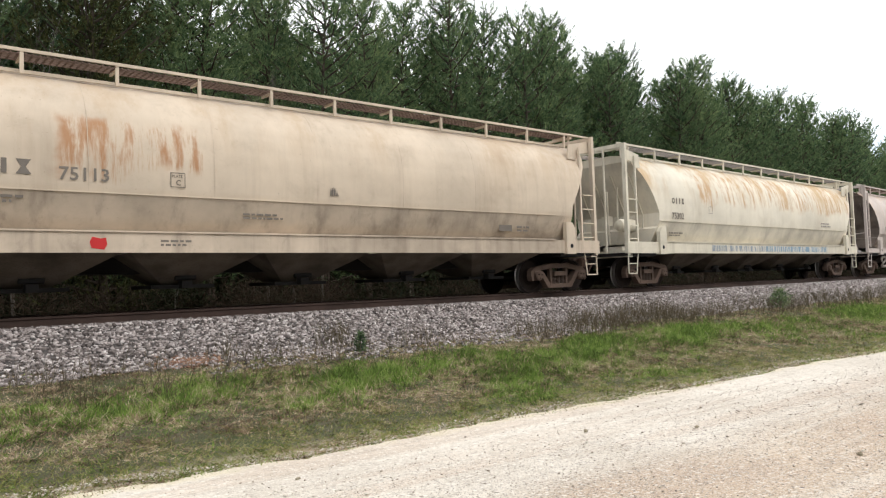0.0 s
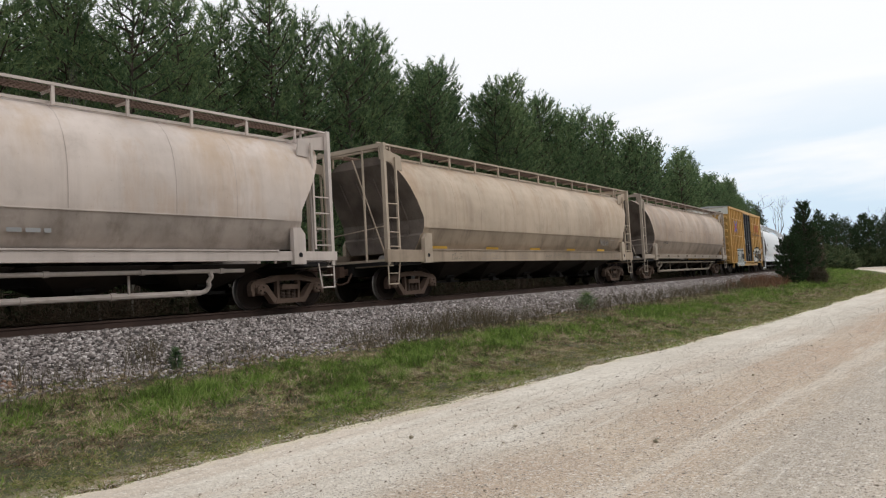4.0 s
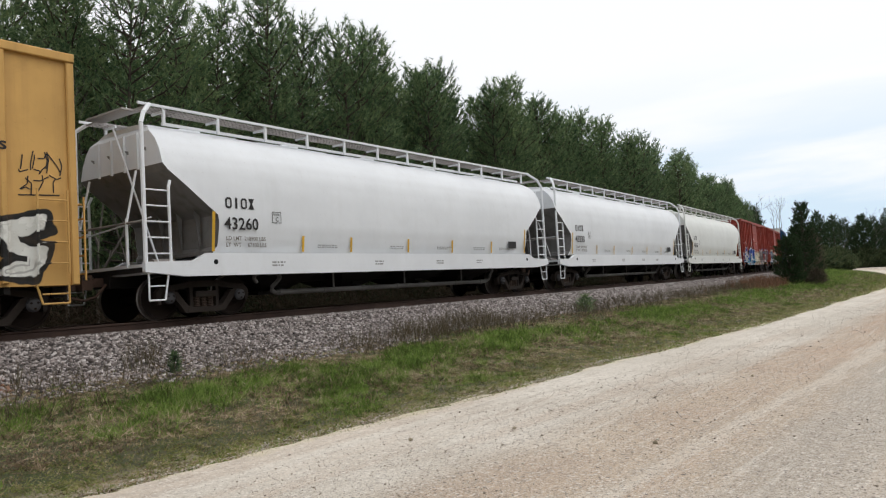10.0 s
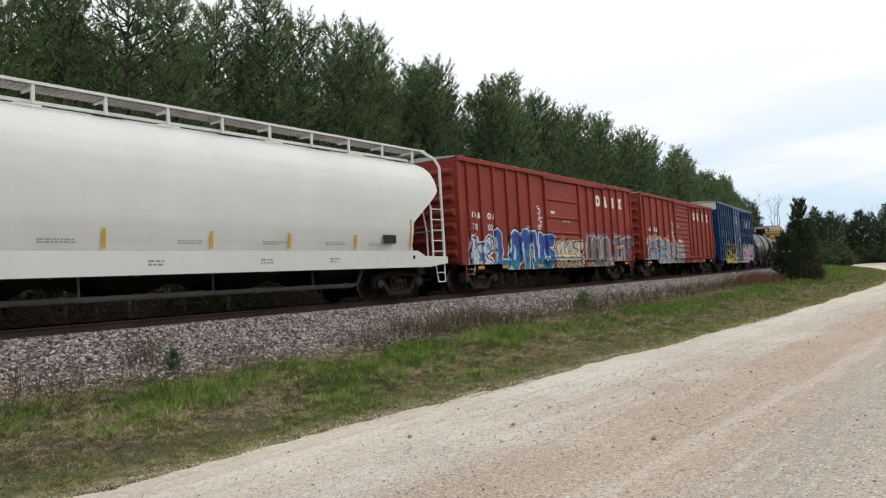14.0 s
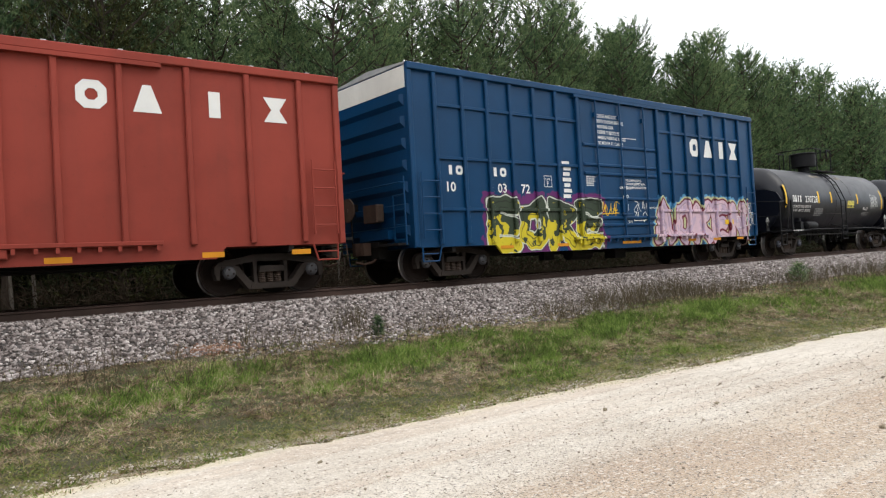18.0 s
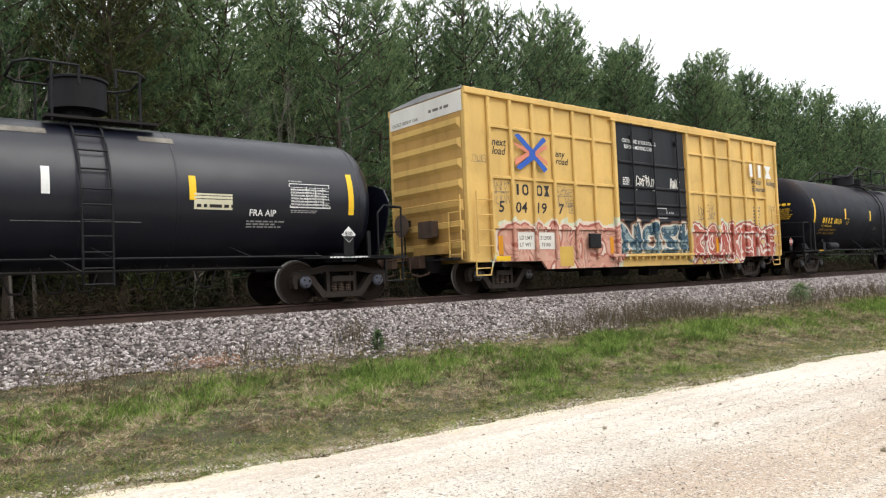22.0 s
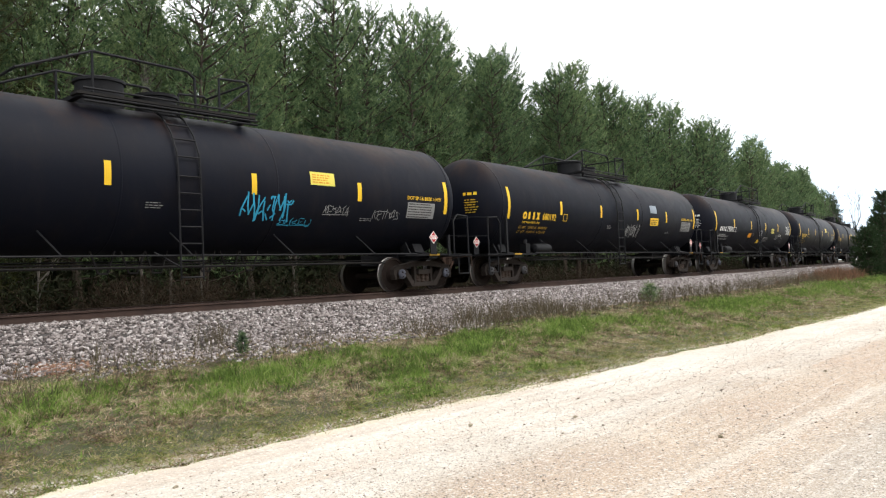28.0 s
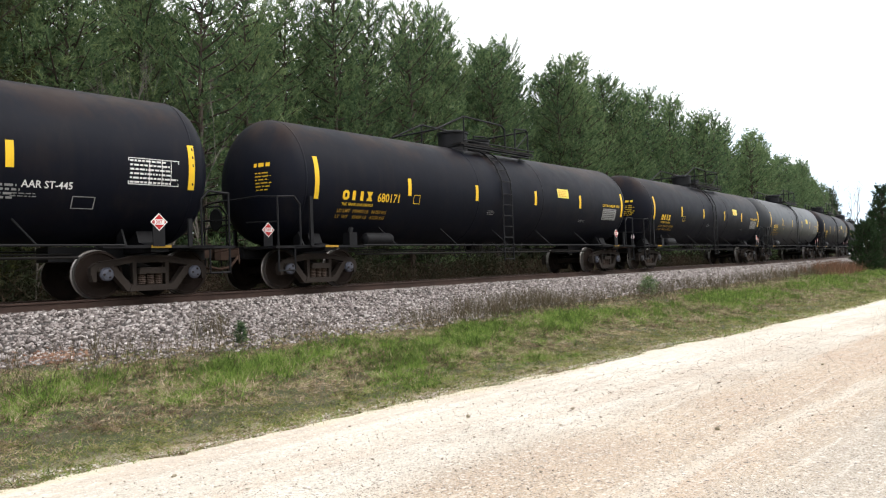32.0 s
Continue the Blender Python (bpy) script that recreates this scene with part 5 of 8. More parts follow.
M["straw"] = island_tones("dry_grass", [(0.027, 0.0189, 0.0126), (0.144, 0.101, 0.063), (0.306, 0.221, 0.144), (0.486, 0.378, 0.261), (0.72, 0.594, 0.45)], 0.9, 0.25, 0.0, 0.45)
for name, label, x, y, h_, w_, seed in (("cedar_tree", "slim dark green cedar on the grassy bank", 54.6, 10.85, 5.45, 1.05, 3), ("cedar_bush", "broad dark green cedar bush beside the track", 52.0, 11.1, 3.0, 1.0, 5),
                                        ("cedar_tree", "tall dense olive-green cedar among the pines", 5.7, 22.9, 12.5, 2.9, 8)):
    tall = h_ > 6
    trunk, crown = pine(h_, w_, 0.03, 110 if tall else 70, 34 if tall else 26, 14, 0.03, seed, "olive" if tall else "cedar", 0.75 if tall else 0.5)
    t = new(name)
    t.location = (x, y, float(ground_z(x, y)))
    part("trunk", trunk, [], t)
    part("crown", crown, [], t)
    tagged(t, label, "cedar")
bush("brown_bush", "tall olive-brown bush beside the track", 57.0, 10.75, 3.9, 0.75, 6000, M["weed_bush"], 7, 0.3, 0.34, 0.022)
bush("brown_bush", "brown leafless bush by the far bend", 53.5, 9.9, 1.1, 0.5, 2500, M["weed_bush"], 9, 0.2, 0.3, 0.02)
bush("pine_sapling", "small green pine sapling on the ballast edge", 6.75, 10.65, 0.34, 0.09, 420, M["needles"], 11, 0.75, 0.10, 0.014)
bush("pine_sapling", "small green sapling at the foot of the ballast", 22.3, 11.15, 0.55, 0.26, 420, M["needles"], 13, 0.5, 0.25, 0.02)
for k in range(30):
    a, d = radians(4.0 + 8.5 * (k * 0.618 % 1)), 150 + 75 * (k * 0.382 % 1)
    y = d * math.sin(a)
    if abs(y - float(track_y(d * math.cos(a)))) < 5 or y < float(road_edge(d * math.cos(a))) + 1.5:
        continue
    bush("distant_bush", "brown leafless bush by the far bend" if k % 5 == 0 else "olive-green bush by the far bend", d * math.cos(a), y, 2.4 + (k * 7 % 5) * 0.6, 2.4 + (k % 3) * 0.6, 3000, M["weed_bush"] if k % 5 == 0 else M["far_green"], 60 + k, 0.2, 0.9, 0.24)
for k in range(20):
    a, d = radians(3.2 + 6.6 * k / 19), 238 + 9 * (k * 0.618 % 1)
    bush("distant_bush", "grey-brown leafless thicket beyond the road" if k % 5 == 1 else "olive-green thicket beyond the road", d * math.cos(a), d * math.sin(a), 3.2 + (k * 7 % 5) * 0.7, 3.0, 2600, M["weed_bush"] if k % 5 == 1 else M["far_green"], 160 + k, 0.2, 1.1, 0.3)

# ---- grass and weeds of the verge ----
M["weed"] = island_tones("brown_weed_stalks", [(0.095, 0.072, 0.045), (0.145, 0.115, 0.072), (0.065, 0.054, 0.036), (0.115, 0.108, 0.056)], 0.9, 0.15)


def verge_points(count, x0, x1, seed):
    r = np.random.default_rng(seed)
    x = r.uniform(x0, x1, count)
    lo, hi = road_edge(x) - 0.05, track_y(x) - TOE + 0.15
    t = r.uniform(0, 1, count)
    return x, lo + (hi - lo) * t, t, r


def sward(clumps, each, x0, x1, size, seed):
    """Tussocks of blades: fresh ones in patches, dry and matted ones between, mixed blade by blade."""
    x, y, t, r = verge_points(clumps, x0, x1, seed)
    lush = 0.7 * wave(x, y, 0.75, 1.3) + 0.6 * wave(x, y, 2.3, 4.1) + 0.5 * wave(x, y, 0.22, 7.7) + 0.06 + 0.4 * np.clip((x - 38) / 20, 0, 1) - 0.95 * np.clip((t - 0.72) / 0.25, 0, 1) - 0.55 * np.exp(-((t - 0.27) / 0.13) ** 2) - 1.0 * np.exp(-(x / 2.6) ** 2) * np.clip((t - 0.45) / 0.25, 0, 1) + 0.3 * np.exp(-((t - 0.60) / 0.14) ** 2) + 0.12 * np.exp(-((t - 0.08) / 0.08) ** 2)
    tall = np.clip(0.45 + 0.55 * lush + r.normal(0, 0.25, clumps), 0.16, 1.7) * np.clip(0.10 + 2.0 * t, 0.12, 1.0) * (1 - 0.5 * np.clip((t - 0.62) / 0.25, 0, 1))
    keep = r.uniform(0, 1, clumps) < np.clip(0.8 + 0.25 * wave(x, y, 0.33, 2.2), 0, 1) * np.clip(-0.25 + 5.0 * t + 0.4 * wave(x, y, 0.4, 6.1), 0.03, 1)
    x, y, lush, tall = x[keep], y[keep], lush[keep], tall[keep]
    k = len(x) * each
    tuft = np.repeat(lush + r.normal(0, 0.30, len(x)), each)
    x, y, tall = (np.repeat(v, each) for v in (x, y, tall))
    green = tuft + r.normal(0, 0.34, k) > 0.2
    a, d = r.uniform(0, 6.283, k), r.uniform(0, 1, k) * size * 0.55
    px, py = x + d * np.cos(a), y + d * np.sin(a)
    base = np.stack([px, py, ground_z(px, py) - 0.01], -1)
    open_ = np.where(green, 0.7, 1.7)
    way = unit(np.stack([open_ * r.normal(0, 0.8, k), open_ * r.normal(0, 0.8, k), r.uniform(0.35, 1, k)], -1))
    tris = blades(base, way, size * (0.12 + tall) * r.uniform(0.5, 1.6, k), size * r.uniform(0.05, 0.13, k))
    return tris[green], tris[~green]


def thatch(count, x0, x1, size, seed):
    """Short litter and moss-like sprigs over the soil, out to the road's edge."""
    x, y, t, r = verge_points(count, x0, x1, seed)
    y = np.where(r.uniform(0, 1, count) < 0.14, road_edge(x) + np.abs(r.normal(0, 0.35, count)) - 0.3, y)
    base = np.stack([x, y, np.maximum(ground_z(x, y), 0.0) - 0.004], -1)
    way = unit(np.stack([r.normal(0, 1, count), r.normal(0, 1, count), r.uniform(0.1, 0.7, count)], -1))
    tris = blades(base, way, size * r.uniform(0.4, 1.4, count), size * r.uniform(0.10, 0.25, count))
    green = 0.5 * wave(x, y, 0.5, 3.3) + r.normal(0, 0.5, count) > np.interp(t, (0.0, 0.2, 0.3, 0.45, 0.8, 0.95), (-0.75, -0.6, 0.1, -0.35, 0.1, 0.7))
    return tris[green & (t > 0.3)], tris[~green], tris[green & (t <= 0.3)]


plots = [sward(34000, 12, -3, 14, 0.135, 1), sward(20000, 10, 14, 34, 0.17, 2), sward(14000, 8, 34, 75, 0.26, 3), sward(8000, 7, 75, 170, 0.42, 4), thatch(190000, -2, 14, 0.055, 11), thatch(90000, 14, 40, 0.08, 12), thatch(26000, 40, 100, 0.18, 13)]
tagged(new("grass", tri_mesh("grass", np.concatenate([p[0] for p in plots]), [M["grass"]])), "patchy fresh green grass on the verge", "grass", kind="stuff")
tagged(new("mossy_turf", tri_mesh("mossy_turf", np.concatenate([p[2] for p in plots if len(p) > 2]), [M["moss"]])), "short olive mossy turf along the road", "turf", kind="stuff")
tagged(new("dry_grass", tri_mesh("dry_grass", np.concatenate([p[1] for p in plots]), [M["straw"]])), "matted dry brown grass on the verge", "grass", kind="stuff")

r = np.random.default_rng(21)
spots = []
for x0, x1, k, o0, o1 in ((10.5, 19, 420, -5.0, -3.9), (13, 17, 260, -4.6, -3.4), (20, 50, 1300, -5.2, -3.5), (-2, 9, 160, -5.0, -4.1), (-2.5, 5, 70, -5.7, -5.1), (45, 95, 700, -5.4, -3.3), (6.2, 6.9, 30, -3.9, -3.5)):
    x = r.uniform(x0, x1, k)
    y = track_y(x) + r.uniform(o0, o1, k)
    spots.append(np.stack([x, y, ground_z(x, y)], -1))
spots = np.concatenate(spots)
stalks = []
for j in range(7):
    k = len(spots)
    way = unit(np.stack([r.normal(0, 0.28, k), r.normal(0, 0.28, k), np.ones(k)], -1))
    start = spots + way * r.uniform(0, 0.25, (k, 1)) * (j > 1)
    stalks.append(blades(start, way, r.uniform(0.18, 0.62, k) * (1 if j < 2 else 0.5), np.full(k, 0.008)))
x = r.normal(49.5, 3.2, 230)
y = track_y(x) + r.uniform(-6.0, -3.8, 230)
base = np.repeat(np.stack([x, y, ground_z(x, y)], -1), 9, 0)
way = unit(np.stack([r.normal(0, 0.3, len(base)), r.normal(0, 0.3, len(base)), np.ones(len(base))], -1))
tagged(new("russet_weeds", tri_mesh("russet_weeds", blades(base + r.normal(0, 0.08, base.shape) * (1, 1, 0), way, r.uniform(0.25, 0.85, len(base)), np.full(len(base), 0.03)), [M["russet"]])), "russet dry weeds beside the cedar bush", "weeds", kind="stuff")
tagged(new("dry_weeds", tri_mesh("dry_weeds", np.concatenate(stalks), [M["weed"]])), "thin brown dead weed stalks along the ballast", "weeds", kind="stuff")


# ---- covered hopper cars ----
def hopper(where, half, paint_key, label, old=True, number="", gear="rusty", pads=True, low_pipe=False, hatch_key="grating_brown", tail=0.0, lead=0.0):
    car = car_base("covered_hopper_car", label, "hopper car", where)
    P, S = (M[paint_key + "_plain"], M[paint_key]) if old else (M[paint_key], M[paint_key])
    if old:
        prof = [(1.40, 1.26), (1.62, 1.40), (1.85, 1.50), (2.06, 1.578), (2.10, 1.592), (2.45, 1.615), (2.85, 1.61), (3.20, 1.56), (3.50, 1.47), (3.75, 1.33), (3.95, 1.15), (4.08, 0.97), (4.16, 0.80), (4.20, 0.55), (4.20, 0.0)]
        inset = lambda z: 0.78 if z > 3.95 else (0.78 + (3.95 - z) * (0.93 / 1.6) if z > 2.35 else (1.71 if z > 1.9 else 1.62))
    else:
        prof = [(1.34, 1.44), (1.60, 1.53), (1.95, 1.595), (2.30, 1.61), (2.80, 1.61), (3.20, 1.57), (3.50, 1.48), (3.75, 1.33), (3.93, 1.14), (4.05, 0.95), (4.12, 0.78), (4.16, 0.5), (4.16, 0.0)]
        inset = lambda z: 0.38 if z > 3.95 else (0.28 if 3.95 >= z > 3.15 else (0.28 + (3.15 - z) * 1.32 if z > 2.15 else (1.58 if z > 1.5 else 1.50)))
    # the far end stands further out and its slope starts nearer the end
    back, near_end = half + tail, 0.55 if old else 0.0
    end_ = lambda s_: half if s_ < 0 else back
    ins = lambda s_, z: inset(z) - (near_end if s_ > 0 else lead)
    foot = lambda s_: half if s_ < 0 else back + near_end
    # shell: side, roof and slope sheets at both ends
    zs = []
    for (za, ya), (zb, yb) in zip(prof, prof[1:]):
        for k in range(3 if zb - za > 0.2 else 1):
            f = k / (3 if zb - za > 0.2 else 1)
            zs.append((za + (zb - za) * f, ya + (yb - ya) * f))
    zs.append(prof[-1])
    ring = [(-y, z) for z, y in zs] + [(y, z) for z, y in reversed(zs[:-1])]
    cols = 25
    s = Shape()
    v = []
    for y, z in ring:
        a, b = -(end_(-1) - ins(-1, z)), end_(1) - ins(1, z)
        v += [(a + (b - a) * i / (cols - 1), y, z) for i in range(cols)]
    r = len(ring)
    s.add(v, [(j * cols + i, j * cols + i + 1, (j + 1) * cols + i + 1, (j + 1) * cols + i) for j in range(r - 1) for i in range(cols - 1)])
    # Lower panels take the tone with grime and shade in it.
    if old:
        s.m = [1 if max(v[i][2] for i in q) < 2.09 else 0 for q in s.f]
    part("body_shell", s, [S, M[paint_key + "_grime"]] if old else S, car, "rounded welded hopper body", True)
    for sgn in (-1, 1):
        e = Shape()
        k = len(zs)
        pts = []
        for z, y in zs:
            x = sgn * (end_(sgn) - ins(sgn, z) - 0.004)
            pts += [(x, -y, z), (x, y, z)]
        e.add(pts, [(2 * j, 2 * j + 1, 2 * j + 3, 2 * j + 2) for j in range(k - 1)])
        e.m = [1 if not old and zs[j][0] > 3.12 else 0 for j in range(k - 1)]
        # Slope sheets carry the end recess's shade, with soil, in their colour.
        sheet = part("slope_sheet", e, [(M[paint_key + "_grime"] if paint_key == "cream" else M["end_shade_soil"]) if old else M["white_shade_soil"], P], car)
        ribs = Shape()
        for y in (-1.0, -0.35, 0.35, 1.0):
            ribs.slab([(sgn * (end_(sgn) - ins(sgn, 1.5)), 1.42), (sgn * (end_(sgn) - ins(sgn, 2.3) + 0.02), 2.30), (sgn * (end_(sgn) - ins(sgn, 3.6) + 0.06), 3.6), (sgn * (end_(sgn) - ins(sgn, 3.6) - 0.1), 3.6), (sgn * (end_(sgn) - ins(sgn, 2.3) - 0.12), 2.30)], y - 0.02, y + 0.02)
        part("end_rib", ribs, (P if paint_key == "cream" else M["end_shade_soil"]) if old else M["white_shade_soil"], sheet)
    # welded seams between the panels
    for x in ([-5.9, -4.4, -2.2, 0.0, 2.2, 4.4, 5.9] if old else []):
        w = Shape()
        for (ya, za), (yb, zb) in zip(ring, ring[1:]):
            if ya <= 0 and yb <= 0 and za > 2.09:
                w.add([(x - 0.007, ya - 0.005, za), (x + 0.007, ya - 0.005, za), (x + 0.007, yb - 0.005, zb), (x - 0.007, yb - 0.005, zb)], [(0, 1, 2, 3)])
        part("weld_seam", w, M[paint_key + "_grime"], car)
    z0, z1 = ((1.12, 1.34) if low_pipe else (1.06, 1.41)) if old else (0.88, 1.36)
    for q in (-1, 1):
        sill = Shape()
        if old:
            sill.box(-half, back, min(q * 1.44, q * 1.56), max(q * 1.44, q * 1.56), z0, z1)
            sill.box(-half + 1.9, back - 1.9, min(q * 1.3, q * 1.59), max(q * 1.3, q * 1.59), z1, z1 + 0.03)
        else:
            sill.slab([(-half, z0 + 0.1), (-half + 0.9, z0), (back - 0.9, z0), (back, z0 + 0.1), (back, z1 - 0.18), (back - 1.1, z1 - 0.16), (back - 1.45, z1), (-half + 1.45, z1), (-half + 1.1, z1 - 0.16), (-half, z1 - 0.18)], min(q * 1.5, q * 1.61), max(q * 1.5, q * 1.61))
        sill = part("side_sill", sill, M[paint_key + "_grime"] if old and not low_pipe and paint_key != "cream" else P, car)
        for sgn in (-1, 1):
            if old:
                pad = Shape().slab([(sgn * (foot(sgn) - 1.66), 1.03), (sgn * (foot(sgn) - 2.03), 1.03), (sgn * (foot(sgn) - 2.03), 1.9), (sgn * (foot(sgn) - 1.78), 1.9), (sgn * (foot(sgn) - 1.66), 1.74)], q * 1.50, q * 1.63)
                pad = part("bolster_post", pad, P, car)
                part("lifting_hole", Shape().bar((sgn * (foot(sgn) - 1.83), q * 1.628, 1.25), (sgn * (foot(sgn) - 1.83), q * 1.636, 1.25), 0.06, 12), M["steel_black"], pad)
            else:
                part("lifting_hole", Shape().bar((sgn * (end_(sgn) - 1.65), q * 1.605, 1.17), (sgn * (end_(sgn) - 1.65), q * 1.616, 1.17), 0.055, 12), M["steel_black"], sill)
    if old:
        for q in (-1, 1):
            lip = Shape().box(-half + 1.75, back - 1.75, min(q * 1.56, q * 1.606), max(q * 1.56, q * 1.606), 2.072, 2.094)
            part("side_seam_ledge", lip, P, car)
    # centre sill and the discharge gates below
    part("centre_sill", Shape().box(-half, back, -0.30, 0.30, 0.72, 1.05).box(-half, -half + 1.6, -1.5, 1.5, 0.98, 1.08).box(back - 1.6, back, -1.5, 1.5, 0.98, 1.08), M["steel_dark"], car)
    gates = (-5.1, -2.45, 0.1, 2.9, 5.6) if old else (-4.2, -1.4, 1.4, 4.2)
    for x in gates:
        g = Shape()
        top = [(x - 1.25, -1.45), (x + 1.25, -1.45), (x + 1.25, 1.45), (x - 1.25, 1.45)]
        low = [(x - 0.36, -0.42), (x + 0.36, -0.42), (x + 0.36, 0.42), (x - 0.36, 0.42)]
        g.add([(a, b, 1.06) for a, b in top] + [(a, b, 0.50) for a, b in low], [(i, (i + 1) % 4, (i + 1) % 4 + 4, i + 4) for i in range(4)] + [(7, 6, 5, 4), (0, 1, 2, 3)])
        gate = part("discharge_hopper", g, (M["chute_brown"] if paint_key in ("tan", "cream") else M["chute"]) if old else M["steel_dark"], car)
        part("gate_frame", Shape().box(x - 0.62, x + 0.62, -0.62, 0.62, 0.42, 0.49).box(x - 0.1, x + 0.1, -0.8, -0.6, 0.42, 0.56).bar((x - 0.2, -0.7, 0.62), (x + 0.2, -0.7, 0.62), 0.05, 8), M["steel_dark"], gate)
    if low_pipe:
        pale = M["pipe_shade_grey"] if not old else P
        a, b = -half + 2.9, back - 3.2
        upper = part("air_line", Shape().pipe([(a + 0.1, -1.28, 0.70), (a + 0.02, -1.28, 0.80), (a + 0.06, -1.28, 0.89), (a + 0.2, -1.28, 0.92), (b + 0.5, -1.28, 0.92)], 0.045, 8), pale, car)
        lower = part("air_line", Shape().pipe([(a + 0.85, -1.05, 0.46), (b - 0.5, -1.05, 0.46)], 0.062, 8), pale, car)
        for x, way in ((a + 0.75, 1), (b - 0.4, -1)):
            part("pipe_elbow", Shape().pipe([(x, -1.28, 0.92), (x + 0.06, -1.27, 0.80), (x + 0.02, -1.2, 0.70), (x - 0.08 * way, -1.14, 0.60), (x - 0.04 * way, -1.08, 0.50), (x + 0.1 * way, -1.05, 0.46)], 0.05, 8), pale, car)
        for i in range(7):
            x = a + 0.5 + (b - a - 0.6) * i / 6
            part("pipe_coupling", Shape().bar((x - 0.05, -1.28, 0.92), (x + 0.05, -1.28, 0.92), 0.062, 10), pale, upper)
            x = a + 1.0 + (b - a - 1.8) * i / 6
            part("pipe_coupling", Shape().bar((x - 0.06, -1.05, 0.46), (x + 0.06, -1.05, 0.46), 0.08, 10), pale, lower)
            if i % 2:
                part("pipe_hanger", Shape().box(x + 0.3, x + 0.34, -1.10, -1.06, 0.46, 1.1), pale, lower)
    # roof: hatches and running boards
    for x in [-6.2 + 3.1 * i for i in range(5)]:
        part("roof_hatch", Shape().box(x - 1.2, x + 1.2, -0.28, 0.28, 4.19, 4.27).lathe([(0, 0.30), (0.08, 0.30), (0.12, 0.22)], 12, "z", (x, 0, 4.24)), P, car)
    G = M[hatch_key]
    wid = 1.14
    rise = 4.50
    for q in (-1, 1):
        g = Shape()
        n_ = int((half + back - 0.8) / 0.11)
        for i in range(n_):
            x = -half + 0.4 + 0.11 * i
            g.box(x, x + 0.028, min(q * 0.72, q * wid), max(q * 0.72, q * wid), 4.40, 4.43)
        for y in (0.74, 0.86, 0.98, 1.1):
            g.box(-half + 0.4, back - 0.4, q * y - 0.012, q * y + 0.012, 4.39, 4.425)
        part("running_board", g, G, car, "open steel grating walkway")
        part("edge_rail", Shape().box(-half + 0.25, back - 0.25, q * wid - 0.012, q * wid + 0.028, rise - 0.055, rise).box(-half + 0.9, back - 0.9, q * 0.97 - 0.02, q * 0.97 + 0.03, 4.12, 4.18), P, car)
        spots = [-half + 0.85 + (half + back - 1.7) * i / 11 for i in range(12)]
        for x in spots:
            part("rail_post", Shape().box(x - 0.03, x + 0.03, q * 1.12 - 0.02, q * 1.12 + 0.03, 4.08, rise).box(x - 0.02, x + 0.02, min(q * 0.7, q * 1.12), max(q * 0.7, q * 1.12), 4.35, 4.40), P, car)
    for sgn in (-1, 1):
        x = sgn * (end_(sgn) - 0.06)
        if old:
            for q in (-1, 1):
                post = Shape().box(min(x, x - sgn * 0.10), max(x, x - sgn * 0.10), min(q * 1.42, q * 1.54), max(q * 1.42, q * 1.54), 1.0, 4.40)
                part("corner_post", post, P, car)
                x2 = sgn * (end_(sgn) - 0.62)
                part("ladder_stile", Shape().box(min(x2, x2 - sgn * 0.06), max(x2, x2 - sgn * 0.06), q * 1.47 - 0.03, q * 1.47 + 0.03, 1.4, 4.05), P, car)
                for i in range(4):
                    part("rung", Shape().bar((x, q * 1.50, 1.50 + 0.40 * i), (x2, q * 1.50, 1.50 + 0.40 * i), 0.018, 6), P, car)
                gus = Shape().slab([(x, 3.95), (x, 4.3), (sgn * (end_(sgn) - 1.0), 4.12), (sgn * (end_(sgn) - 1.05), 3.72), (sgn * (end_(sgn) - 0.72), 3.70), (sgn * (end_(sgn) - 0.55), 3.9)], q * 1.36, q * 1.40)
                part("gusset", gus, P, car)
                stirrup(car, P, sgn * (end_(sgn) - 0.08), sgn * (end_(sgn) - 0.5), q * 1.5, 0.45, 1.05)
                part("end_post", Shape().bar((x, q * 0.75, 1.05), (x, q * 0.75, 4.3), 0.035, 8), P, car)
            fr = Shape().box(min(x, x - sgn * 0.1), max(x, x - sgn * 0.1), -1.5, 1.5, 4.28, 4.40)
            fr.box(min(x - sgn * 0.55, x - sgn * 0.63), max(x - sgn * 0.55, x - sgn * 0.63), -1.2, 1.2, 4.34, 4.40)
            for q in (-1, 1):
                fr.bar((x, q * 1.48, 4.36), (x - sgn * 0.75, q * 1.12, 4.47), 0.03, 6)
                fr.bar((x - sgn * 0.6, q * 1.12, 4.1), (x - sgn * 0.6, q * 1.12, 4.48), 0.03, 6)
            part("end_frame", fr, P, car)
        else:
            for q in (-1, 1):
                hoop = Shape().pipe([(x, q * 1.53, 0.98), (x, q * 1.53, 3.95), (x - sgn * 0.12, q * 1.44, 4.2), (x - sgn * 0.42, q * 1.18, 4.46)], 0.045, 8)
                part("grab_hoop", hoop, P, car)
                x2 = sgn * (end_(sgn) - 0.62)
                st = Shape().pipe([(x2, q * 1.53, 1.2), (x2, q * 1.53, 2.7), (x2 - sgn * 0.06, q * 1.5, 2.85)], 0.032, 8)
                for i in range(5):
                    st.bar((x, q * 1.53, 1.35 + 0.32 * i), (x2, q * 1.53, 1.35 + 0.32 * i), 0.018, 6)
                part("ladder", st, P, car)
                stirrup(car, P, sgn * (end_(sgn) - 0.1), sgn * (end_(sgn) - 0.45), q * 1.55, 0.42, 0.98)
                part("end_post", Shape().bar((x, q * 0.9, 1.1), (x, q * 0.9, 2.1), 0.03, 8).bar((x, q * 0.9, 2.0), (x - sgn * 0.25, q * 0.9, 3.1), 0.025, 8), P, car)
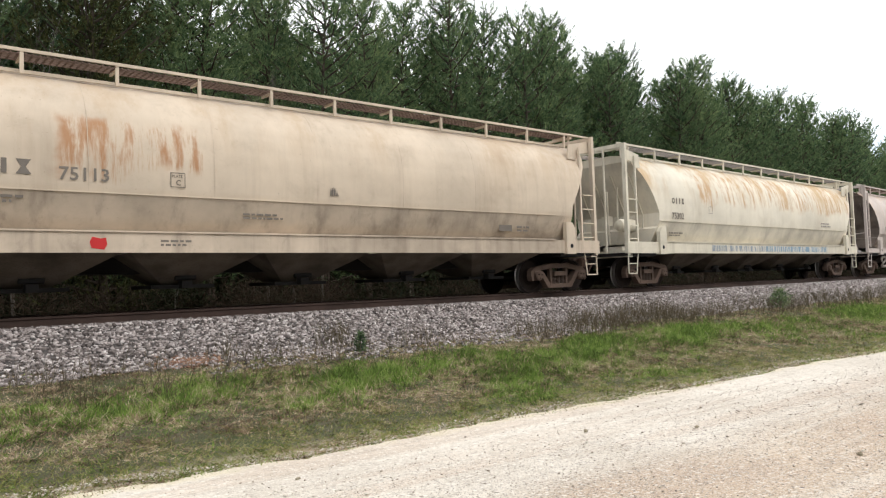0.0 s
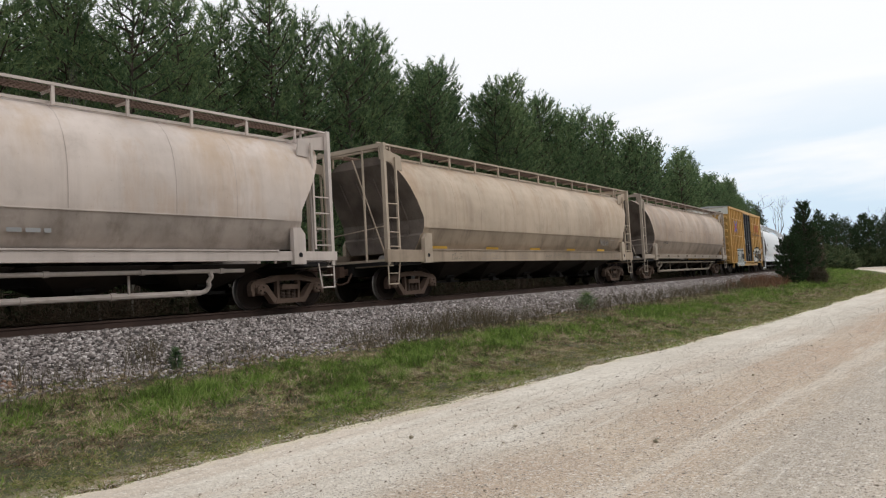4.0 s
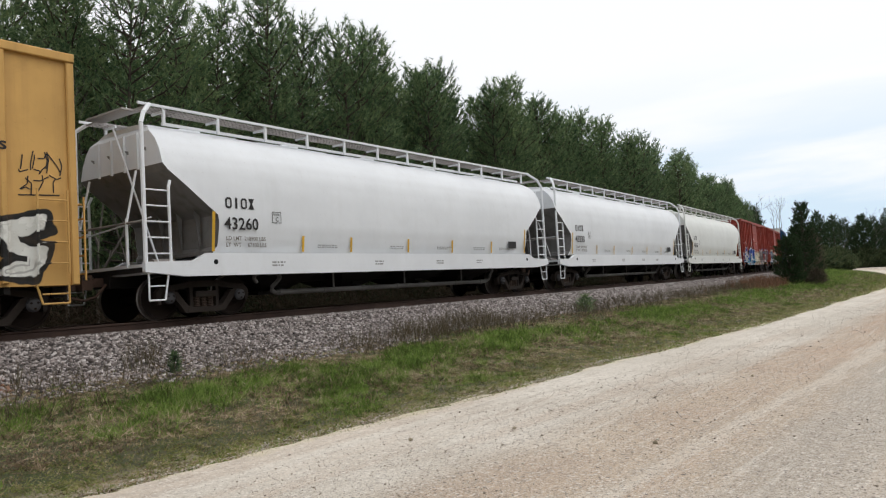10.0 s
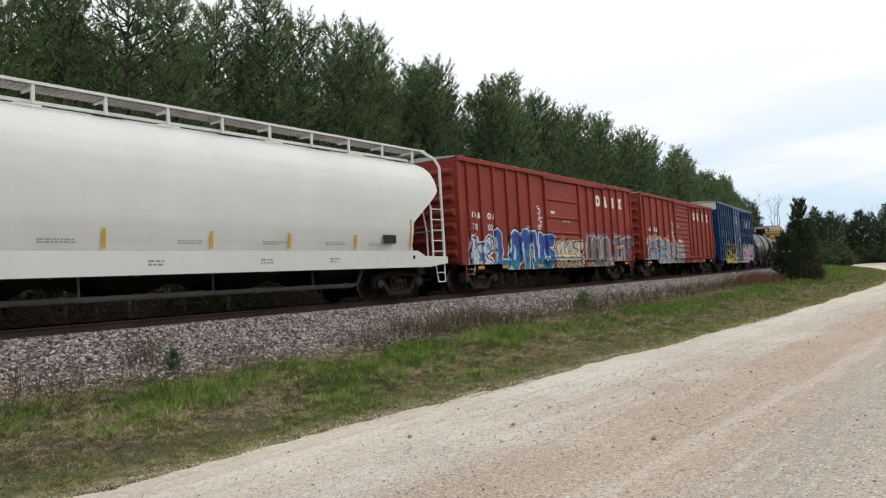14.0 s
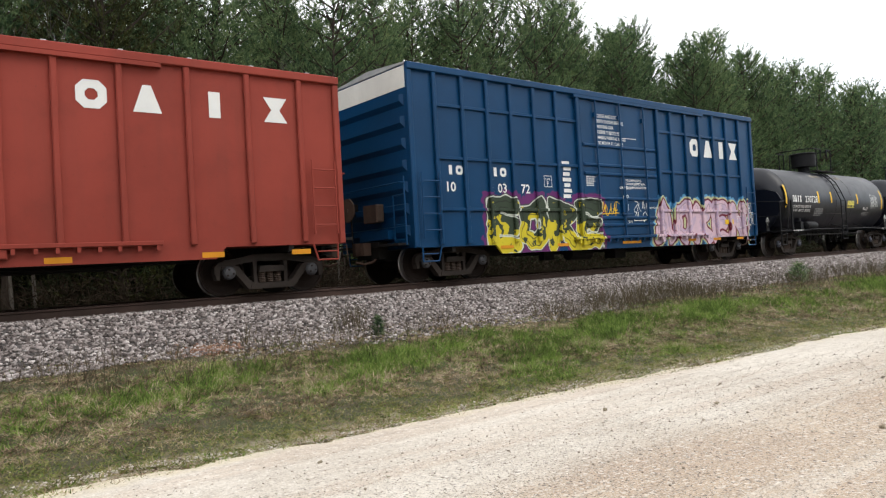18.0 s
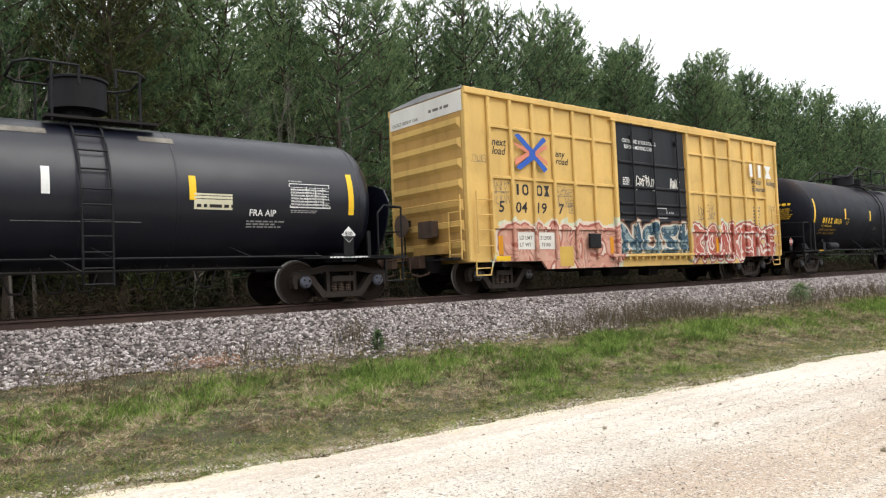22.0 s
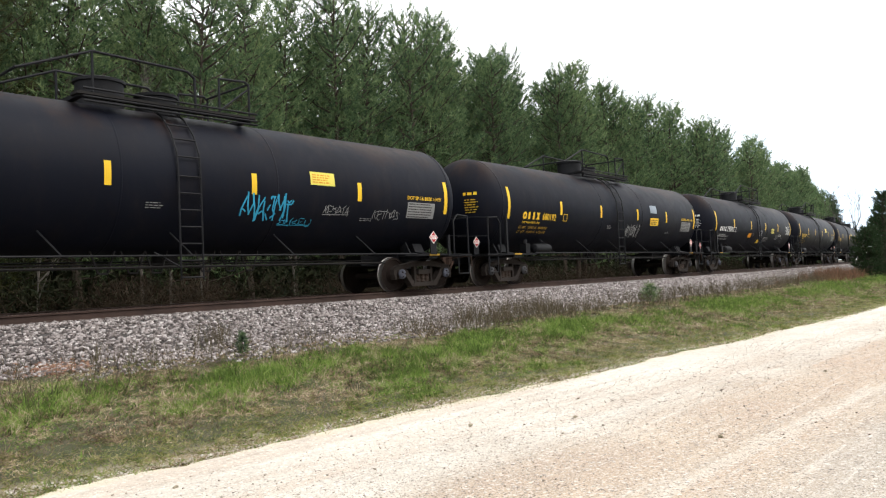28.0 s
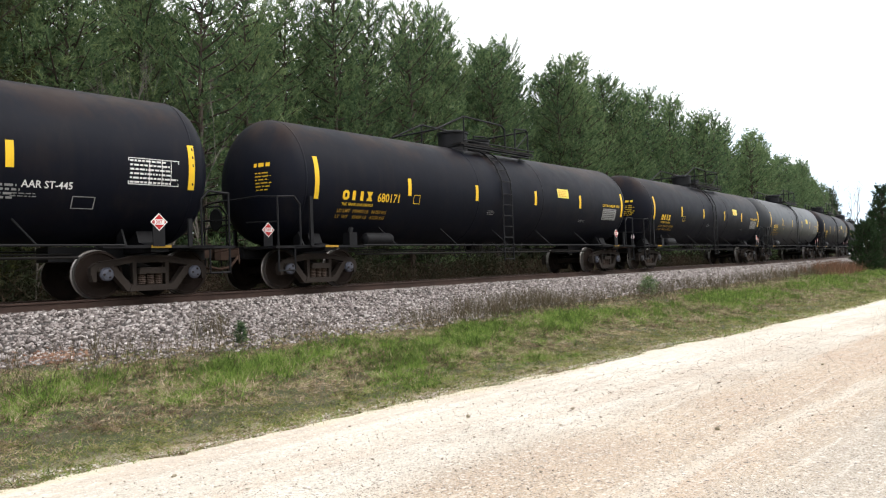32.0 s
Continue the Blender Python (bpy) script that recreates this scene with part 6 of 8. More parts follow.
            rack = Shape().bar((x, 0.95, 1.05), (x, 0.95, 4.2), 0.025, 6).bar((x, 1.4, 1.05), (x, 1.4, 4.2), 0.025, 6)
            for i in range(9):
                rack.bar((x, 0.95, 1.3 + 0.34 * i), (x, 1.4, 1.3 + 0.34 * i), 0.016, 6)
            part("end_ladder", rack, P, car)
            for y in (-0.75, -0.25, 0.25, 0.75):
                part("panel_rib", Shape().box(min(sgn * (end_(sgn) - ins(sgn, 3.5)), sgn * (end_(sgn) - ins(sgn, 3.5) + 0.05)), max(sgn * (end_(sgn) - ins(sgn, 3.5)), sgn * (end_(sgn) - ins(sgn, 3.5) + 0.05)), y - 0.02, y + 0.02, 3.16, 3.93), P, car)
            part("end_platform", Shape().box(min(x, x - sgn * 0.6), max(x, x - sgn * 0.6), -1.5, 1.5, 1.0, 1.06).bar((x, -1.5, 2.0), (x, 1.5, 2.0), 0.025, 8), G, car)
            part("end_walk", Shape().box(min(x - sgn * 0.1, x - sgn * 0.5), max(x - sgn * 0.1, x - sgn * 0.5), -0.7, 0.7, 4.40, 4.44), G, car)
        part("end_sill", Shape().box(min(x, x - sgn * 0.25), max(x, x - sgn * 0.25), -1.5, 1.5, 0.95, 1.15), P, car)
    # brake gear on the end platform
    bx = -half + 0.95
    if paint_key in ("cream", "tan"):
        part("air_reservoir", Shape().lathe([(-0.48, 0.05), (-0.42, 0.17), (-0.3, 0.21), (0.3, 0.21), (0.42, 0.17), (0.48, 0.05)], 16, "x", (bx, -0.9, 1.95)), P, car, "", True)
        part("brake_rigging", Shape().bar((bx, -0.6, 3.2), (bx + 0.1, -0.5, 2.2), 0.03).bar((bx, -0.2, 3.1), (bx - 0.1, -0.3, 1.4), 0.03).box(bx - 0.12, bx + 0.12, -0.3, -0.05, 2.0, 2.3).box(bx - 0.3, bx + 0.3, -0.9, -0.2, 1.1, 1.3), P, car)
    else:
        part("brake_rod", Shape().bar((bx - 0.7, -0.2, 4.1), (bx - 0.2, -0.9, 1.2), 0.022).bar((bx - 0.6, -1.3, 2.1), (bx - 0.6, 1.2, 1.9), 0.018), P, car)
        part("brake_cylinder", Shape().bar((bx - 0.3, -0.8, 1.15), (bx + 0.2, -0.8, 1.15), 0.14, 12), M["grating"], car)
    part("brake_wheel", Shape().lathe([(0, 0.27), (0.02, 0.30), (0.04, 0.27)], 16, "x", (back - 0.1, 0.55, 2.1)).bar((back - 0.08, 0.3, 2.1), (back - 0.08, 0.8, 2.1), 0.02).bar((back - 0.08, 0.55, 1.85), (back - 0.08, 0.55, 2.35), 0.02), P, car)
    for x in (-half + 1.75, back - 1.75 + near_end):
        truck(car, x, gear)
    couplers(car, half)
    return car


side = flat_place(-1.622)
h = hopper(7.5, 9.17, "tan", "tan covered hopper car with rust stains and a red paint patch", number="75113")
marks(-6.3, -5.2, 2.32, 2.56, "oiix", M["mark_grey"], h, side)
write("75113", -4.85, 2.27, 0.22, M["mark_grey"], h, side, 0, "car_number", 1.05)
bars(-6.3, -5.3, 1.86, 2.02, 2, M["mark_grey"], h, flat_place(-1.56), seed=3)
outline(-3.03, -2.76, 2.24, 2.51, 0.014, M["mark_grey"], h, side)
write("C", -2.93, 2.28, 0.10, M["mark_grey"], h, side)
write("PLATE", -3.0, 2.42, 0.05, M["mark_grey"], h, side)
for i in range(5):
    part("emblem", Shape().slab([(0.28 + 0.045 * i, 2.25), (0.31 + 0.045 * i, 2.25), (0.33 + 0.03 * i, 2.32 + 0.08 * (1 - abs(i - 2) / 2.5)), (0.30 + 0.035 * i, 2.40 + 0.05 * (1 - abs(i - 2) / 2))], -1.624, -1.62), M["mark_grey"], h)
part("red_patch", Shape().slab([(-4.35, 1.14), (-4.15, 1.11), (-4.1, 1.2), (-4.12, 1.32), (-4.2, 1.30), (-4.34, 1.33), (-4.38, 1.24)], -1.566, -1.561), M["mark_red"], h, "red paint patch")
bars(-3.2, -2.6, 1.18, 1.32, 2, M["mark_grey"], h, flat_place(-1.564), seed=4)
bars(5.9, 6.4, 1.62, 1.8, 2, M["mark_grey"], h, flat_place(-1.5), seed=5)
patch(5.3, 5.75, 1.62, 1.8, M["mark_grey"], h, flat_place(-1.47), "stencil_panel")
bars(-1.6, -0.7, 1.72, 1.86, 2, M["mark_grey"], h, flat_place(-1.50), seed=6)

h = hopper(27.15, 9.17, "cream", "cream covered hopper car with orange rust streaks", number="75302", hatch_key="grating")
marks(-6.72, -5.95, 2.66, 2.84, "oiix", M["mark_grey"], h, side)
write("75302", -6.75, 2.17, 0.2, M["mark_grey"], h, side, 0, "car_number", 1.05)
outline(-4.4, -4.15, 2.42, 2.66, 0.014, M["mark_grey"], h, side)
bars(-6.75, -5.9, 1.62, 1.78, 2, M["mark_grey"], h, flat_place(-1.48), seed=8)
bars(5.0, 6.2, 2.2, 2.42, 2, M["faint_grey"], h, side, seed=9)
for i in range(9):
    patch(-4.2 + 1.1 * i, -3.12 + 1.1 * i, 1.13, 1.34, M["worn_stripe"], h, flat_place(-1.564), "worn_stripe", "worn blue and grey painted stripe")

h = hopper(46.7, 8.95, "mauve", "weathered grey-brown covered hopper car", number="75126", low_pipe=True)
marks(-6.35, -5.1, 2.20, 2.44, "oiix", M["faint_grey"], h, side)
write("75126", -4.78, 2.18, 0.25, M["faint_grey"], h, side, 0, "car_number", 1.15)
bars(1.2, 2.1, 1.66, 1.8, 1, M["data_grey"], h, flat_place(-1.48), seed=12)

h = hopper(66.85, 9.3, "brown_tan", "tan covered hopper car with dark brown stains")
scrawl(5.45, 6.35, 1.72, 2.0, M["mark_grey"], h, flat_place(-1.56), 41, 8, 0.045)
scrawl(5.5, 6.3, 1.70, 1.92, M["faint_grey"], h, flat_place(-1.558), 42, 6, 0.05)
for i in range(5):
    patch(-7 + 3.1 * i, -6.2 + 3.1 * i, 1.46, 1.54, M["mark_ochre"] if i != 4 else M["stripe_ochre"], h, flat_place(-1.42), "reflector_stripe")
for k, (x0, x1) in enumerate(((-6.2, -5.6), (-4.4, -3.2), (-2.0, -1.3), (0.1, 1.5), (2.3, 3.1), (4.2, 5.3), (5.9, 6.5), (7.0, 7.5))):
    scrawl(x0, x1, 1.12, 1.34, M["faint_grey"] if k % 3 else M["mark_grey"], h, flat_place(-1.566), 4 + k, 3 + k % 3, 0.016)
scrawl(6.75, 7.3, 1.62, 1.86, M["mark_grey"], h, flat_place(-1.53), 15, 4, 0.018)
bars(6.45, 7.2, 1.92, 2.06, 2, M["faint_grey"], h, flat_place(-1.60), "small_print", 16, 0.4)

h = hopper(86.7, 8.9, "beige", "beige-grey dusty covered hopper car", low_pipe=True, tail=0.8)
for k, (x0, x1) in enumerate(((-2.6, -1.7), (0.1, 0.55), (1.9, 2.6), (3.3, 3.8), (4.7, 5.3))):
    bars(x0, x1, 2.62 + 0.03 * (k % 3), 2.72 + 0.02 * (k % 2), 3, M["flaked"], h, side, "flaked_lettering", 140 + k, 0.3)
write("LD LMT  219500", -5.6, 1.93, 0.10, M["mark_black"], h, flat_place(-1.575), 0, "stencil", 0.95)
for i in range(8):
    x = -6.6 + 1.85 * i
    part("sill_bracket", Shape().box(x - 0.05, x + 0.05, -1.60, -1.558, 1.19, 1.30).bar((x, -1.61, 1.2), (x, -1.61, 1.32), 0.02, 6), M["beige_plain"], h)
part("sill_rod", Shape().bar((-6.7, -1.585, 1.235), (6.45, -1.585, 1.235), 0.012, 6), M["beige_plain"], h)
scrawl(-6.2, -5.8, 1.62, 1.85, M["mark_grey"], h, flat_place(-1.52), 8, 3, 0.02)

WHITE_SIDE = flat_place(-1.622)
for where, half, key, number, lead in ((123.5, 8.4, "white", "43260", -0.2), (141.3, 8.45, "white", "43233", 0.35), (159.15, 8.45, "ivory", "43668", 0.25)):
    h = hopper(where, half, key, "clean white covered hopper car with yellow stripes" if key == "white" else "pale grey-white covered hopper car with yellow stripes", False, number, "dark", low_pipe=True, hatch_key="grating", lead=lead)
    o = -max(lead, 0.0)
    o -= 0.12 if key == "ivory" else 0.0
    marks(o - 6.45, o - 5.62, 2.34, 2.58, "oiox", M["mark_black"], h, WHITE_SIDE)
    write(number, o - 6.5, 1.88, 0.27, M["mark_black"], h, WHITE_SIDE, 0, "car_number", 1.0)
    write("LD LMT  218900 LBS", o - 6.45, 1.64, 0.09, M["mark_grey"], h, flat_place(-1.605))
    write("LT  WT     67100 LBS", o - 6.45, 1.5, 0.09, M["mark_grey"], h, flat_place(-1.59))
    outline(o - 5.15, o - 4.88, 2.06, 2.32, 0.012, M["mark_black"], h, WHITE_SIDE)
    write("C", o - 5.05, 2.1, 0.10, M["mark_black"], h, WHITE_SIDE)
    write("PLATE", o - 5.12, 2.23, 0.05, M["mark_black"], h, WHITE_SIDE)
    for i, x in enumerate((o - 6.8, o - 4.2, -2.5, -0.1, 2.1, 4.4, half - 1.75)):
        patch(x, x + 0.075, 1.40, 2.25 if i in (0, 6) else 1.78, M["stripe_ochre"], h, lambda a, b: (a, -1.626 if b > 2.2 else -1.626 + (2.2 - b) * 0.10, b), "reflector_stripe", "yellow reflective stripe")
    for k, x in enumerate((-3.7, -0.9, 1.3, 3.3, 4.9)):
        bars(x, x + 0.8, 1.50, 1.60, 2, M["data_grey"], h, flat_place(-1.59), seed=30 + k)
    for k, x in enumerate((-5.2, -1.6, 1.2, 3.4)):
        bars(x, x + 0.4, 1.06, 1.2, 2, M["data_grey"], h, flat_place(-1.613), seed=40 + k)
    patch(5.5, 6.05, 1.56, 1.80, M["mark_black"], h, flat_place(-1.60), "data_plate", "dark information plate")


# ---- boxcars ----
def boxcar(where, half, top, base, paint_key, door_key, posts, rails, door, label, gear, band="", ribs=6, door_rows=(), door_cols=(), deep=True, longer=0.0):
    front = half + longer
    car = car_base("boxcar", label, "boxcar", where)
    P, Q = M[paint_key], M[door_key]
    w, o = 1.49, 1.575
    body = Shape()
    step_x = half - 2.75
    for q in (-1, 1):
        y0, y1 = sorted((q * (w - 0.06), q * w))
        low = base - 0.22
        poly = [(-front, base), (-front + 2.55, base), (-step_x, low if deep else base), (step_x, low if deep else base), (half - 2.55, base), (half, base), (half, top - 0.1), (-front, top - 0.1)]
        body.slab(poly, y0, y1)
    body.box(-front, half, -w + 0.06, w - 0.06, base, base + 0.1)
    part("wall_panelling", body, P, car)
    roof = Shape().slab([(-1.56, top - 0.06), (-1.5, top - 0.02), (0, top + 0.09), (1.5, top - 0.02), (1.56, top - 0.06)], -front, half, 0, "yz")
    for i in range(13):
        x = -front + 0.4 + (2 * half - 0.8) * i / 12
        roof.slab([(-1.5, top - 0.03), (-1.5, top + 0.01), (0, top + 0.12), (1.5, top + 0.01), (1.5, top - 0.03)], x - 0.04, x + 0.04, 0, "yz")
    part("roof", roof, M["roof_galv"], car, "ribbed metal roof")
    for q in (-1, 1):
        y0, y1 = sorted((q * w, q * o))
        part("side_plate", Shape().chamfered(-front, half, min(q * (w - 0.02), q * (o + 0.01)), max(q * (w - 0.02), q * (o + 0.01)), top - 0.19, top - 0.03, 0.015), P, car)
        for x in posts:
            part("post", Shape().chamfered(x - 0.055, x + 0.055, y0, y1, base + 0.05, top - 0.19, 0.02), P, car)
        for z in rails:
            for a, b in ((posts[0], door[0] - 0.15), (door[1] + 0.15, posts[-1])):
                part("side_rail", Shape().chamfered(a, b, min(q * w, q * (o - 0.03)), max(q * w, q * (o - 0.03)), z - 0.04, z + 0.04, 0.012), P, car)
        for x in (-front, half - 0.14):
            part("corner_post", Shape().chamfered(x, x + 0.14, min(q * (w - 0.06), q * (o - 0.02)), max(q * (w - 0.06), q * (o - 0.02)), base, top - 0.19, 0.02), P, car)
        for x in (door[0] - 0.2, door[1] + 0.06):
            part("door_post", Shape().chamfered(x, x + 0.14, min(q * w, q * (o + 0.02)), max(q * w, q * (o + 0.02)), base - (0.1 if deep else 0), top - 0.19, 0.02), P, car)
        part("door_track", Shape().chamfered(door[0] - 0.5, door[1] + 2.6, min(q * w, q * (o + 0.05)), max(q * w, q * (o + 0.05)), base + 0.06, base + 0.14, 0.012), P, car)
        part("door_header", Shape().box(door[0] - 0.3, door[1] + 2.7, min(q * w, q * (o + 0.04)), max(q * w, q * (o + 0.04)), top - 0.27, top - 0.195), P, car)
        for x in np.arange(door[0] - 0.35, door[1] + 2.6, 0.32):
            part("track_bracket", Shape().box(x - 0.03, x + 0.03, min(q * (o - 0.02), q * (o + 0.045)), max(q * (o - 0.02), q * (o + 0.045)), base - 0.03, base + 0.06), P, car)
        dy0, dy1 = sorted((q * w, q * (w + 0.035)))
        leaf = part("door", Shape().chamfered(door[0], door[1], dy0, dy1, base + 0.15, top - 0.28, 0.02), Q, car, "sliding plug door")
        for z in door_rows:
            part("door_rib", Shape().chamfered(door[0] + 0.04, door[1] - 0.04, min(q * w, q * (w + 0.085)), max(q * w, q * (w + 0.085)), z - 0.05, z + 0.05, 0.03), Q, leaf)
        for x in door_cols:
            part("door_rod", Shape().bar((x, q * (w + 0.1), base + 0.1), (x, q * (w + 0.1), top - 0.26), 0.028, 8).box(x - 0.06, x + 0.06, min(q * w, q * (w + 0.11)), max(q * w, q * (w + 0.11)), base + 0.6, base + 0.7).box(x - 0.06, x + 0.06, min(q * w, q * (w + 0.11)), max(q * w, q * (w + 0.11)), top - 0.75, top - 0.62), Q, leaf)
        if door_cols:
            x = (door[0] + door[1]) / 2
            part("door_latch", Shape().box(x - 0.14, x + 0.1, min(q * w, q * (w + 0.12)), max(q * w, q * (w + 0.12)), base + 0.8, base + 1.2).bar((x, q * (w + 0.13), base + 0.7), (x, q * (w + 0.13), base + 1.5), 0.02).bar((x - 0.2, q * (w + 0.13), base + 0.75), (x + 0.25, q * (w + 0.13), base + 0.75), 0.02), Q, leaf)
        for sgn in (-1, 1):
            a, b = sorted((sgn * ((front if sgn < 0 else half) - 0.22), sgn * ((front if sgn < 0 else half) - 0.74)))
            ladder(car, P, a, b, q * (o + 0.045), base + 0.2, base + (1.7 if not deep else 1.7), 4)
            stirrup(car, P, sgn * ((front if sgn < 0 else half) - 0.2), sgn * ((front if sgn < 0 else half) - 0.66), q * (o - 0.03), base - 0.32, base + 0.02)
    for sgn in (-1, 1):
        edge = front if sgn < 0 else half
        out = lambda a, b, *rest: (min(sgn * (edge + a), sgn * (edge + b)), max(sgn * (edge + a), sgn * (edge + b))) + rest
        # Yellow end walls: shade painted in with the soot, darker than their ribs.
        soiled = M["end_shade_soot"] if paint_key.startswith("yellow") else P
        end = part("end_wall", Shape().box(*out(-0.06, 0, -w + 0.06, w - 0.06, base, top - 0.08)), soiled, car)
        span = (top - (0.62 if band else 0.3)) - base - 0.15
        for i in range(ribs):
            z, hgt = base + 0.15 + span * (i + 0.5) / ribs, span / ribs
            x0, x1 = sgn * (edge - 0.005), sgn * (edge + 0.085)
            # a blunt rib on the tall cars, a rounded corrugation on the low ones
            foot_, face0, face1 = (0.30, -0.06, 0.22) if band else (0.32, -0.06, 0.10)
            head_ = 0.26 if band else 0.32
            r = Shape()
            r.add([(x0, -w + 0.1, z - hgt * foot_), (x0, w - 0.1, z - hgt * foot_), (x1, w - 0.16, z + hgt * face0), (x1, -w + 0.16, z + hgt * face0), (x0, -w + 0.1, z + hgt * head_), (x0, w - 0.1, z + hgt * head_), (x1, w - 0.16, z + hgt * face1), (x1, -w + 0.16, z + hgt * face1)],
                  [(0, 1, 2, 3), (3, 2, 6, 7), (7, 6, 5, 4), (0, 3, 7, 4), (1, 5, 6, 2), (0, 4, 5, 1)])
            part("end_rib", r, P, end)
        if band:
            part("end_band", Shape().box(*out(0, 0.012, -w + 0.02, w - 0.02, top - 0.60, top - 0.10)), M[band], end, "white painted band")
            # ladder and gear box beside the coupler
            lad = part("end_ladder", Shape().bar((sgn * (edge + 0.16), -1.44, base + 0.08), (sgn * (edge + 0.16), -1.44, base + 1.62), 0.02, 6).bar((sgn * (edge + 0.16), -1.0, base + 0.08), (sgn * (edge + 0.16), -1.0, base + 1.22), 0.02, 6), P, car)
            for k in range(4):
                part("rung", Shape().bar((sgn * (edge + 0.16), -1.44, base + 0.2 + 0.34 * k), (sgn * (edge + 0.16), -1.0, base + 0.2 + 0.34 * k), 0.018, 6), P, lad)
            part("step_box", Shape().box(*out(0.02, 0.24, -0.85, 0.35, base + 0.24, base + 0.44)), soiled, car)
            part("brake_housing", Shape().chamfered(*out(0.08, 0.30, -0.52, 0.08, base + 0.66, base + 1.08, 0.03)), M["truck_rusty"], car, "rust-brown hand brake housing")
        part("end_grab_bar", Shape().pipe([(sgn * (edge + a), y, base + z) for a, y, z in ((0.06, -1.3, 1.5), (0.18, -1.3, 1.5), (0.18, 1.3, 1.5), (0.06, 1.3, 1.5))], 0.02, 6), P, car)
        part("crossover_platform", Shape().box(*out(0, 0.3, -1.3, 1.3, base + 0.08, base + 0.13)).box(*out(0, 0.26, -0.45, 0.45, base - 0.2, base + 0.2)), M["steel_dark"], car)
    f = Shape().box(-front, half, -0.34, 0.34, base - 0.25, base)
    for x in np.linspace(-front + 1.2, half - 1.2, 9):
        f.box(x - 0.05, x + 0.05, -1.45, 1.45, base - 0.12, base)
    part("underframe", f, M["steel_dark"], car)
    part("brake_gear", Shape().bar((-1.6, -0.7, base - 0.3), (-0.7, -0.7, base - 0.3), 0.19, 12).box(0.3, 0.8, -0.9, -0.5, base - 0.5, base - 0.1).bar((-3.6, -0.5, base - 0.28), (3.6, -0.5, base - 0.28), 0.025).bar((0.8, -0.6, base - 0.32), (3.2, -0.45, base - 0.32), 0.02).box(-2.7, -2.3, -0.8, -0.6, base - 0.45, base - 0.1), M["steel_dark"], car)
    hub = (-front - 0.24, 0.82, base + 1.05)
    rim = Shape().lathe([(-0.016, 0.265), (-0.016, 0.295), (0.016, 0.295), (0.016, 0.265), (-0.016, 0.265)], 20, "x", hub).bar((-front, hub[1], hub[2]), (hub[0] - 0.03, hub[1], hub[2]), 0.045, 8)
    for k in range(5):
        rim.bar(hub, (hub[0], hub[1] + 0.28 * math.cos(1.257 * k), hub[2] + 0.28 * math.sin(1.257 * k)), 0.013, 5)
    wheel_ = part("brake_wheel", rim, M["truck_rusty"], car, "rusty spoked hand brake wheel")
    part("brake_stem", Shape().bar((-front - 0.15, 0.82, base + 0.1), (-front - 0.15, 0.82, base + 1.1), 0.022, 6).box(-front - 0.2, -front, 0.72, 0.92, base + 0.9, base + 1.2), M["steel_dark"], wheel_)
    for x in (-6.18, 6.18):
        truck(car, x * half / 7.7, gear)
    couplers(car, half)
    return car


YELLOW_POSTS = (-6.92, -6.23, -5.54, -4.87, -4.19, -3.5, -2.78, 2.9, 3.8, 4.68, 5.62, 6.5)
PANEL = flat_place(-1.495)


def draped(posts, deep=0.0):
    """A place for paint that runs over the panels and over their posts."""
    return lambda x, z: (x, -1.582 if any(abs(x - p) < 0.11 for p in posts) else -1.499 - deep, z)


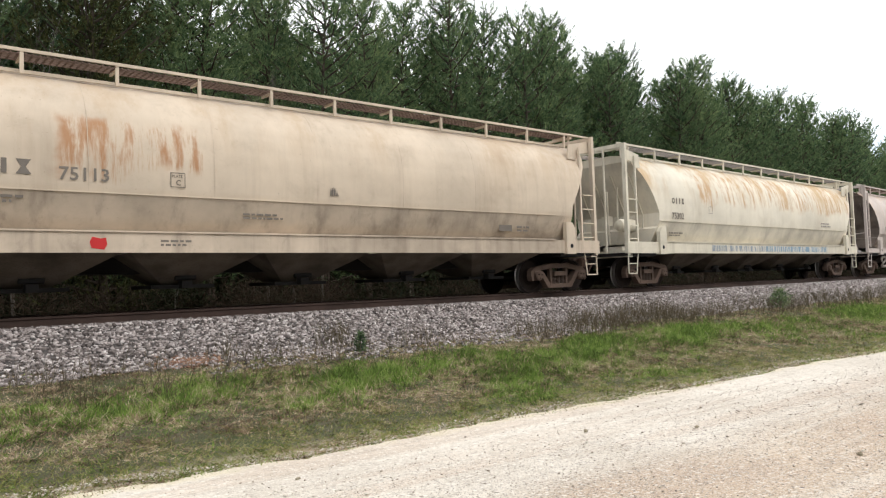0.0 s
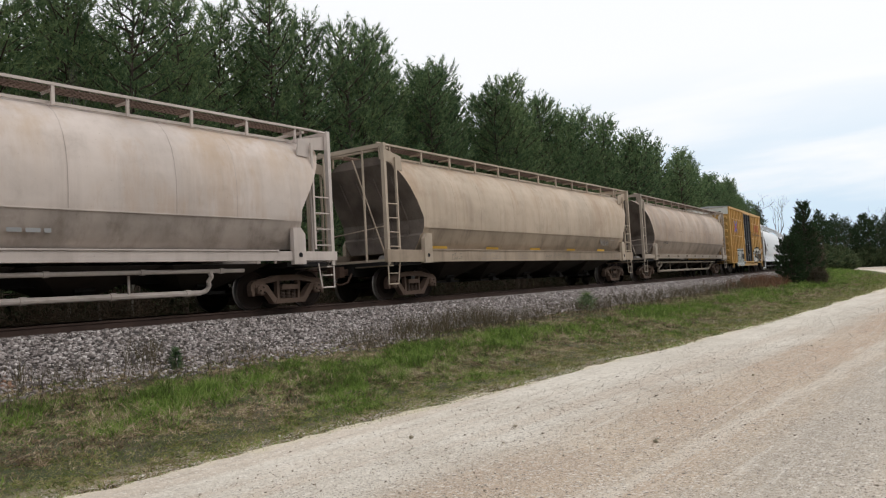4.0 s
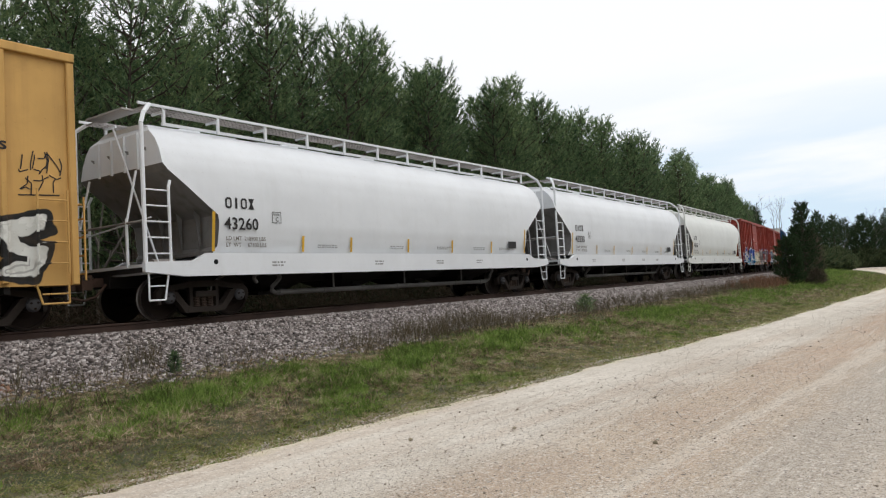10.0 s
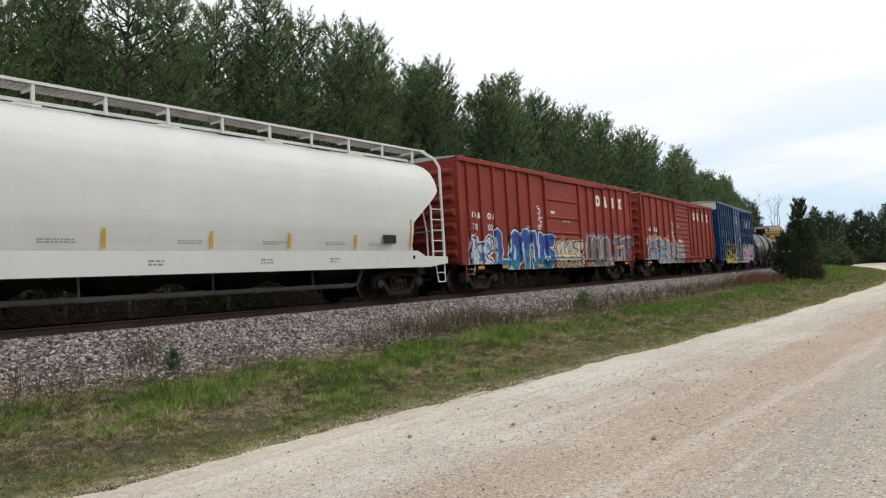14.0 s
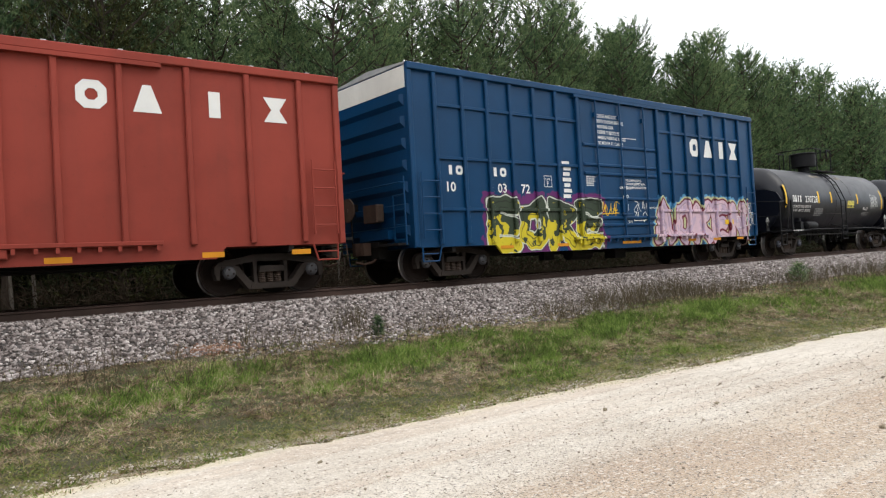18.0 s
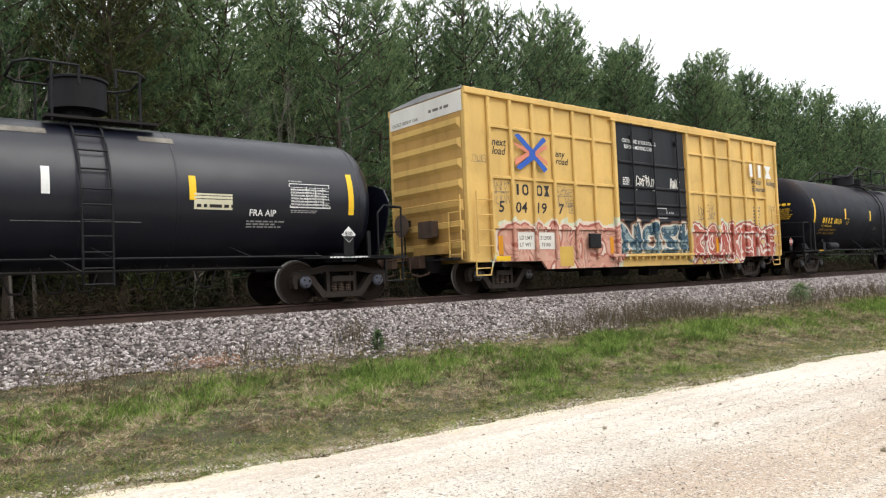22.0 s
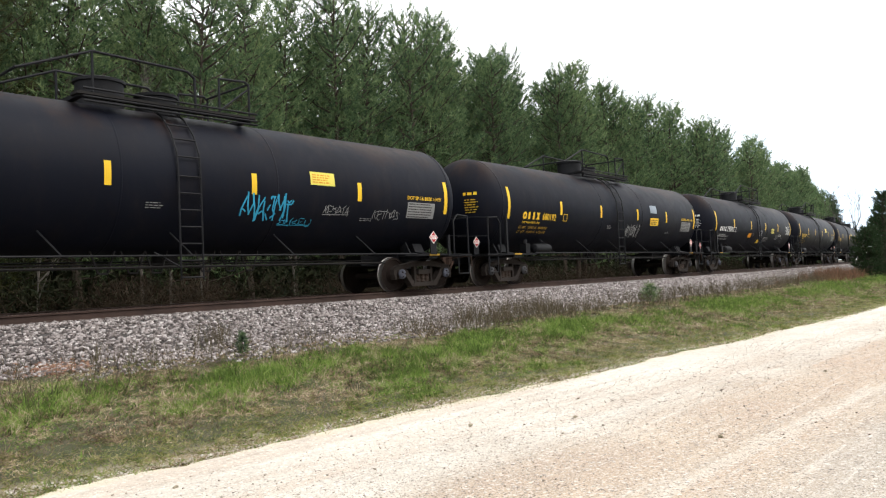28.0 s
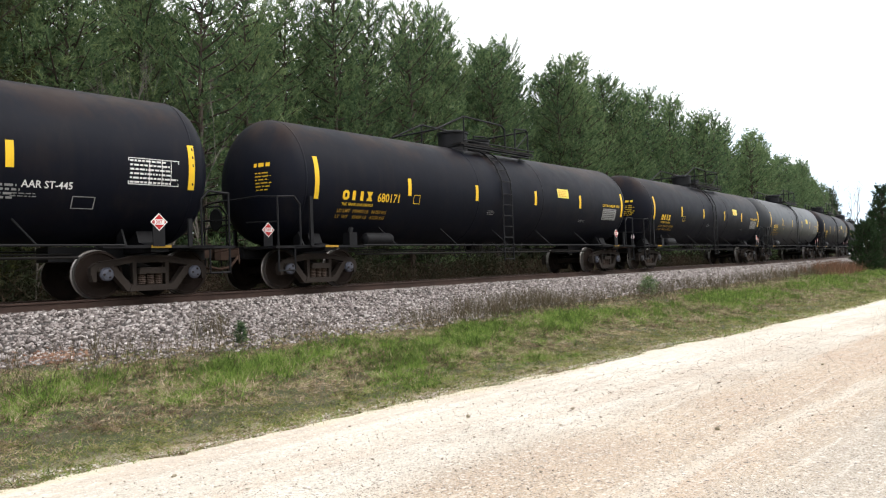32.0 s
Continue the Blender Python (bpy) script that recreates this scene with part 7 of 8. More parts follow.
def yellow_car(where, key, door, label, tagged_door):
    posts = YELLOW_POSTS if not tagged_door else (-6.95, -6.2, -5.4, -4.62, -3.79, -2.94, 2.69, 3.51, 4.40, 5.32, 6.05, 6.8)
    car = boxcar(where, 7.75, 5.05, 0.78, key, door, posts, (4.15, 2.88, 1.63), (-1.78, 1.98) if not tagged_door else (-1.88, 1.62), label, "dark", "band_white", 7,
                 (1.35, 2.05, 2.75, 3.4, 4.0) if not tagged_door else (1.05, 1.3, 1.9, 2.1, 2.4, 2.9, 3.62), (-1.2, -0.14, 1.13))
    for z, t in ((3.68, "next"), (3.46, "load")):
        write(t, -6.83 if tagged_door else -6.9, z, 0.2, M["mark_black"], car, PANEL, 0.25, "slogan", 0.95 if tagged_door else 1.05)
    for z, t in ((3.56, "any"), (3.36, "road")):
        write(t, -4.8 if not tagged_door else -4.5, z, 0.18, M["mark_black"], car, PANEL, 0.25, "slogan", 1.05)
    # crossed emblem: two bent strokes, blue and red
    e, red_ = -1.499, "mark_salmon" if tagged_door else "mark_red"
    for pts, mat in (([(-6.12, 3.98), (-5.95, 4.03), (-5.45, 3.65), (-5.43, 3.40), (-5.95, 3.1), (-6.1, 3.16), (-5.6, 3.48), (-5.6, 3.58)], "mark_blue"),
                     ([(-6.14, 3.8), (-6.1, 3.72), (-5.7, 3.56), (-6.12, 3.36), (-6.12, 3.2), (-5.58, 3.5), (-5.58, 3.62)], red_),
                     ([(-5.05, 4.02), (-4.93, 3.93), (-5.36, 3.62), (-5.36, 3.5), (-4.93, 3.18), (-5.06, 3.08), (-5.44, 3.42), (-5.44, 3.68)], "mark_blue"),
                     ([(-4.93, 3.82), (-4.93, 3.72), (-5.28, 3.56), (-4.93, 3.38), (-4.93, 3.28), (-5.38, 3.5), (-5.38, 3.62)], red_)):
        part("emblem_stroke", Shape().slab(pts, e - 0.09, e - 0.084), M[mat], car)
    for x, kinds in ((-6.1, "io"), (-5.30 if tagged_door else -5.44, "ox")):
        marks(x, x + 0.56, 2.47, 2.75, kinds, M["mark_black"], car, PANEL, "reporting_mark")
    for x, t in ((-6.68, "5"), (-6.08, "05" if not tagged_door else "04"), (-5.40 if not tagged_door else -5.29, "92" if not tagged_door else "19"), (-4.76 if not tagged_door else -4.46, "1" if not tagged_door else "7")):
        write(t, x, 2.02, 0.28, M["mark_black"], car, PANEL, 0.1, "car_number", 1.1)
    write("LD LMT", -6.0, 1.33, 0.10, M["mark_grey"], car, flat_place(-1.501))
    write("LT WT", -6.0, 1.15, 0.10, M["mark_grey"], car, flat_place(-1.501))
    write("214400" if not tagged_door else "212900", -5.24, 1.33, 0.10, M["mark_grey"], car, flat_place(-1.501))
    write("71600" if not tagged_door else "73100", -5.2, 1.15, 0.10, M["mark_grey"], car, flat_place(-1.501))
    outline(-4.05, -3.78, 2.05, 2.32, 0.014, M["mark_grey"], car, PANEL)
    write("PLATE", -4.02, 2.22, 0.05, M["mark_grey"], car, PANEL)
    write("F", -3.95, 2.08, 0.10, M["mark_grey"], car, PANEL)
    for x in (-6.75, -4.65, -2.35, 3.3, 6.0):
        patch(x, x + 0.16, 0.95, 1.42, M["mark_orange"], car, flat_place(-1.499), "reflector", "orange reflective strip")
    patch(-6.85, -6.35, 0.80, 0.92, M["mark_yellow"], car, flat_place(-1.499), "notice_plate")
    part("routing_board", Shape().chamfered(-3.4, -2.9, -1.64, -1.57, 1.1, 1.5, 0.02), M["steel_black"], car)
    s = Shape()
    v, f, wd = lettering("EXCESS HEIGHT CAR")
    s.add([(-7.766, 1.35 - a * 0.085, 4.52 + b * 0.085) for a, b in v], f)
    part("lettering", s, M["mark_grey"], car)
    bars(0.2, 1.2, 4.62, 4.75, 1, M["mark_grey"], car, lambda a, b: (-7.766, -a, b), "small_print", 7)
    bars(5.9, 6.4, 1.9, 2.6, 6, M["mark_grey"], car, PANEL, "small_print", 17)
    return car


car = yellow_car(106.15, "yellow", "door_black", "yellow high-cube boxcar with black door and pale graffiti", False)
marks(3.7, 5.85, 3.5, 4.02, "iix", M["mark_red"], car, flat_place(-1.584), "red_emblem", 0.3)
write("Railcar Pooling", 2.5, 3.12, 0.22, M["mark_black"], car, flat_place(-1.584), 0, "slogan", 1.3)
write("Experts", 5.35, 3.12, 0.22, M["mark_black"], car, flat_place(-1.584), 0, "slogan", 1.3)
for k, (x0, x1, z, h_, rows) in enumerate(((-1.55, -1.25, 3.12, 0.24, 3), (-1.5, -1.3, 2.62, 0.1, 2), (0.35, 0.9, 2.62, 0.05, 1), (-0.5, 0.95, 2.3, 0.06, 1), (0.45, 0.95, 2.08, 0.14, 2), (-0.85, -0.35, 1.72, 0.1, 2), (0.45, 0.85, 1.45, 0.14, 2), (1.5, 1.8, 1.35, 0.12, 2))):
    bars(x0, x1, z, z + h_, rows, M["mark_white"] if k != 5 else M["data_grey"], car, flat_place(-1.53), "door_notice", 50 + k)
outline(-1.6, -1.2, 3.08, 3.4, 0.018, M["mark_white"], car, flat_place(-1.53))
outline(0.42, 0.9, 1.42, 1.62, 0.015, M["mark_white"], car, flat_place(-1.53))
patch(0.02, 0.14, 1.85, 2.25, M["mark_white"], car, flat_place(-1.62), "door_placard")
scrawl(0.35, 0.95, 1.65, 1.85, M["data_grey"], car, flat_place(-1.532), 24, 6, 0.012)
scrawl(-1.6, -1.1, 1.2, 1.7, M["mark_grey"], car, flat_place(-1.532), 25, 6, 0.014, rows=2)
patch(-0.25, -0.1, 1.25, 1.6, M["mark_orange"], car, flat_place(-1.532), "reflector")
scrawl(2.2, 2.82, 2.9, 3.95, M["mark_black"], car, flat_place(-1.499), 21, 9, 0.022, rows=3)
scrawl(2.5, 3.2, 2.12, 2.45, M["mark_black"], car, flat_place(-1.499), 22, 3, 0.022)
scrawl(6.75, 7.45, 2.35, 3.15, M["mark_black"], car, flat_place(-1.499), 23, 7, 0.03, rows=2)
patch(-1.74, -1.62, 2.3, 2.75, M["mark_white"], car, flat_place(-1.60), "paper_label")

car = yellow_car(255.25, "yellow_two", "door_tagged", "faded yellow boxcar with black door and graffiti along the bottom", True)
marks(5.5, 7.3, 3.6, 4.05, "iix", M["mark_white"], car, flat_place(-1.584), "white_emblem", 0.34)
for t, x, z in (("Railcar", 5.9, 3.36), ("Experts", 5.9, 3.1), ("Pooling", 6.83, 3.36)):
    write(t, x, z, 0.19, M["mark_grey"], car, draped((6.05, 6.8)), 0, "slogan", 1.0)
write("CLOSE AND LOCK DOORS", -1.6, 4.22, 0.11, M["mark_white"], car, flat_place(-1.53), 0, "door_notice", 0.9)
write("BEFORE MOVING CAR", -1.5, 4.04, 0.11, M["mark_white"], car, flat_place(-1.53), 0, "door_notice", 0.9)
bars(-1.65, -1.3, 2.9, 3.2, 5, M["mark_white"], car, flat_place(-1.53), "door_notice", 61)
write("ASD", 0.6, 2.12, 0.10, M["mark_white"], car, flat_place(-1.53), 0, "door_notice")
outline(0.0, 0.5, 2.0, 2.32, 0.02, M["mark_white"], car, flat_place(-1.532))
scrawl(-1.0, -0.1, 2.85, 3.25, M["band_white"], car, flat_place(-1.534), 31, 6, 0.045)
scrawl(0.75, 1.25, 2.85, 3.25, M["band_white"], car, flat_place(-1.534), 33, 4, 0.05)
scrawl(2.3, 3.3, 2.0, 2.5, M["mark_grey"], car, flat_place(-1.498), 35, 6, 0.025)
scrawl(-6.9, -6.3, 2.2, 2.8, M["mark_grey"], car, flat_place(-1.498), 36, 9, 0.016, rows=2)
scrawl(-4.55, -3.9, 2.2, 2.75, M["mark_grey"], car, flat_place(-1.498), 37, 9, 0.016, rows=2)
scrawl(-7.6, -7.1, 3.2, 3.4, M["mark_grey"], car, flat_place(-1.56), 38, 5, 0.014)
scrawl(6.9, 7.5, 2.4, 2.65, M["mark_grey"], car, flat_place(-1.499), 39, 7, 0.014)
for x in (-6.06, -5.28):
    patch(x, x + 0.63, 1.08, 1.52, M["band_white"], car, flat_place(-1.497), "weight_panel", "white panel with weights")
patch(-4.5, -3.95, 0.62, 1.15, M["panel_ochre"], car, flat_place(-1.498), "yellow_panel")

RED_POSTS = (-7.3, -6.18, -5.03, -3.89, -2.75, 2.25, 3.27, 4.45, 5.6, 6.7)
for where, key, extra in ((176.35, "red_two", 0), (193.2, "red", 1)):
    rows = (1.15, 1.9, 2.1, 2.7, 3.4) if not extra else tuple(1.15 + 0.26 * i for i in range(12))
    car = boxcar(where, 7.62, 4.46, 0.95 if extra else 0.92, key, key, RED_POSTS if extra else (-7.3, -6.52, -5.65, -4.72, -3.88, -3.0, 2.35, 3.13, 4.1, 5.0, 5.8, 6.75), (), (-1.62, 1.28), "oxide-red boxcar with ribbed sides and bright graffiti" if extra else "oxide-red boxcar with blue and white block graffiti",
                 "dark", "", 7, rows, (), longer=0.27)
    for x, kind in zip((2.58, 3.5, 4.72, 5.95) if extra else (3.3, 4.13, 5.07, 5.95), "ovix"):
        marks(x, x + 0.62, 3.38, 3.87, kind, M["mark_white"], car, flat_place(-1.50), "white_mark", 0.34)
    first, second = (-6.87, -5.75) if extra else (-7.1, -6.12)
    for x in (first, second):
        marks(x, x + 0.62, 2.45, 2.66, "ov", M["mark_white"], car, flat_place(-1.50), "reporting_mark", 0.3)
    write("78", first, 2.06, 0.22, M["mark_white"], car, flat_place(-1.50), 0, "car_number", 1.1)
    write("57" if extra else "00", second, 2.06, 0.22, M["mark_white"], car, flat_place(-1.50), 0, "car_number", 1.1)
    if extra:
        for x in (-6.9, -5.82):
            patch(x, x + 0.82, 1.53, 1.86, M["red_patch"], car, flat_place(-1.496), "weight_panel")
        write("LT WT", -6.8, 1.72, 0.11, M["mark_white"], car, flat_place(-1.50))
        write("LD LMT", -6.8, 1.57, 0.11, M["mark_white"], car, flat_place(-1.50))
        write("59300", -5.75, 1.72, 0.11, M["mark_white"], car, flat_place(-1.50))
        write("160700", -5.75, 1.57, 0.11, M["mark_white"], car, flat_place(-1.50))
    outline(-3.35, -3.05, 2.0, 2.3, 0.014, M["mark_white"], car, PANEL)
    write("C", -3.24, 2.04, 0.11, M["mark_white"], car, PANEL)
    write("PLATE", -3.31, 2.19, 0.05, M["mark_white"], car, PANEL)
    rnd = random.Random(int(where))
    for i in range(11):
        x = -2.45 + rnd.uniform(0, 0.22)
        patch(x, x + rnd.uniform(0.08, 0.34), 2.2 + 0.085 * i, 2.2 + 0.085 * i + rnd.uniform(0.03, 0.075), M["mark_white"], car, flat_place(-1.498), "paper_label", "torn white paper label")
    patch(-1.35, -1.0, 2.85, 2.95, M["mark_white"], car, flat_place(-1.545), "paper_label")
    bars(-0.4, 0.3, 2.55, 2.6, 1, M["mark_white"], car, flat_place(-1.58), "small_print", 70)
    for x in (-6.9, -5.3, -2.6, 2.0, 4.6, 6.4):
        patch(x, x + 0.42, 0.76, 0.86, M["mark_orange"], car, flat_place(-1.498), "reflector", "orange reflective strip")

BLUE_POSTS = (-6.9, -6.05, -5.24, -4.43, -3.58, -2.72, 2.61, 3.44, 4.24, 5.07, 5.9, 6.75)
car = boxcar(210.25, 7.68, 5.05, 0.80, "blue", "blue", BLUE_POSTS, (4.12, 2.88, 1.67), (-1.72, 1.76), "dark blue boxcar with yellow, green and pink graffiti", "dark", "band_white", 7,
             (1.25, 1.45, 2.0, 2.7, 2.95, 3.5), (-1.11, -0.02, 1.14))
for x, kind in zip((3.72, 4.52, 5.35, 6.12), "ovix"):
    marks(x, x + 0.66, 3.45, 4.02, kind, M["mark_white"], car, flat_place(-1.50), "white_mark", 0.36)
for x in (-6.6, -5.15):
    marks(x, x + 0.55, 2.5, 2.72, "io", M["mark_white"], car, PANEL, "reporting_mark", 0.3)
for x, t in ((-6.62, "10"), (-4.98, "03"), (-4.15, "72")):
    write(t, x, 2.1, 0.23, M["mark_white"], car, PANEL, 0, "car_number", 1.05)
for i, t in enumerate(("CLOSE AND LOCK", "BOTH DOORS BEFORE", "MOVING CAR", "CIERRE Y BLOQUEE", "AMBAS PUERTAS ANTES", "DE MOVER EL CARRO")):
    write(t, -1.0, 4.32 - 0.155 * i, 0.095, M["mark_white"], car, flat_place(-1.53), 0, "door_notice", 0.9)
outline(-3.28, -2.98, 2.28, 2.58, 0.014, M["mark_white"], car, PANEL)
write("F", -3.17, 2.32, 0.11, M["mark_white"], car, PANEL)
write("PLATE", -3.24, 2.46, 0.05, M["mark_white"], car, PANEL)
for i in range(7):
    patch(-2.55 + 0.03 * (i % 3), -2.25 + 0.05 * (i % 2), 2.0 + 0.15 * i, 2.1 + 0.15 * i, M["mark_white"], car, flat_place(-1.498), "paper_label", "white paper label")
bars(-1.6, -1.2, 2.35, 2.65, 5, M["mark_white"], car, flat_place(-1.53), "door_notice", 81)
for i, t in enumerate(("NO LUBE REQUIRED", "DOORS EQUIPPED WITH", "SELF LUBRICATING FITTINGS")):
    write(t, 0.18, 2.52 - 0.105 * i, 0.07, M["mark_white"], car, flat_place(-1.53), 0, "door_notice", 0.85)
write("OPEN CLOSE", -0.2, 2.28, 0.07, M["mark_white"], car, flat_place(-1.60), 0, "door_notice", 0.9)
write("SEAL", 0.2, 1.3, 0.07, M["mark_white"], car, flat_place(-1.53), 0, "door_notice")
write("UNLATCH", 1.28, 1.72, 0.06, M["mark_white"], car, flat_place(-1.53), 0, "door_notice")
bars(0.25, 0.9, 3.78, 3.82, 1, M["mark_white"], car, flat_place(-1.53), "door_notice", 83)
write("ASD", -0.08, 2.02, 0.10, M["mark_white"], car, flat_place(-1.60), 0, "door_notice")
patch(-0.05, 0.15, 1.65, 1.85, M["mark_white"], car, flat_place(-1.60), "door_placard")
scrawl(-1.0, -0.25, 1.55, 1.9, M["mark_yellow"], car, flat_place(-1.545), 41, 5, 0.03)
scrawl(0.45, 1.08, 1.35, 1.95, M["mark_white"], car, flat_place(-1.545), 43, 7, 0.03, rows=2)
scrawl(6.95, 7.5, 1.15, 2.0, M["mark_white"], car, flat_place(-1.50), 45, 7, 0.03, rows=2)
for x in (-5.0, -2.9, -0.1, 0.35, 3.3, 4.8, 6.3):
    patch(x, x + 0.45, 0.70, 0.78, M["mark_orange"], car, flat_place(-1.502), "reflector", "orange reflective strip")
patch(5.6, 6.15, 1.22, 1.38, M["mark_yellow"], car, flat_place(-1.502), "notice_plate")
outline(6.4, 6.75, 1.1, 1.5, 0.02, M["mark_white"], car, flat_place(-1.502))


# ---- tank cars ----
def tank_car(where, straight, radius, cz, trucks, over, key, label, stripes, lettering_mat, number, mark_x, gear, long=True, top=0.0):
    car = car_base("tank_car", label, "tank car", where)
    P, B = M[key], M["steel_black"]
    depth = radius * 0.5
    rows = []
    for i in range(9):
        a = math.pi / 2 * i / 8
        rows.append((-straight - depth * math.cos(a), max(radius * math.sin(a), 0.02)))
    rows += [(-straight * 0.33, radius), (straight * 0.33, radius)]
    for i in range(9):
        a = math.pi / 2 * i / 8
        rows.append((straight + depth * math.sin(a), max(radius * math.cos(a), 0.02)))
    s = Shape().lathe(rows, 56, "x", (0, 0, cz))
    part("tank_shell", s, P, car, "cylindrical tank with domed heads", True)
    for x in (-straight, -straight * 0.33 + 1.2, straight * 0.33 - 0.5, straight):
        part("weld_band", Shape().lathe([(-0.02, radius), (-0.012, radius + 0.006), (0.012, radius + 0.006), (0.02, radius)], 56, "x", (x, 0, cz)), P, car, "", True)
    # stub sills, bolsters, saddles
    for sgn in (-1, 1):
        t = sgn * trucks
        f = Shape().box(min(sgn * over, t - sgn * 1.6), max(sgn * over, t - sgn * 1.6), -0.3, 0.3, 0.72, 1.0)
        f.slab([(-1.45, 0.86), (1.45, 0.86), (1.45, 0.95), (0.95, 1.06), (0.82, cz - radius * 0.80), (-0.82, cz - radius * 0.80), (-0.95, 1.06), (-1.45, 0.95)], t - 0.18, t + 0.18, 0, "yz")
        part("stub_sill", f, B, car)
        part("end_platform", Shape().box(min(sgn * over, sgn * (over - 1.0)), max(sgn * over, sgn * (over - 1.0)), -1.5, 1.5, 0.92, 0.97).box(min(t - 1.1, t + 1.1), max(t - 1.1, t + 1.1), -1.5, -1.2, 0.93, 0.98).box(t - 1.1, t + 1.1, 1.2, 1.5, 0.93, 0.98), B, car)
        for q in (-1, 1):
            r = Shape().pipe([(sgn * (over - 0.1), q * 1.46, 0.4), (sgn * (over - 0.1), q * 1.46, 2.05), (sgn * (over - 0.55), q * 1.46, 2.08), (sgn * (over - 0.72), q * 1.46, 1.9), (sgn * (over - 0.72), q * 1.46, 0.95)], 0.024, 6)
            r.bar((sgn * (over - 0.1), q * 1.46, 1.5), (sgn * (over - 0.1), q * 0.3, 1.55), 0.02, 6)
            r.pipe([(sgn * (over - 0.1), q * 1.46, 0.42), (sgn * (over - 0.55), q * 1.46, 0.42), (sgn * (over - 0.55), q * 1.46, 0.95)], 0.02, 6)
            r.pipe([(sgn * (over - 0.1), q * 1.46, 2.05), (sgn * (over + 0.0), q * 0.9, 2.1), (sgn * (over - 0.02), 0, 2.1)], 0.02, 6)
            part("end_handrail", r, B, car)
            part("platform_post", Shape().box(sgn * (over - 1.0) - 0.04, sgn * (over - 1.0) + 0.04, q * 1.5 - 0.03, q * 1.5 + 0.03, 0.95, 2.1 if sgn < 0 and q < 0 else 1.5), B, car)
        part("edge_strip", Shape().box(t - (0.2 if long else 0.55), t + (0.2 if long else 0.55), -1.512, -1.502, 0.93, 0.98), M["steel_black"] if not long else M["mark_ochre"], car)
        if not long:
            bars(t - 0.5, t + 0.62, 0.935, 0.978, 1, M["mark_white"], car, flat_place(-1.516), "edge_print", 81, 0.7)
        part("saddle_gusset", Shape().slab([(-1.1, 0.95), (-0.86, cz - radius * 0.78), (-0.7, cz - radius * 0.86), (-0.7, 0.95)], t - 0.5, t - 0.46, 0, "yz"), B, car)
    part("side_handrail", Shape().pipe([(-trucks + 1.0, -1.5, 0.98), (trucks - 0.7, -1.5, 0.98)], 0.022, 6).pipe([(-trucks + 1.0, 1.5, 0.98), (trucks - 0.7, 1.5, 0.98)], 0.022, 6), B, car)
    for x in np.linspace(-trucks + 2.2, trucks - 2.2, 5 if long else 3):
        z = cz - radius * 0.72
        part("rail_bracket", Shape().bar((x, -1.5, 0.98), (x - 0.25, -radius * 0.72, max(z, 1.2)), 0.018, 6), B, car)
    # middle ladder that follows the shell
    lx = -0.05 if long else -0.25
    lad = Shape().bar((lx - 0.7, -1.4, 1.05), (lx - 0.24, -1.56, 0.75), 0.018, 6)
    lad.pipe([(lx - 0.24, -1.56, 0.75)] + [(lx - 0.24, -1.56, 0.5), (lx - 0.24, -1.56, cz)] + [(lx - 0.24, -(radius + 0.08) * math.cos(a), cz + (radius + 0.08) * math.sin(a)) for a in (0.3, 0.6, 0.9, 1.15)], 0.022, 6)
    lad = part("side_ladder", lad, B, car)
    part("ladder_rail", Shape().pipe([(lx + 0.24, -1.56, 0.5), (lx + 0.24, -1.56, cz)] + [(lx + 0.24, -(radius + 0.08) * math.cos(a), cz + (radius + 0.08) * math.sin(a)) for a in (0.3, 0.6, 0.9, 1.15)], 0.022, 6), B, lad)
    for i in range(7):
        z = 0.55 + i * (cz - 0.55) / 6
        part("rung", Shape().bar((lx - 0.24, -1.56, z), (lx + 0.24, -1.56, z), 0.018, 6), B, lad)
    for a in (0.25, 0.5, 0.75, 1.0):
        part("rung", Shape().bar((lx - 0.24, -(radius + 0.08) * math.cos(a), cz + (radius + 0.08) * math.sin(a)), (lx + 0.24, -(radius + 0.08) * math.cos(a), cz + (radius + 0.08) * math.sin(a)), 0.018, 6), B, lad)
    # dome platform, manway and rails
    ztop = cz + radius
    had = set(car.children)
    if long:
        for y in (-0.86, 0.86):
            part("top_platform", Shape().box(-1.1, 2.75, y - 0.16, y + 0.16, ztop - 0.02, ztop + 0.03), M["steel_dark"], car)
            for z in (-0.14, -0.06, 0.10):
                part("platform_rail", Shape().bar((-1.0, y * 1.18, ztop + z), (2.8, y * 1.18, ztop + z), 0.022, 6), B, car)
        for x in (-1.0, 2.65):
            part("platform_beam", Shape().box(x - 0.06, x + 0.06, -0.95, 0.95, ztop - 0.06, ztop + 0.02), B, car)
        part("manway", Shape().lathe([(-0.12, 0.46), (0.46, 0.46), (0.47, 0.50), (0.53, 0.50), (0.56, 0.42)], 22, "z", (-0.25, 0, ztop)), B, car, "", True)
        part("valve_housing", Shape().lathe([(-0.12, 0.42), (0.34, 0.42), (0.35, 0.46), (0.41, 0.46)], 20, "z", (0.95, 0, ztop)), B, car, "", True)
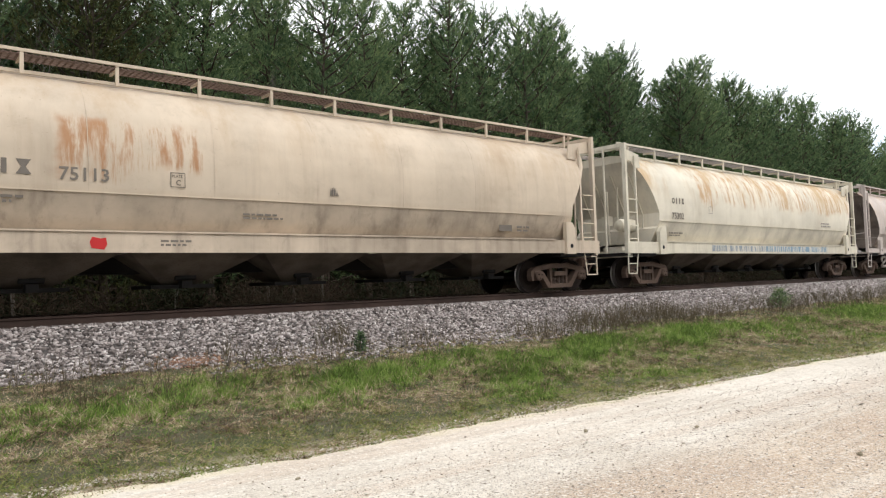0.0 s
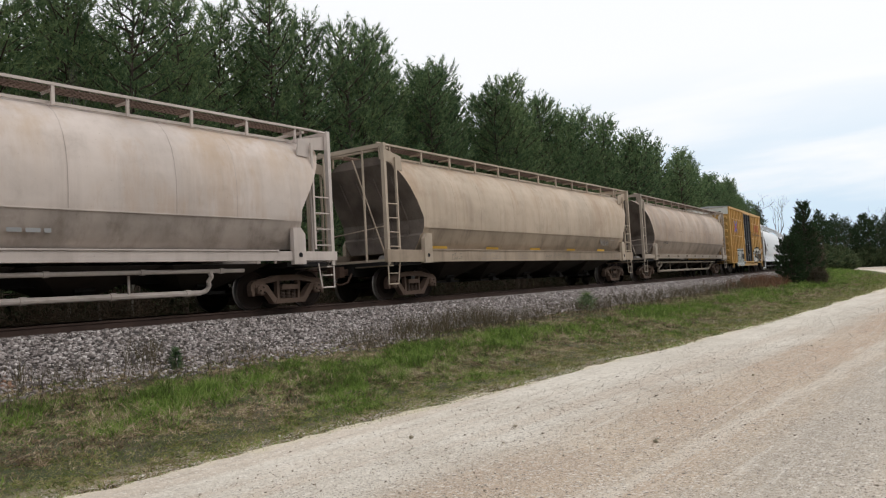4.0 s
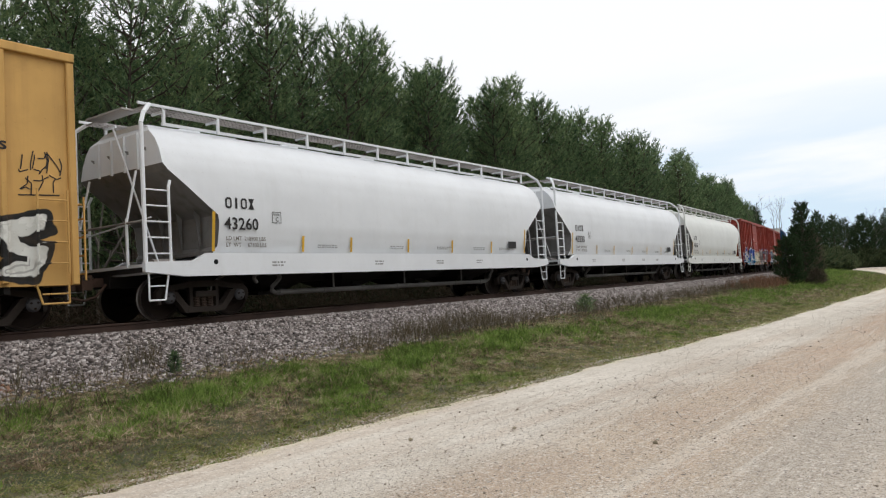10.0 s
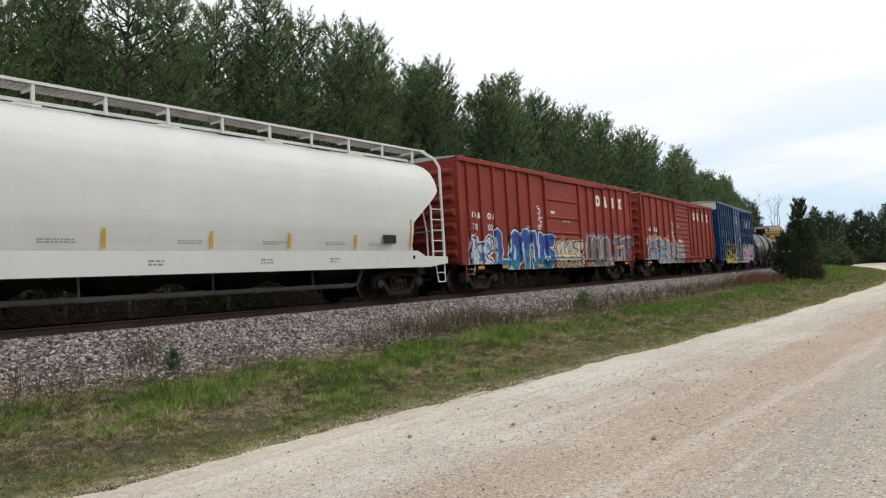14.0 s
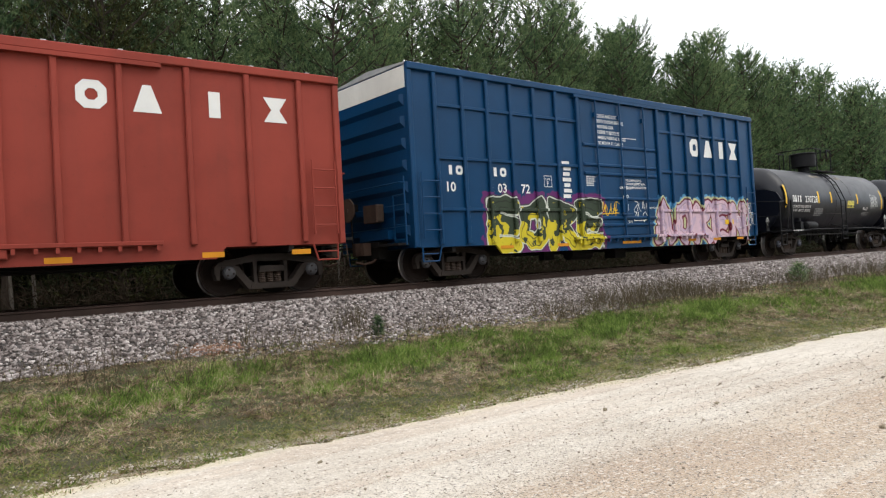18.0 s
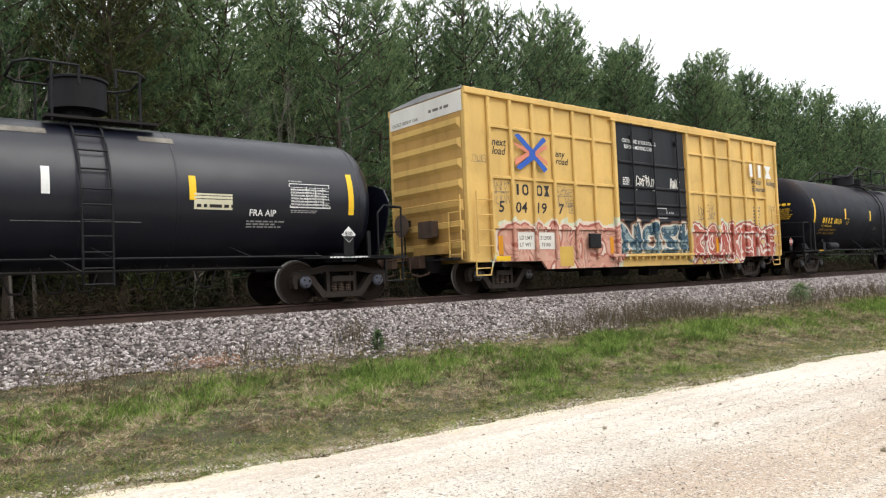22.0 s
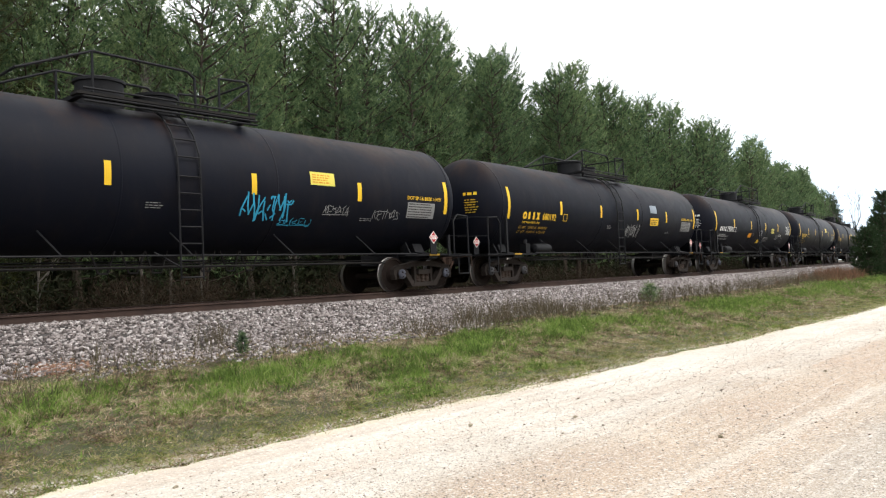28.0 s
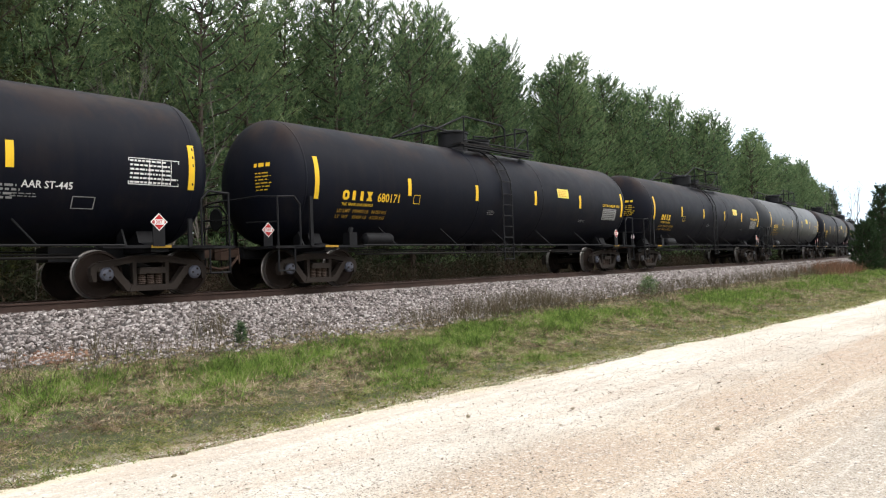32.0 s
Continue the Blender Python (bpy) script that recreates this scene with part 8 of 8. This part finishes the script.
        for y in (-0.86, 0.86):
            bend, near_post = (1.2, 1.95) if top else (0.75, 0.9)
            part("top_railing", Shape().pipe([(-2.1, y, ztop + 0.30), (-0.75, y, ztop + 0.86), (bend, y, ztop + 0.82), (bend + 0.17, y, ztop + 0.70), (bend + 0.18, y, ztop)], 0.028, 6).bar((-0.75, y, ztop + 0.86), (-0.75, y, ztop), 0.026), B, car)
            part("top_railing", Shape().pipe([(near_post, y, ztop - 0.05), (near_post, y, ztop + 0.80), (2.6, y, ztop + 0.84), (2.7, y, ztop + 0.76), (2.7, y, ztop - 0.1)], 0.028, 6).bar((2.68, y, ztop + 0.68), (max(near_post, 1.75), y, ztop + 0.1), 0.022), B, car)
        part("cross_rail", Shape().bar((-2.1, -0.86, ztop + 0.30), (-2.1, 0.86, ztop + 0.30), 0.026), B, car)
        part("cross_rail", Shape().bar((2.7, -0.86, ztop + 0.80), (2.7, 0.86, ztop + 0.80), 0.026), B, car)
    else:
        part("manway", Shape().lathe([(-0.05, 0.24), (0.25, 0.24), (0.26, 0.50), (0.78, 0.50), (0.80, 0.54), (0.84, 0.54), (0.86, 0.48)], 22, "z", (-0.2, 0, ztop)), B, car, "", True)
        for y in (-0.85, 0.5):
            part("top_platform", Shape().box(-0.9, 1.0, y, y + 0.35, ztop - 0.05, ztop), M["steel_dark"], car)
        for side_, far_, post in ((-1, -1.32, (-0.34, -0.78)), (1, 0.88, (0.28, 0.70))):
            turn_ = far_ - side_ * 0.22
            hoop = Shape().pipe([(post[0], -0.8, ztop + 0.58), (post[0], -0.8, ztop + 0.92), (turn_, -0.8, ztop + 0.92), (far_, -0.5, ztop + 0.92), (far_, 0.5, ztop + 0.92), (turn_, 0.8, ztop + 0.92), (post[0], 0.8, ztop + 0.92), (post[0], 0.8, ztop)], 0.026, 6)
            part("top_railing", hoop, B, car)
            for y in (-0.8, 0.8):
                part("railing_post", Shape().bar((post[1], y, ztop - 0.1), (post[1], y, ztop + 0.9), 0.024, 6), B, car)
        worn = round_place(radius, cz)
        for x0, x1, y0 in ((0.62, 1.25, 0.55), (-1.9, -0.9, 0.50)):
            a0, a1 = cz + radius * 0.80, cz + radius * 0.93
            patch(x0, x1, a0, a1, M["bare_patch"], car, worn, "worn_patch", "pale worn paint", 6)
    for ob in set(car.children) - had:
        ob.location.x = top
    # bottom fittings
    v = Shape().lathe([(0, 0.28), (0.25, 0.26), (0.3, 0.1)], 14, "z", (0.2, 0, cz - radius - 0.25))
    for x in (-1.6, -1.0, -0.5, 0.6, 1.2, 1.7):
        v.pipe([(x, -0.5, cz - radius + 0.15), (x + 0.15, -0.55, cz - radius - 0.35), (x + 0.35, -0.5, cz - radius - 0.35), (x + 0.5, -0.5, cz - radius + 0.1)], 0.022, 5)
    v.bar((-trucks + 1.2, -0.35, 0.86), (trucks - 1.2, -0.35, 0.86), 0.02)
    part("bottom_outlet", v, M["steel_dark"], car)
    part("air_reservoir", Shape().lathe([(-0.5, 0.05), (-0.45, 0.14), (-0.36, 0.165), (0.36, 0.165), (0.45, 0.14), (0.5, 0.05)], 14, "x", (-trucks + 1.75, -1.25, 1.14)), B, car, "", True)
    part("brake_valve", Shape().box(-trucks + 0.75, -trucks + 1.0, -1.3, -1.05, 0.98, 1.3).bar((-trucks + 0.85, -1.2, 1.3), (-trucks + 0.9, -1.2, 1.42), 0.06, 8), B, car)
    part("brake_rod", Shape().bar((-trucks + 1.3, -0.9, 0.78), (trucks - 1.3, -0.9, 0.78), 0.03, 6), M["steel_dark"], car)
    part("brake_wheel", Shape().lathe([(0, 0.25), (0.02, 0.28), (0.04, 0.25)], 16, "x", (-over + 0.05, 0.9, 1.7)).bar((-over + 0.07, 0.9, 1.45), (-over + 0.07, 0.9, 1.95), 0.02), B, car)
    if not long:
        for sgn in (-1, 1):
            x = sgn * (straight + depth + 0.03)
            arc = [(radius * 1.02 * math.cos(a), cz + radius * 1.02 * math.sin(a)) for a in np.linspace(math.pi, 2 * math.pi, 17)]
            part("head_shield", Shape().slab(arc + [(radius * 0.9, cz + 0.28), (radius * 0.6, cz + 0.42), (-radius * 0.6, cz + 0.42), (-radius * 0.9, cz + 0.28)], x - 0.015, x + 0.015, 0, "yz"), P, car, "half-round steel head shield")
    # markings
    on = round_place(radius, cz)
    for x, z0, z1, mt in stripes:
        patch(x - 0.065, x + 0.065, z0, z1, M[mt], car, on, "reflector_stripe", "reflective stripe", 6)
    mt = M[lettering_mat]
    marks(mark_x, mark_x + (1.05 if long else 0.84), cz - 0.47 if long else cz - 0.10, cz - 0.24 if long else cz + 0.16, "oiix" if long else "ovix", mt, car, on, "reporting_mark", 0.32)
    zl = cz - 0.47 if long else cz - 0.10
    if number:
        write(number, mark_x + (1.17 if long else 1.13), zl, 0.27 if lettering_mat == "mark_white" else 0.22, mt, car, on, 0, "car_number", 1.05 if lettering_mat == "mark_white" else 0.92)
    if long:
        write("THE TANK CAR PEOPLE", mark_x, zl - 0.14, 0.07, mt, car, on, 0, "slogan") if lettering_mat == "mark_yellow" else bars(mark_x, mark_x + 1.4, zl - 0.3, zl - 0.12, 2, M["data_grey"], car, on, seed=3)
        for z, t in ((0.32, "LD LMT  190400 LB   86350 KG"), (0.48, "LT  WT    95400 LB   43250 KG")):
            write(t, mark_x - 0.08, zl - z, 0.09, M["mark_ochre"] if lettering_mat == "mark_yellow" else M["data_grey"], car, on, 0, "stencil", 1.0)
        outline(mark_x + 2.5, mark_x + 2.75, cz - 0.47, cz - 0.23, 0.016, mt, car, on)
        if lettering_mat == "mark_white":
            outline(6.55, 7.55, cz - 0.42, cz + 0.08, 0.014, M["mark_white"], car, on, "test_data_table")
            for x in (6.95, 7.2, 7.38):
                patch(x, x + 0.012, cz - 0.41, cz + 0.07, M["mark_white"], car, on, "table_rule")
            for j in range(6):
                bars(6.58, 7.55, cz - 0.39 + 0.08 * j, cz - 0.345 + 0.08 * j, 1, M["mark_white"], car, on, "test_data_print", 61 + j, 0.75)
        else:
            table = patch(6.2, 7.25, cz - 0.62, cz - 0.2, M["data_grey"], car, on, "test_data_table", "grey test data table")
            for j in range(6):
                bars(6.24, 7.3, cz - 0.6 + 0.068 * j, cz - 0.565 + 0.068 * j, 1, M["mark_black"], car, round_place(radius, cz, 0.009), "test_data_print", 8 + j, 0.9)
        if lettering_mat == "mark_yellow":
            write("DOT SP-16188/SR 11499", 6.18, cz - 0.13, 0.095, mt, car, on, 0, "stencil", 0.95)
            if number != "680192":
                patch(3.0, 3.72, cz + 0.05, cz + 0.36, M["panel_yellow"], car, on, "warning_panel", "yellow warning panel")
                bars(3.06, 3.66, cz + 0.1, cz + 0.33, 4, M["mark_orange"], car, round_place(radius, cz, 0.009), "small_print", 9)
        else:
            write("AAR ST-445", 4.75, cz - 0.58, 0.13, M["mark_white"], car, on, 0, "stencil", 0.9)
            patch(3.0, 3.6, cz - 0.42, cz - 0.12, M["panel_yellow"], car, on, "warning_panel", "yellow warning panel")
            bars(3.05, 3.6, cz - 0.39, cz - 0.15, 3, M["mark_black"], car, round_place(radius, cz, 0.009), "small_print", 71, 0.4)
            scrawl(0.4, 1.05, cz - 0.58, cz - 0.3, M["spray_white"], car, round_place(radius, cz, 0.01), 72, 4, 0.022)
            patch(-1.8, -1.2, cz - 0.75, cz - 0.5, M["mark_orange"], car, on, "orange_panel")
            patch(0.4, 0.9, cz - 1.1, cz - 0.85, M["mark_yellow"], car, on, "worn_yellow_panel")
            bars(1.6, 2.6, cz - 0.95, cz - 0.65, 4, M["data_grey"], car, on, seed=13)
            bars(4.2, 4.8, cz - 0.8, cz - 0.5, 4, M["data_grey"], car, on, seed=14)
            outline(5.6, 6.0, cz - 0.95, cz - 0.7, 0.016, M["data_grey"], car, on)
        bars(-0.9, -0.5, cz - 0.65, cz - 0.5, 3, M["data_grey"], car, on, seed=11, fill=0.3)
        bars(4.6, 5.1, cz - 0.75, cz - 0.65, 2, M["data_grey"], car, on, seed=12, fill=0.3)
    else:
        write("LD LMT 221700 LB 100550 KG", mark_x + 0.05, zl - 0.22, 0.10, mt, car, on, 0, "stencil", 0.9)
        write("LT  WT   64300 LB   29150 KG", mark_x + 0.05, zl - 0.38, 0.10, mt, car, on, 0, "stencil", 0.9)
        bars(-2.6, -1.7, zl - 0.55, zl - 0.2, 4, M["data_grey"], car, on, seed=21)
        px, tone = (0.72, "yellow") if number == "230728" else (1.46, "cream")
        patch(px, px + 0.74, cz - 0.28, cz + 0.02, M["panel_" + tone], car, on, "warning_panel", tone + " emergency panel")
        over_ = round_place(radius, cz, 0.009)
        for z, h_, n_ in ((-0.03, 0.03, 1), (-0.09, 0.03, 1), (-0.24, 0.10, 1)):
            bars(px + 0.05, px + 0.8, cz + z, cz + z + h_, n_, M["mark_black"], car, over_, "small_print", 22, 0.6)
        # test record: a ruled black table with pale print
        outline(3.4, 4.32, cz - 0.2, cz + 0.30, 0.014, M["mark_white"], car, on, "test_data_table")
        for x in (3.78, 3.98, 4.15):
            patch(x, x + 0.012, cz - 0.19, cz + 0.24, M["mark_white"], car, on, "table_rule")
        for j in range(7):
            patch(3.42, 4.30, cz - 0.145 + 0.06 * j, cz - 0.138 + 0.06 * j, M["mark_white"], car, on, "table_rule")
            bars(3.43, 4.36, cz - 0.19 + 0.06 * j, cz - 0.158 + 0.06 * j, 1, M["mark_white"], car, on, "test_data_print", 23 + j, 0.5)
        bars(3.4, 3.8, cz + 0.33, cz + 0.37, 1, M["data_grey"], car, on, "small_print", 91, 0.8)
        bars(3.42, 4.1, cz - 0.30, cz - 0.23, 2, M["data_grey"], car, on, "small_print", 92, 0.6)
        write("FRA AIP", 2.55, cz - 0.38, 0.13, M["mark_white"], car, on, 0, "stencil", 0.9)
        bars(2.5, 3.3, cz - 0.62, cz - 0.45, 3, M["data_grey"], car, on, seed=24)
        bars(-1.5, 1.0, cz - 0.55, cz - 0.53, 1, M["data_grey"], car, on, seed=25)
    # writing on the head
    ends = lambda a, b: (-straight - depth * math.sqrt(max(0.0, 1 - (a * a + (b - cz) ** 2) / radius ** 2)) - 0.008, -a, b)
    bars(0.5, 1.12, cz + 0.26, cz + 0.37, 1, mt, car, ends, "head_mark", 31, 0.8)
    bars(0.55, 1.0, cz - 0.28, cz + 0.18, 6, mt, car, ends, "small_print", 32, 0.3)
    # hazard placards on both ends of the near side
    for x, y, z in ((trucks - 0.05, -1.53, 1.42), (-over + 0.25, -0.9, 1.35)):
        k = 0.17
        hold = part("placard_holder", Shape().box(x - 0.12, x + 0.12, y + 0.005, y + 0.03, 0.96, z), B, car)
        if long:
            p = part("hazard_placard", Shape().slab([(x - k, z), (x, z - k), (x + k, z), (x, z + k)], y - 0.006, y), M["mark_white"], car, "red and white diamond placard")
            part("placard_face", Shape().slab([(x - k * 0.86, z), (x, z - k * 0.86), (x + k * 0.86, z), (x, z + k * 0.86)], y - 0.010, y - 0.006), M["mark_red"], p)
            part("placard_number_panel", Shape().slab([(x - k * 0.62, z - 0.05), (x + k * 0.62, z - 0.05), (x + k * 0.62, z + 0.05), (x - k * 0.62, z + 0.05)], y - 0.013, y - 0.010), M["mark_white"], p)
            write("1307", x - 0.10, z - 0.033, 0.066, M["mark_red"], p, flat_place(y - 0.016), 0, "placard_number", 0.95)
        else:
            part("hazard_placard", Shape().slab([(x - k, z), (x, z - k), (x + k, z), (x, z + k)], y - 0.006, y), M["mark_white"], car, "black and white diamond placard")
            part("placard_face", Shape().slab([(x - k * 0.8, z - 0.03), (x, z - k * 0.9), (x + k * 0.8, z - 0.03)], y - 0.010, y - 0.006), M["mark_black"], car)
            write("1830", x - 0.13, z - 0.02, 0.085, M["mark_black"], car, flat_place(y - 0.012), 0, "placard_number", 1.0)
    for sgn in (-1, 1):
        truck(car, sgn * trucks, gear)
    couplers(car, over + 0.05)
    return car


SHORT_STRIPES = ((-5.25, 1.85, 2.75, "mark_yellow"), (-2.28, 2.06, 2.54, "mark_yellow"), (-1.0, 2.08, 2.55, "mark_yellow"), (1.85, 2.06, 2.52, "mark_yellow"), (4.83, 1.85, 2.75, "mark_yellow"))
for where, number, white in ((225.95, "230728", 9), (239.6, "228192", 2)):
    stripes = tuple((x - (0.41 if i == 3 and white == 2 else 0), a, b, "mark_white" if i == white else m) for i, (x, a, b, m) in enumerate(SHORT_STRIPES))
    tank_car(where, 5.05, 1.38, 2.17, 4.70, 6.15, "tank_grey", "short black tank car with white lettering and a tall manway", stripes, "mark_white", number, -4.7, "blue", False)
LONG_STRIPES = ((-7.54, 2.05, 3.05, "mark_yellow"), (-4.4, 2.28, 2.73, "mark_yellow"), (-1.5, 2.28, 2.73, "mark_yellow"), (1.63, 2.28, 2.73, "mark_yellow"), (4.5, 2.28, 2.73, "mark_yellow"), (7.7, 2.07, 2.97, "mark_yellow"))
SHIFTED_STRIPES = tuple((x - (0.15 if 0 < i < 4 else 0.0), a, b, m) for i, (x, a, b, m) in enumerate(LONG_STRIPES))
WIDE_STRIPES = tuple((x + d, a, b, m) for d, (x, a, b, m) in zip((-0.12, -0.25, 0.08, 0.0, 0.06, 0.12), LONG_STRIPES))
WORN_STRIPES = tuple((x, a, b, "mark_white" if i in (1, 2) else m) for i, (x, a, b, m) in enumerate(LONG_STRIPES))
LONG = "long matt-black tank car with yellow lettering and stripes"
for where, key, letter, number, gear, st in ((273.65, "tank", "mark_yellow", "680151", "dark", LONG_STRIPES), (292.1, "tank", "mark_yellow", "680139", "blue", WORN_STRIPES),
                                             (310.75, "tank", "mark_yellow", "680314", "blue", SHIFTED_STRIPES), (328.97, "tank", "mark_yellow", "680192", "dark", LONG_STRIPES),
                                             (347.43, "tank", "mark_white", "292315", "blue", WIDE_STRIPES), (365.9, "tank", "mark_yellow", "680171", "blue", LONG_STRIPES),
                                             (384.2, "tank", "mark_yellow", "", "dark", LONG_STRIPES), (402.4, "tank_pale", "mark_yellow", "", "dark", LONG_STRIPES),
                                             (420.8, "tank", "mark_yellow", "", "dark", LONG_STRIPES), (439.2, "tank", "mark_yellow", "", "dark", LONG_STRIPES), (457.6, "tank", "mark_yellow", "", "dark", LONG_STRIPES)):
    car = tank_car(where, 7.85, 1.51, 2.54, 7.15, 8.75, key, LONG if letter == "mark_yellow" and key == "tank" else ("long tank car with a pale grey weathered top" if key == "tank_pale" else "long matt-black tank car with white lettering and a yellow panel"), st, letter, number, -6.73 if letter == "mark_yellow" else -7.0, gear, top={"680314": -0.85, "680192": -0.82, "680171": -0.45}.get(number, 0.0))
    if number == "680314":
        scrawl(1.15, 2.5, 1.7, 2.3, M["mark_cyan"], car, round_place(1.51, 2.54, 0.01), 52, 6, 0.05)
        scrawl(2.2, 3.1, 1.6, 1.8, M["mark_cyan"], car, round_place(1.51, 2.54, 0.01), 57, 5, 0.02)
        scrawl(3.4, 4.2, 1.9, 2.15, M["data_grey"], car, round_place(1.51, 2.54, 0.01), 53, 6, 0.02)
        scrawl(5.0, 5.9, 1.85, 2.1, M["data_grey"], car, round_place(1.51, 2.54, 0.01), 54, 6, 0.02)
    if number == "680192":
        scrawl(0.75, 2.0, 1.55, 2.1, M["spray_white"], car, round_place(1.51, 2.54, 0.01), 55, 7, 0.028)
        patch(2.85, 3.5, 2.62, 2.95, M["worn_label"], car, round_place(1.51, 2.54, 0.012), "worn_label", "blank grey-blue sticker")
        patch(2.85, 3.65, 2.1, 2.42, M["mark_yellow"], car, round_place(1.51, 2.54, 0.01), "warning_panel")
        bars(2.93, 3.58, 2.15, 2.38, 3, M["mark_black"], car, round_place(1.51, 2.54, 0.013), "small_print", 58, 0.6)


# ---- what moves: every car runs along the track, every wheelset turns ----
def motions():
    stops = [float(t) for t in range(33)]
    for car, where in CARS:
        walk(car, [(t, on_track(where - gone(t))) for t in stops])
    done = {}
    for w, s in WHEELSETS:
        if s not in done:
            walk(w, [(float(t), pose(s * AXLE, 0, WHEEL_R, 0, -math.degrees(g / WHEEL_R) % 360, 0)) for t, g in zip(TICK, GONE)])
            done[s] = w.animation_data
        else:
            w.rotation_mode = "QUATERNION"
            keys = w.animation_data_create()
            keys.action, keys.action_slot = done[s].action, done[s].action_slot


motions()
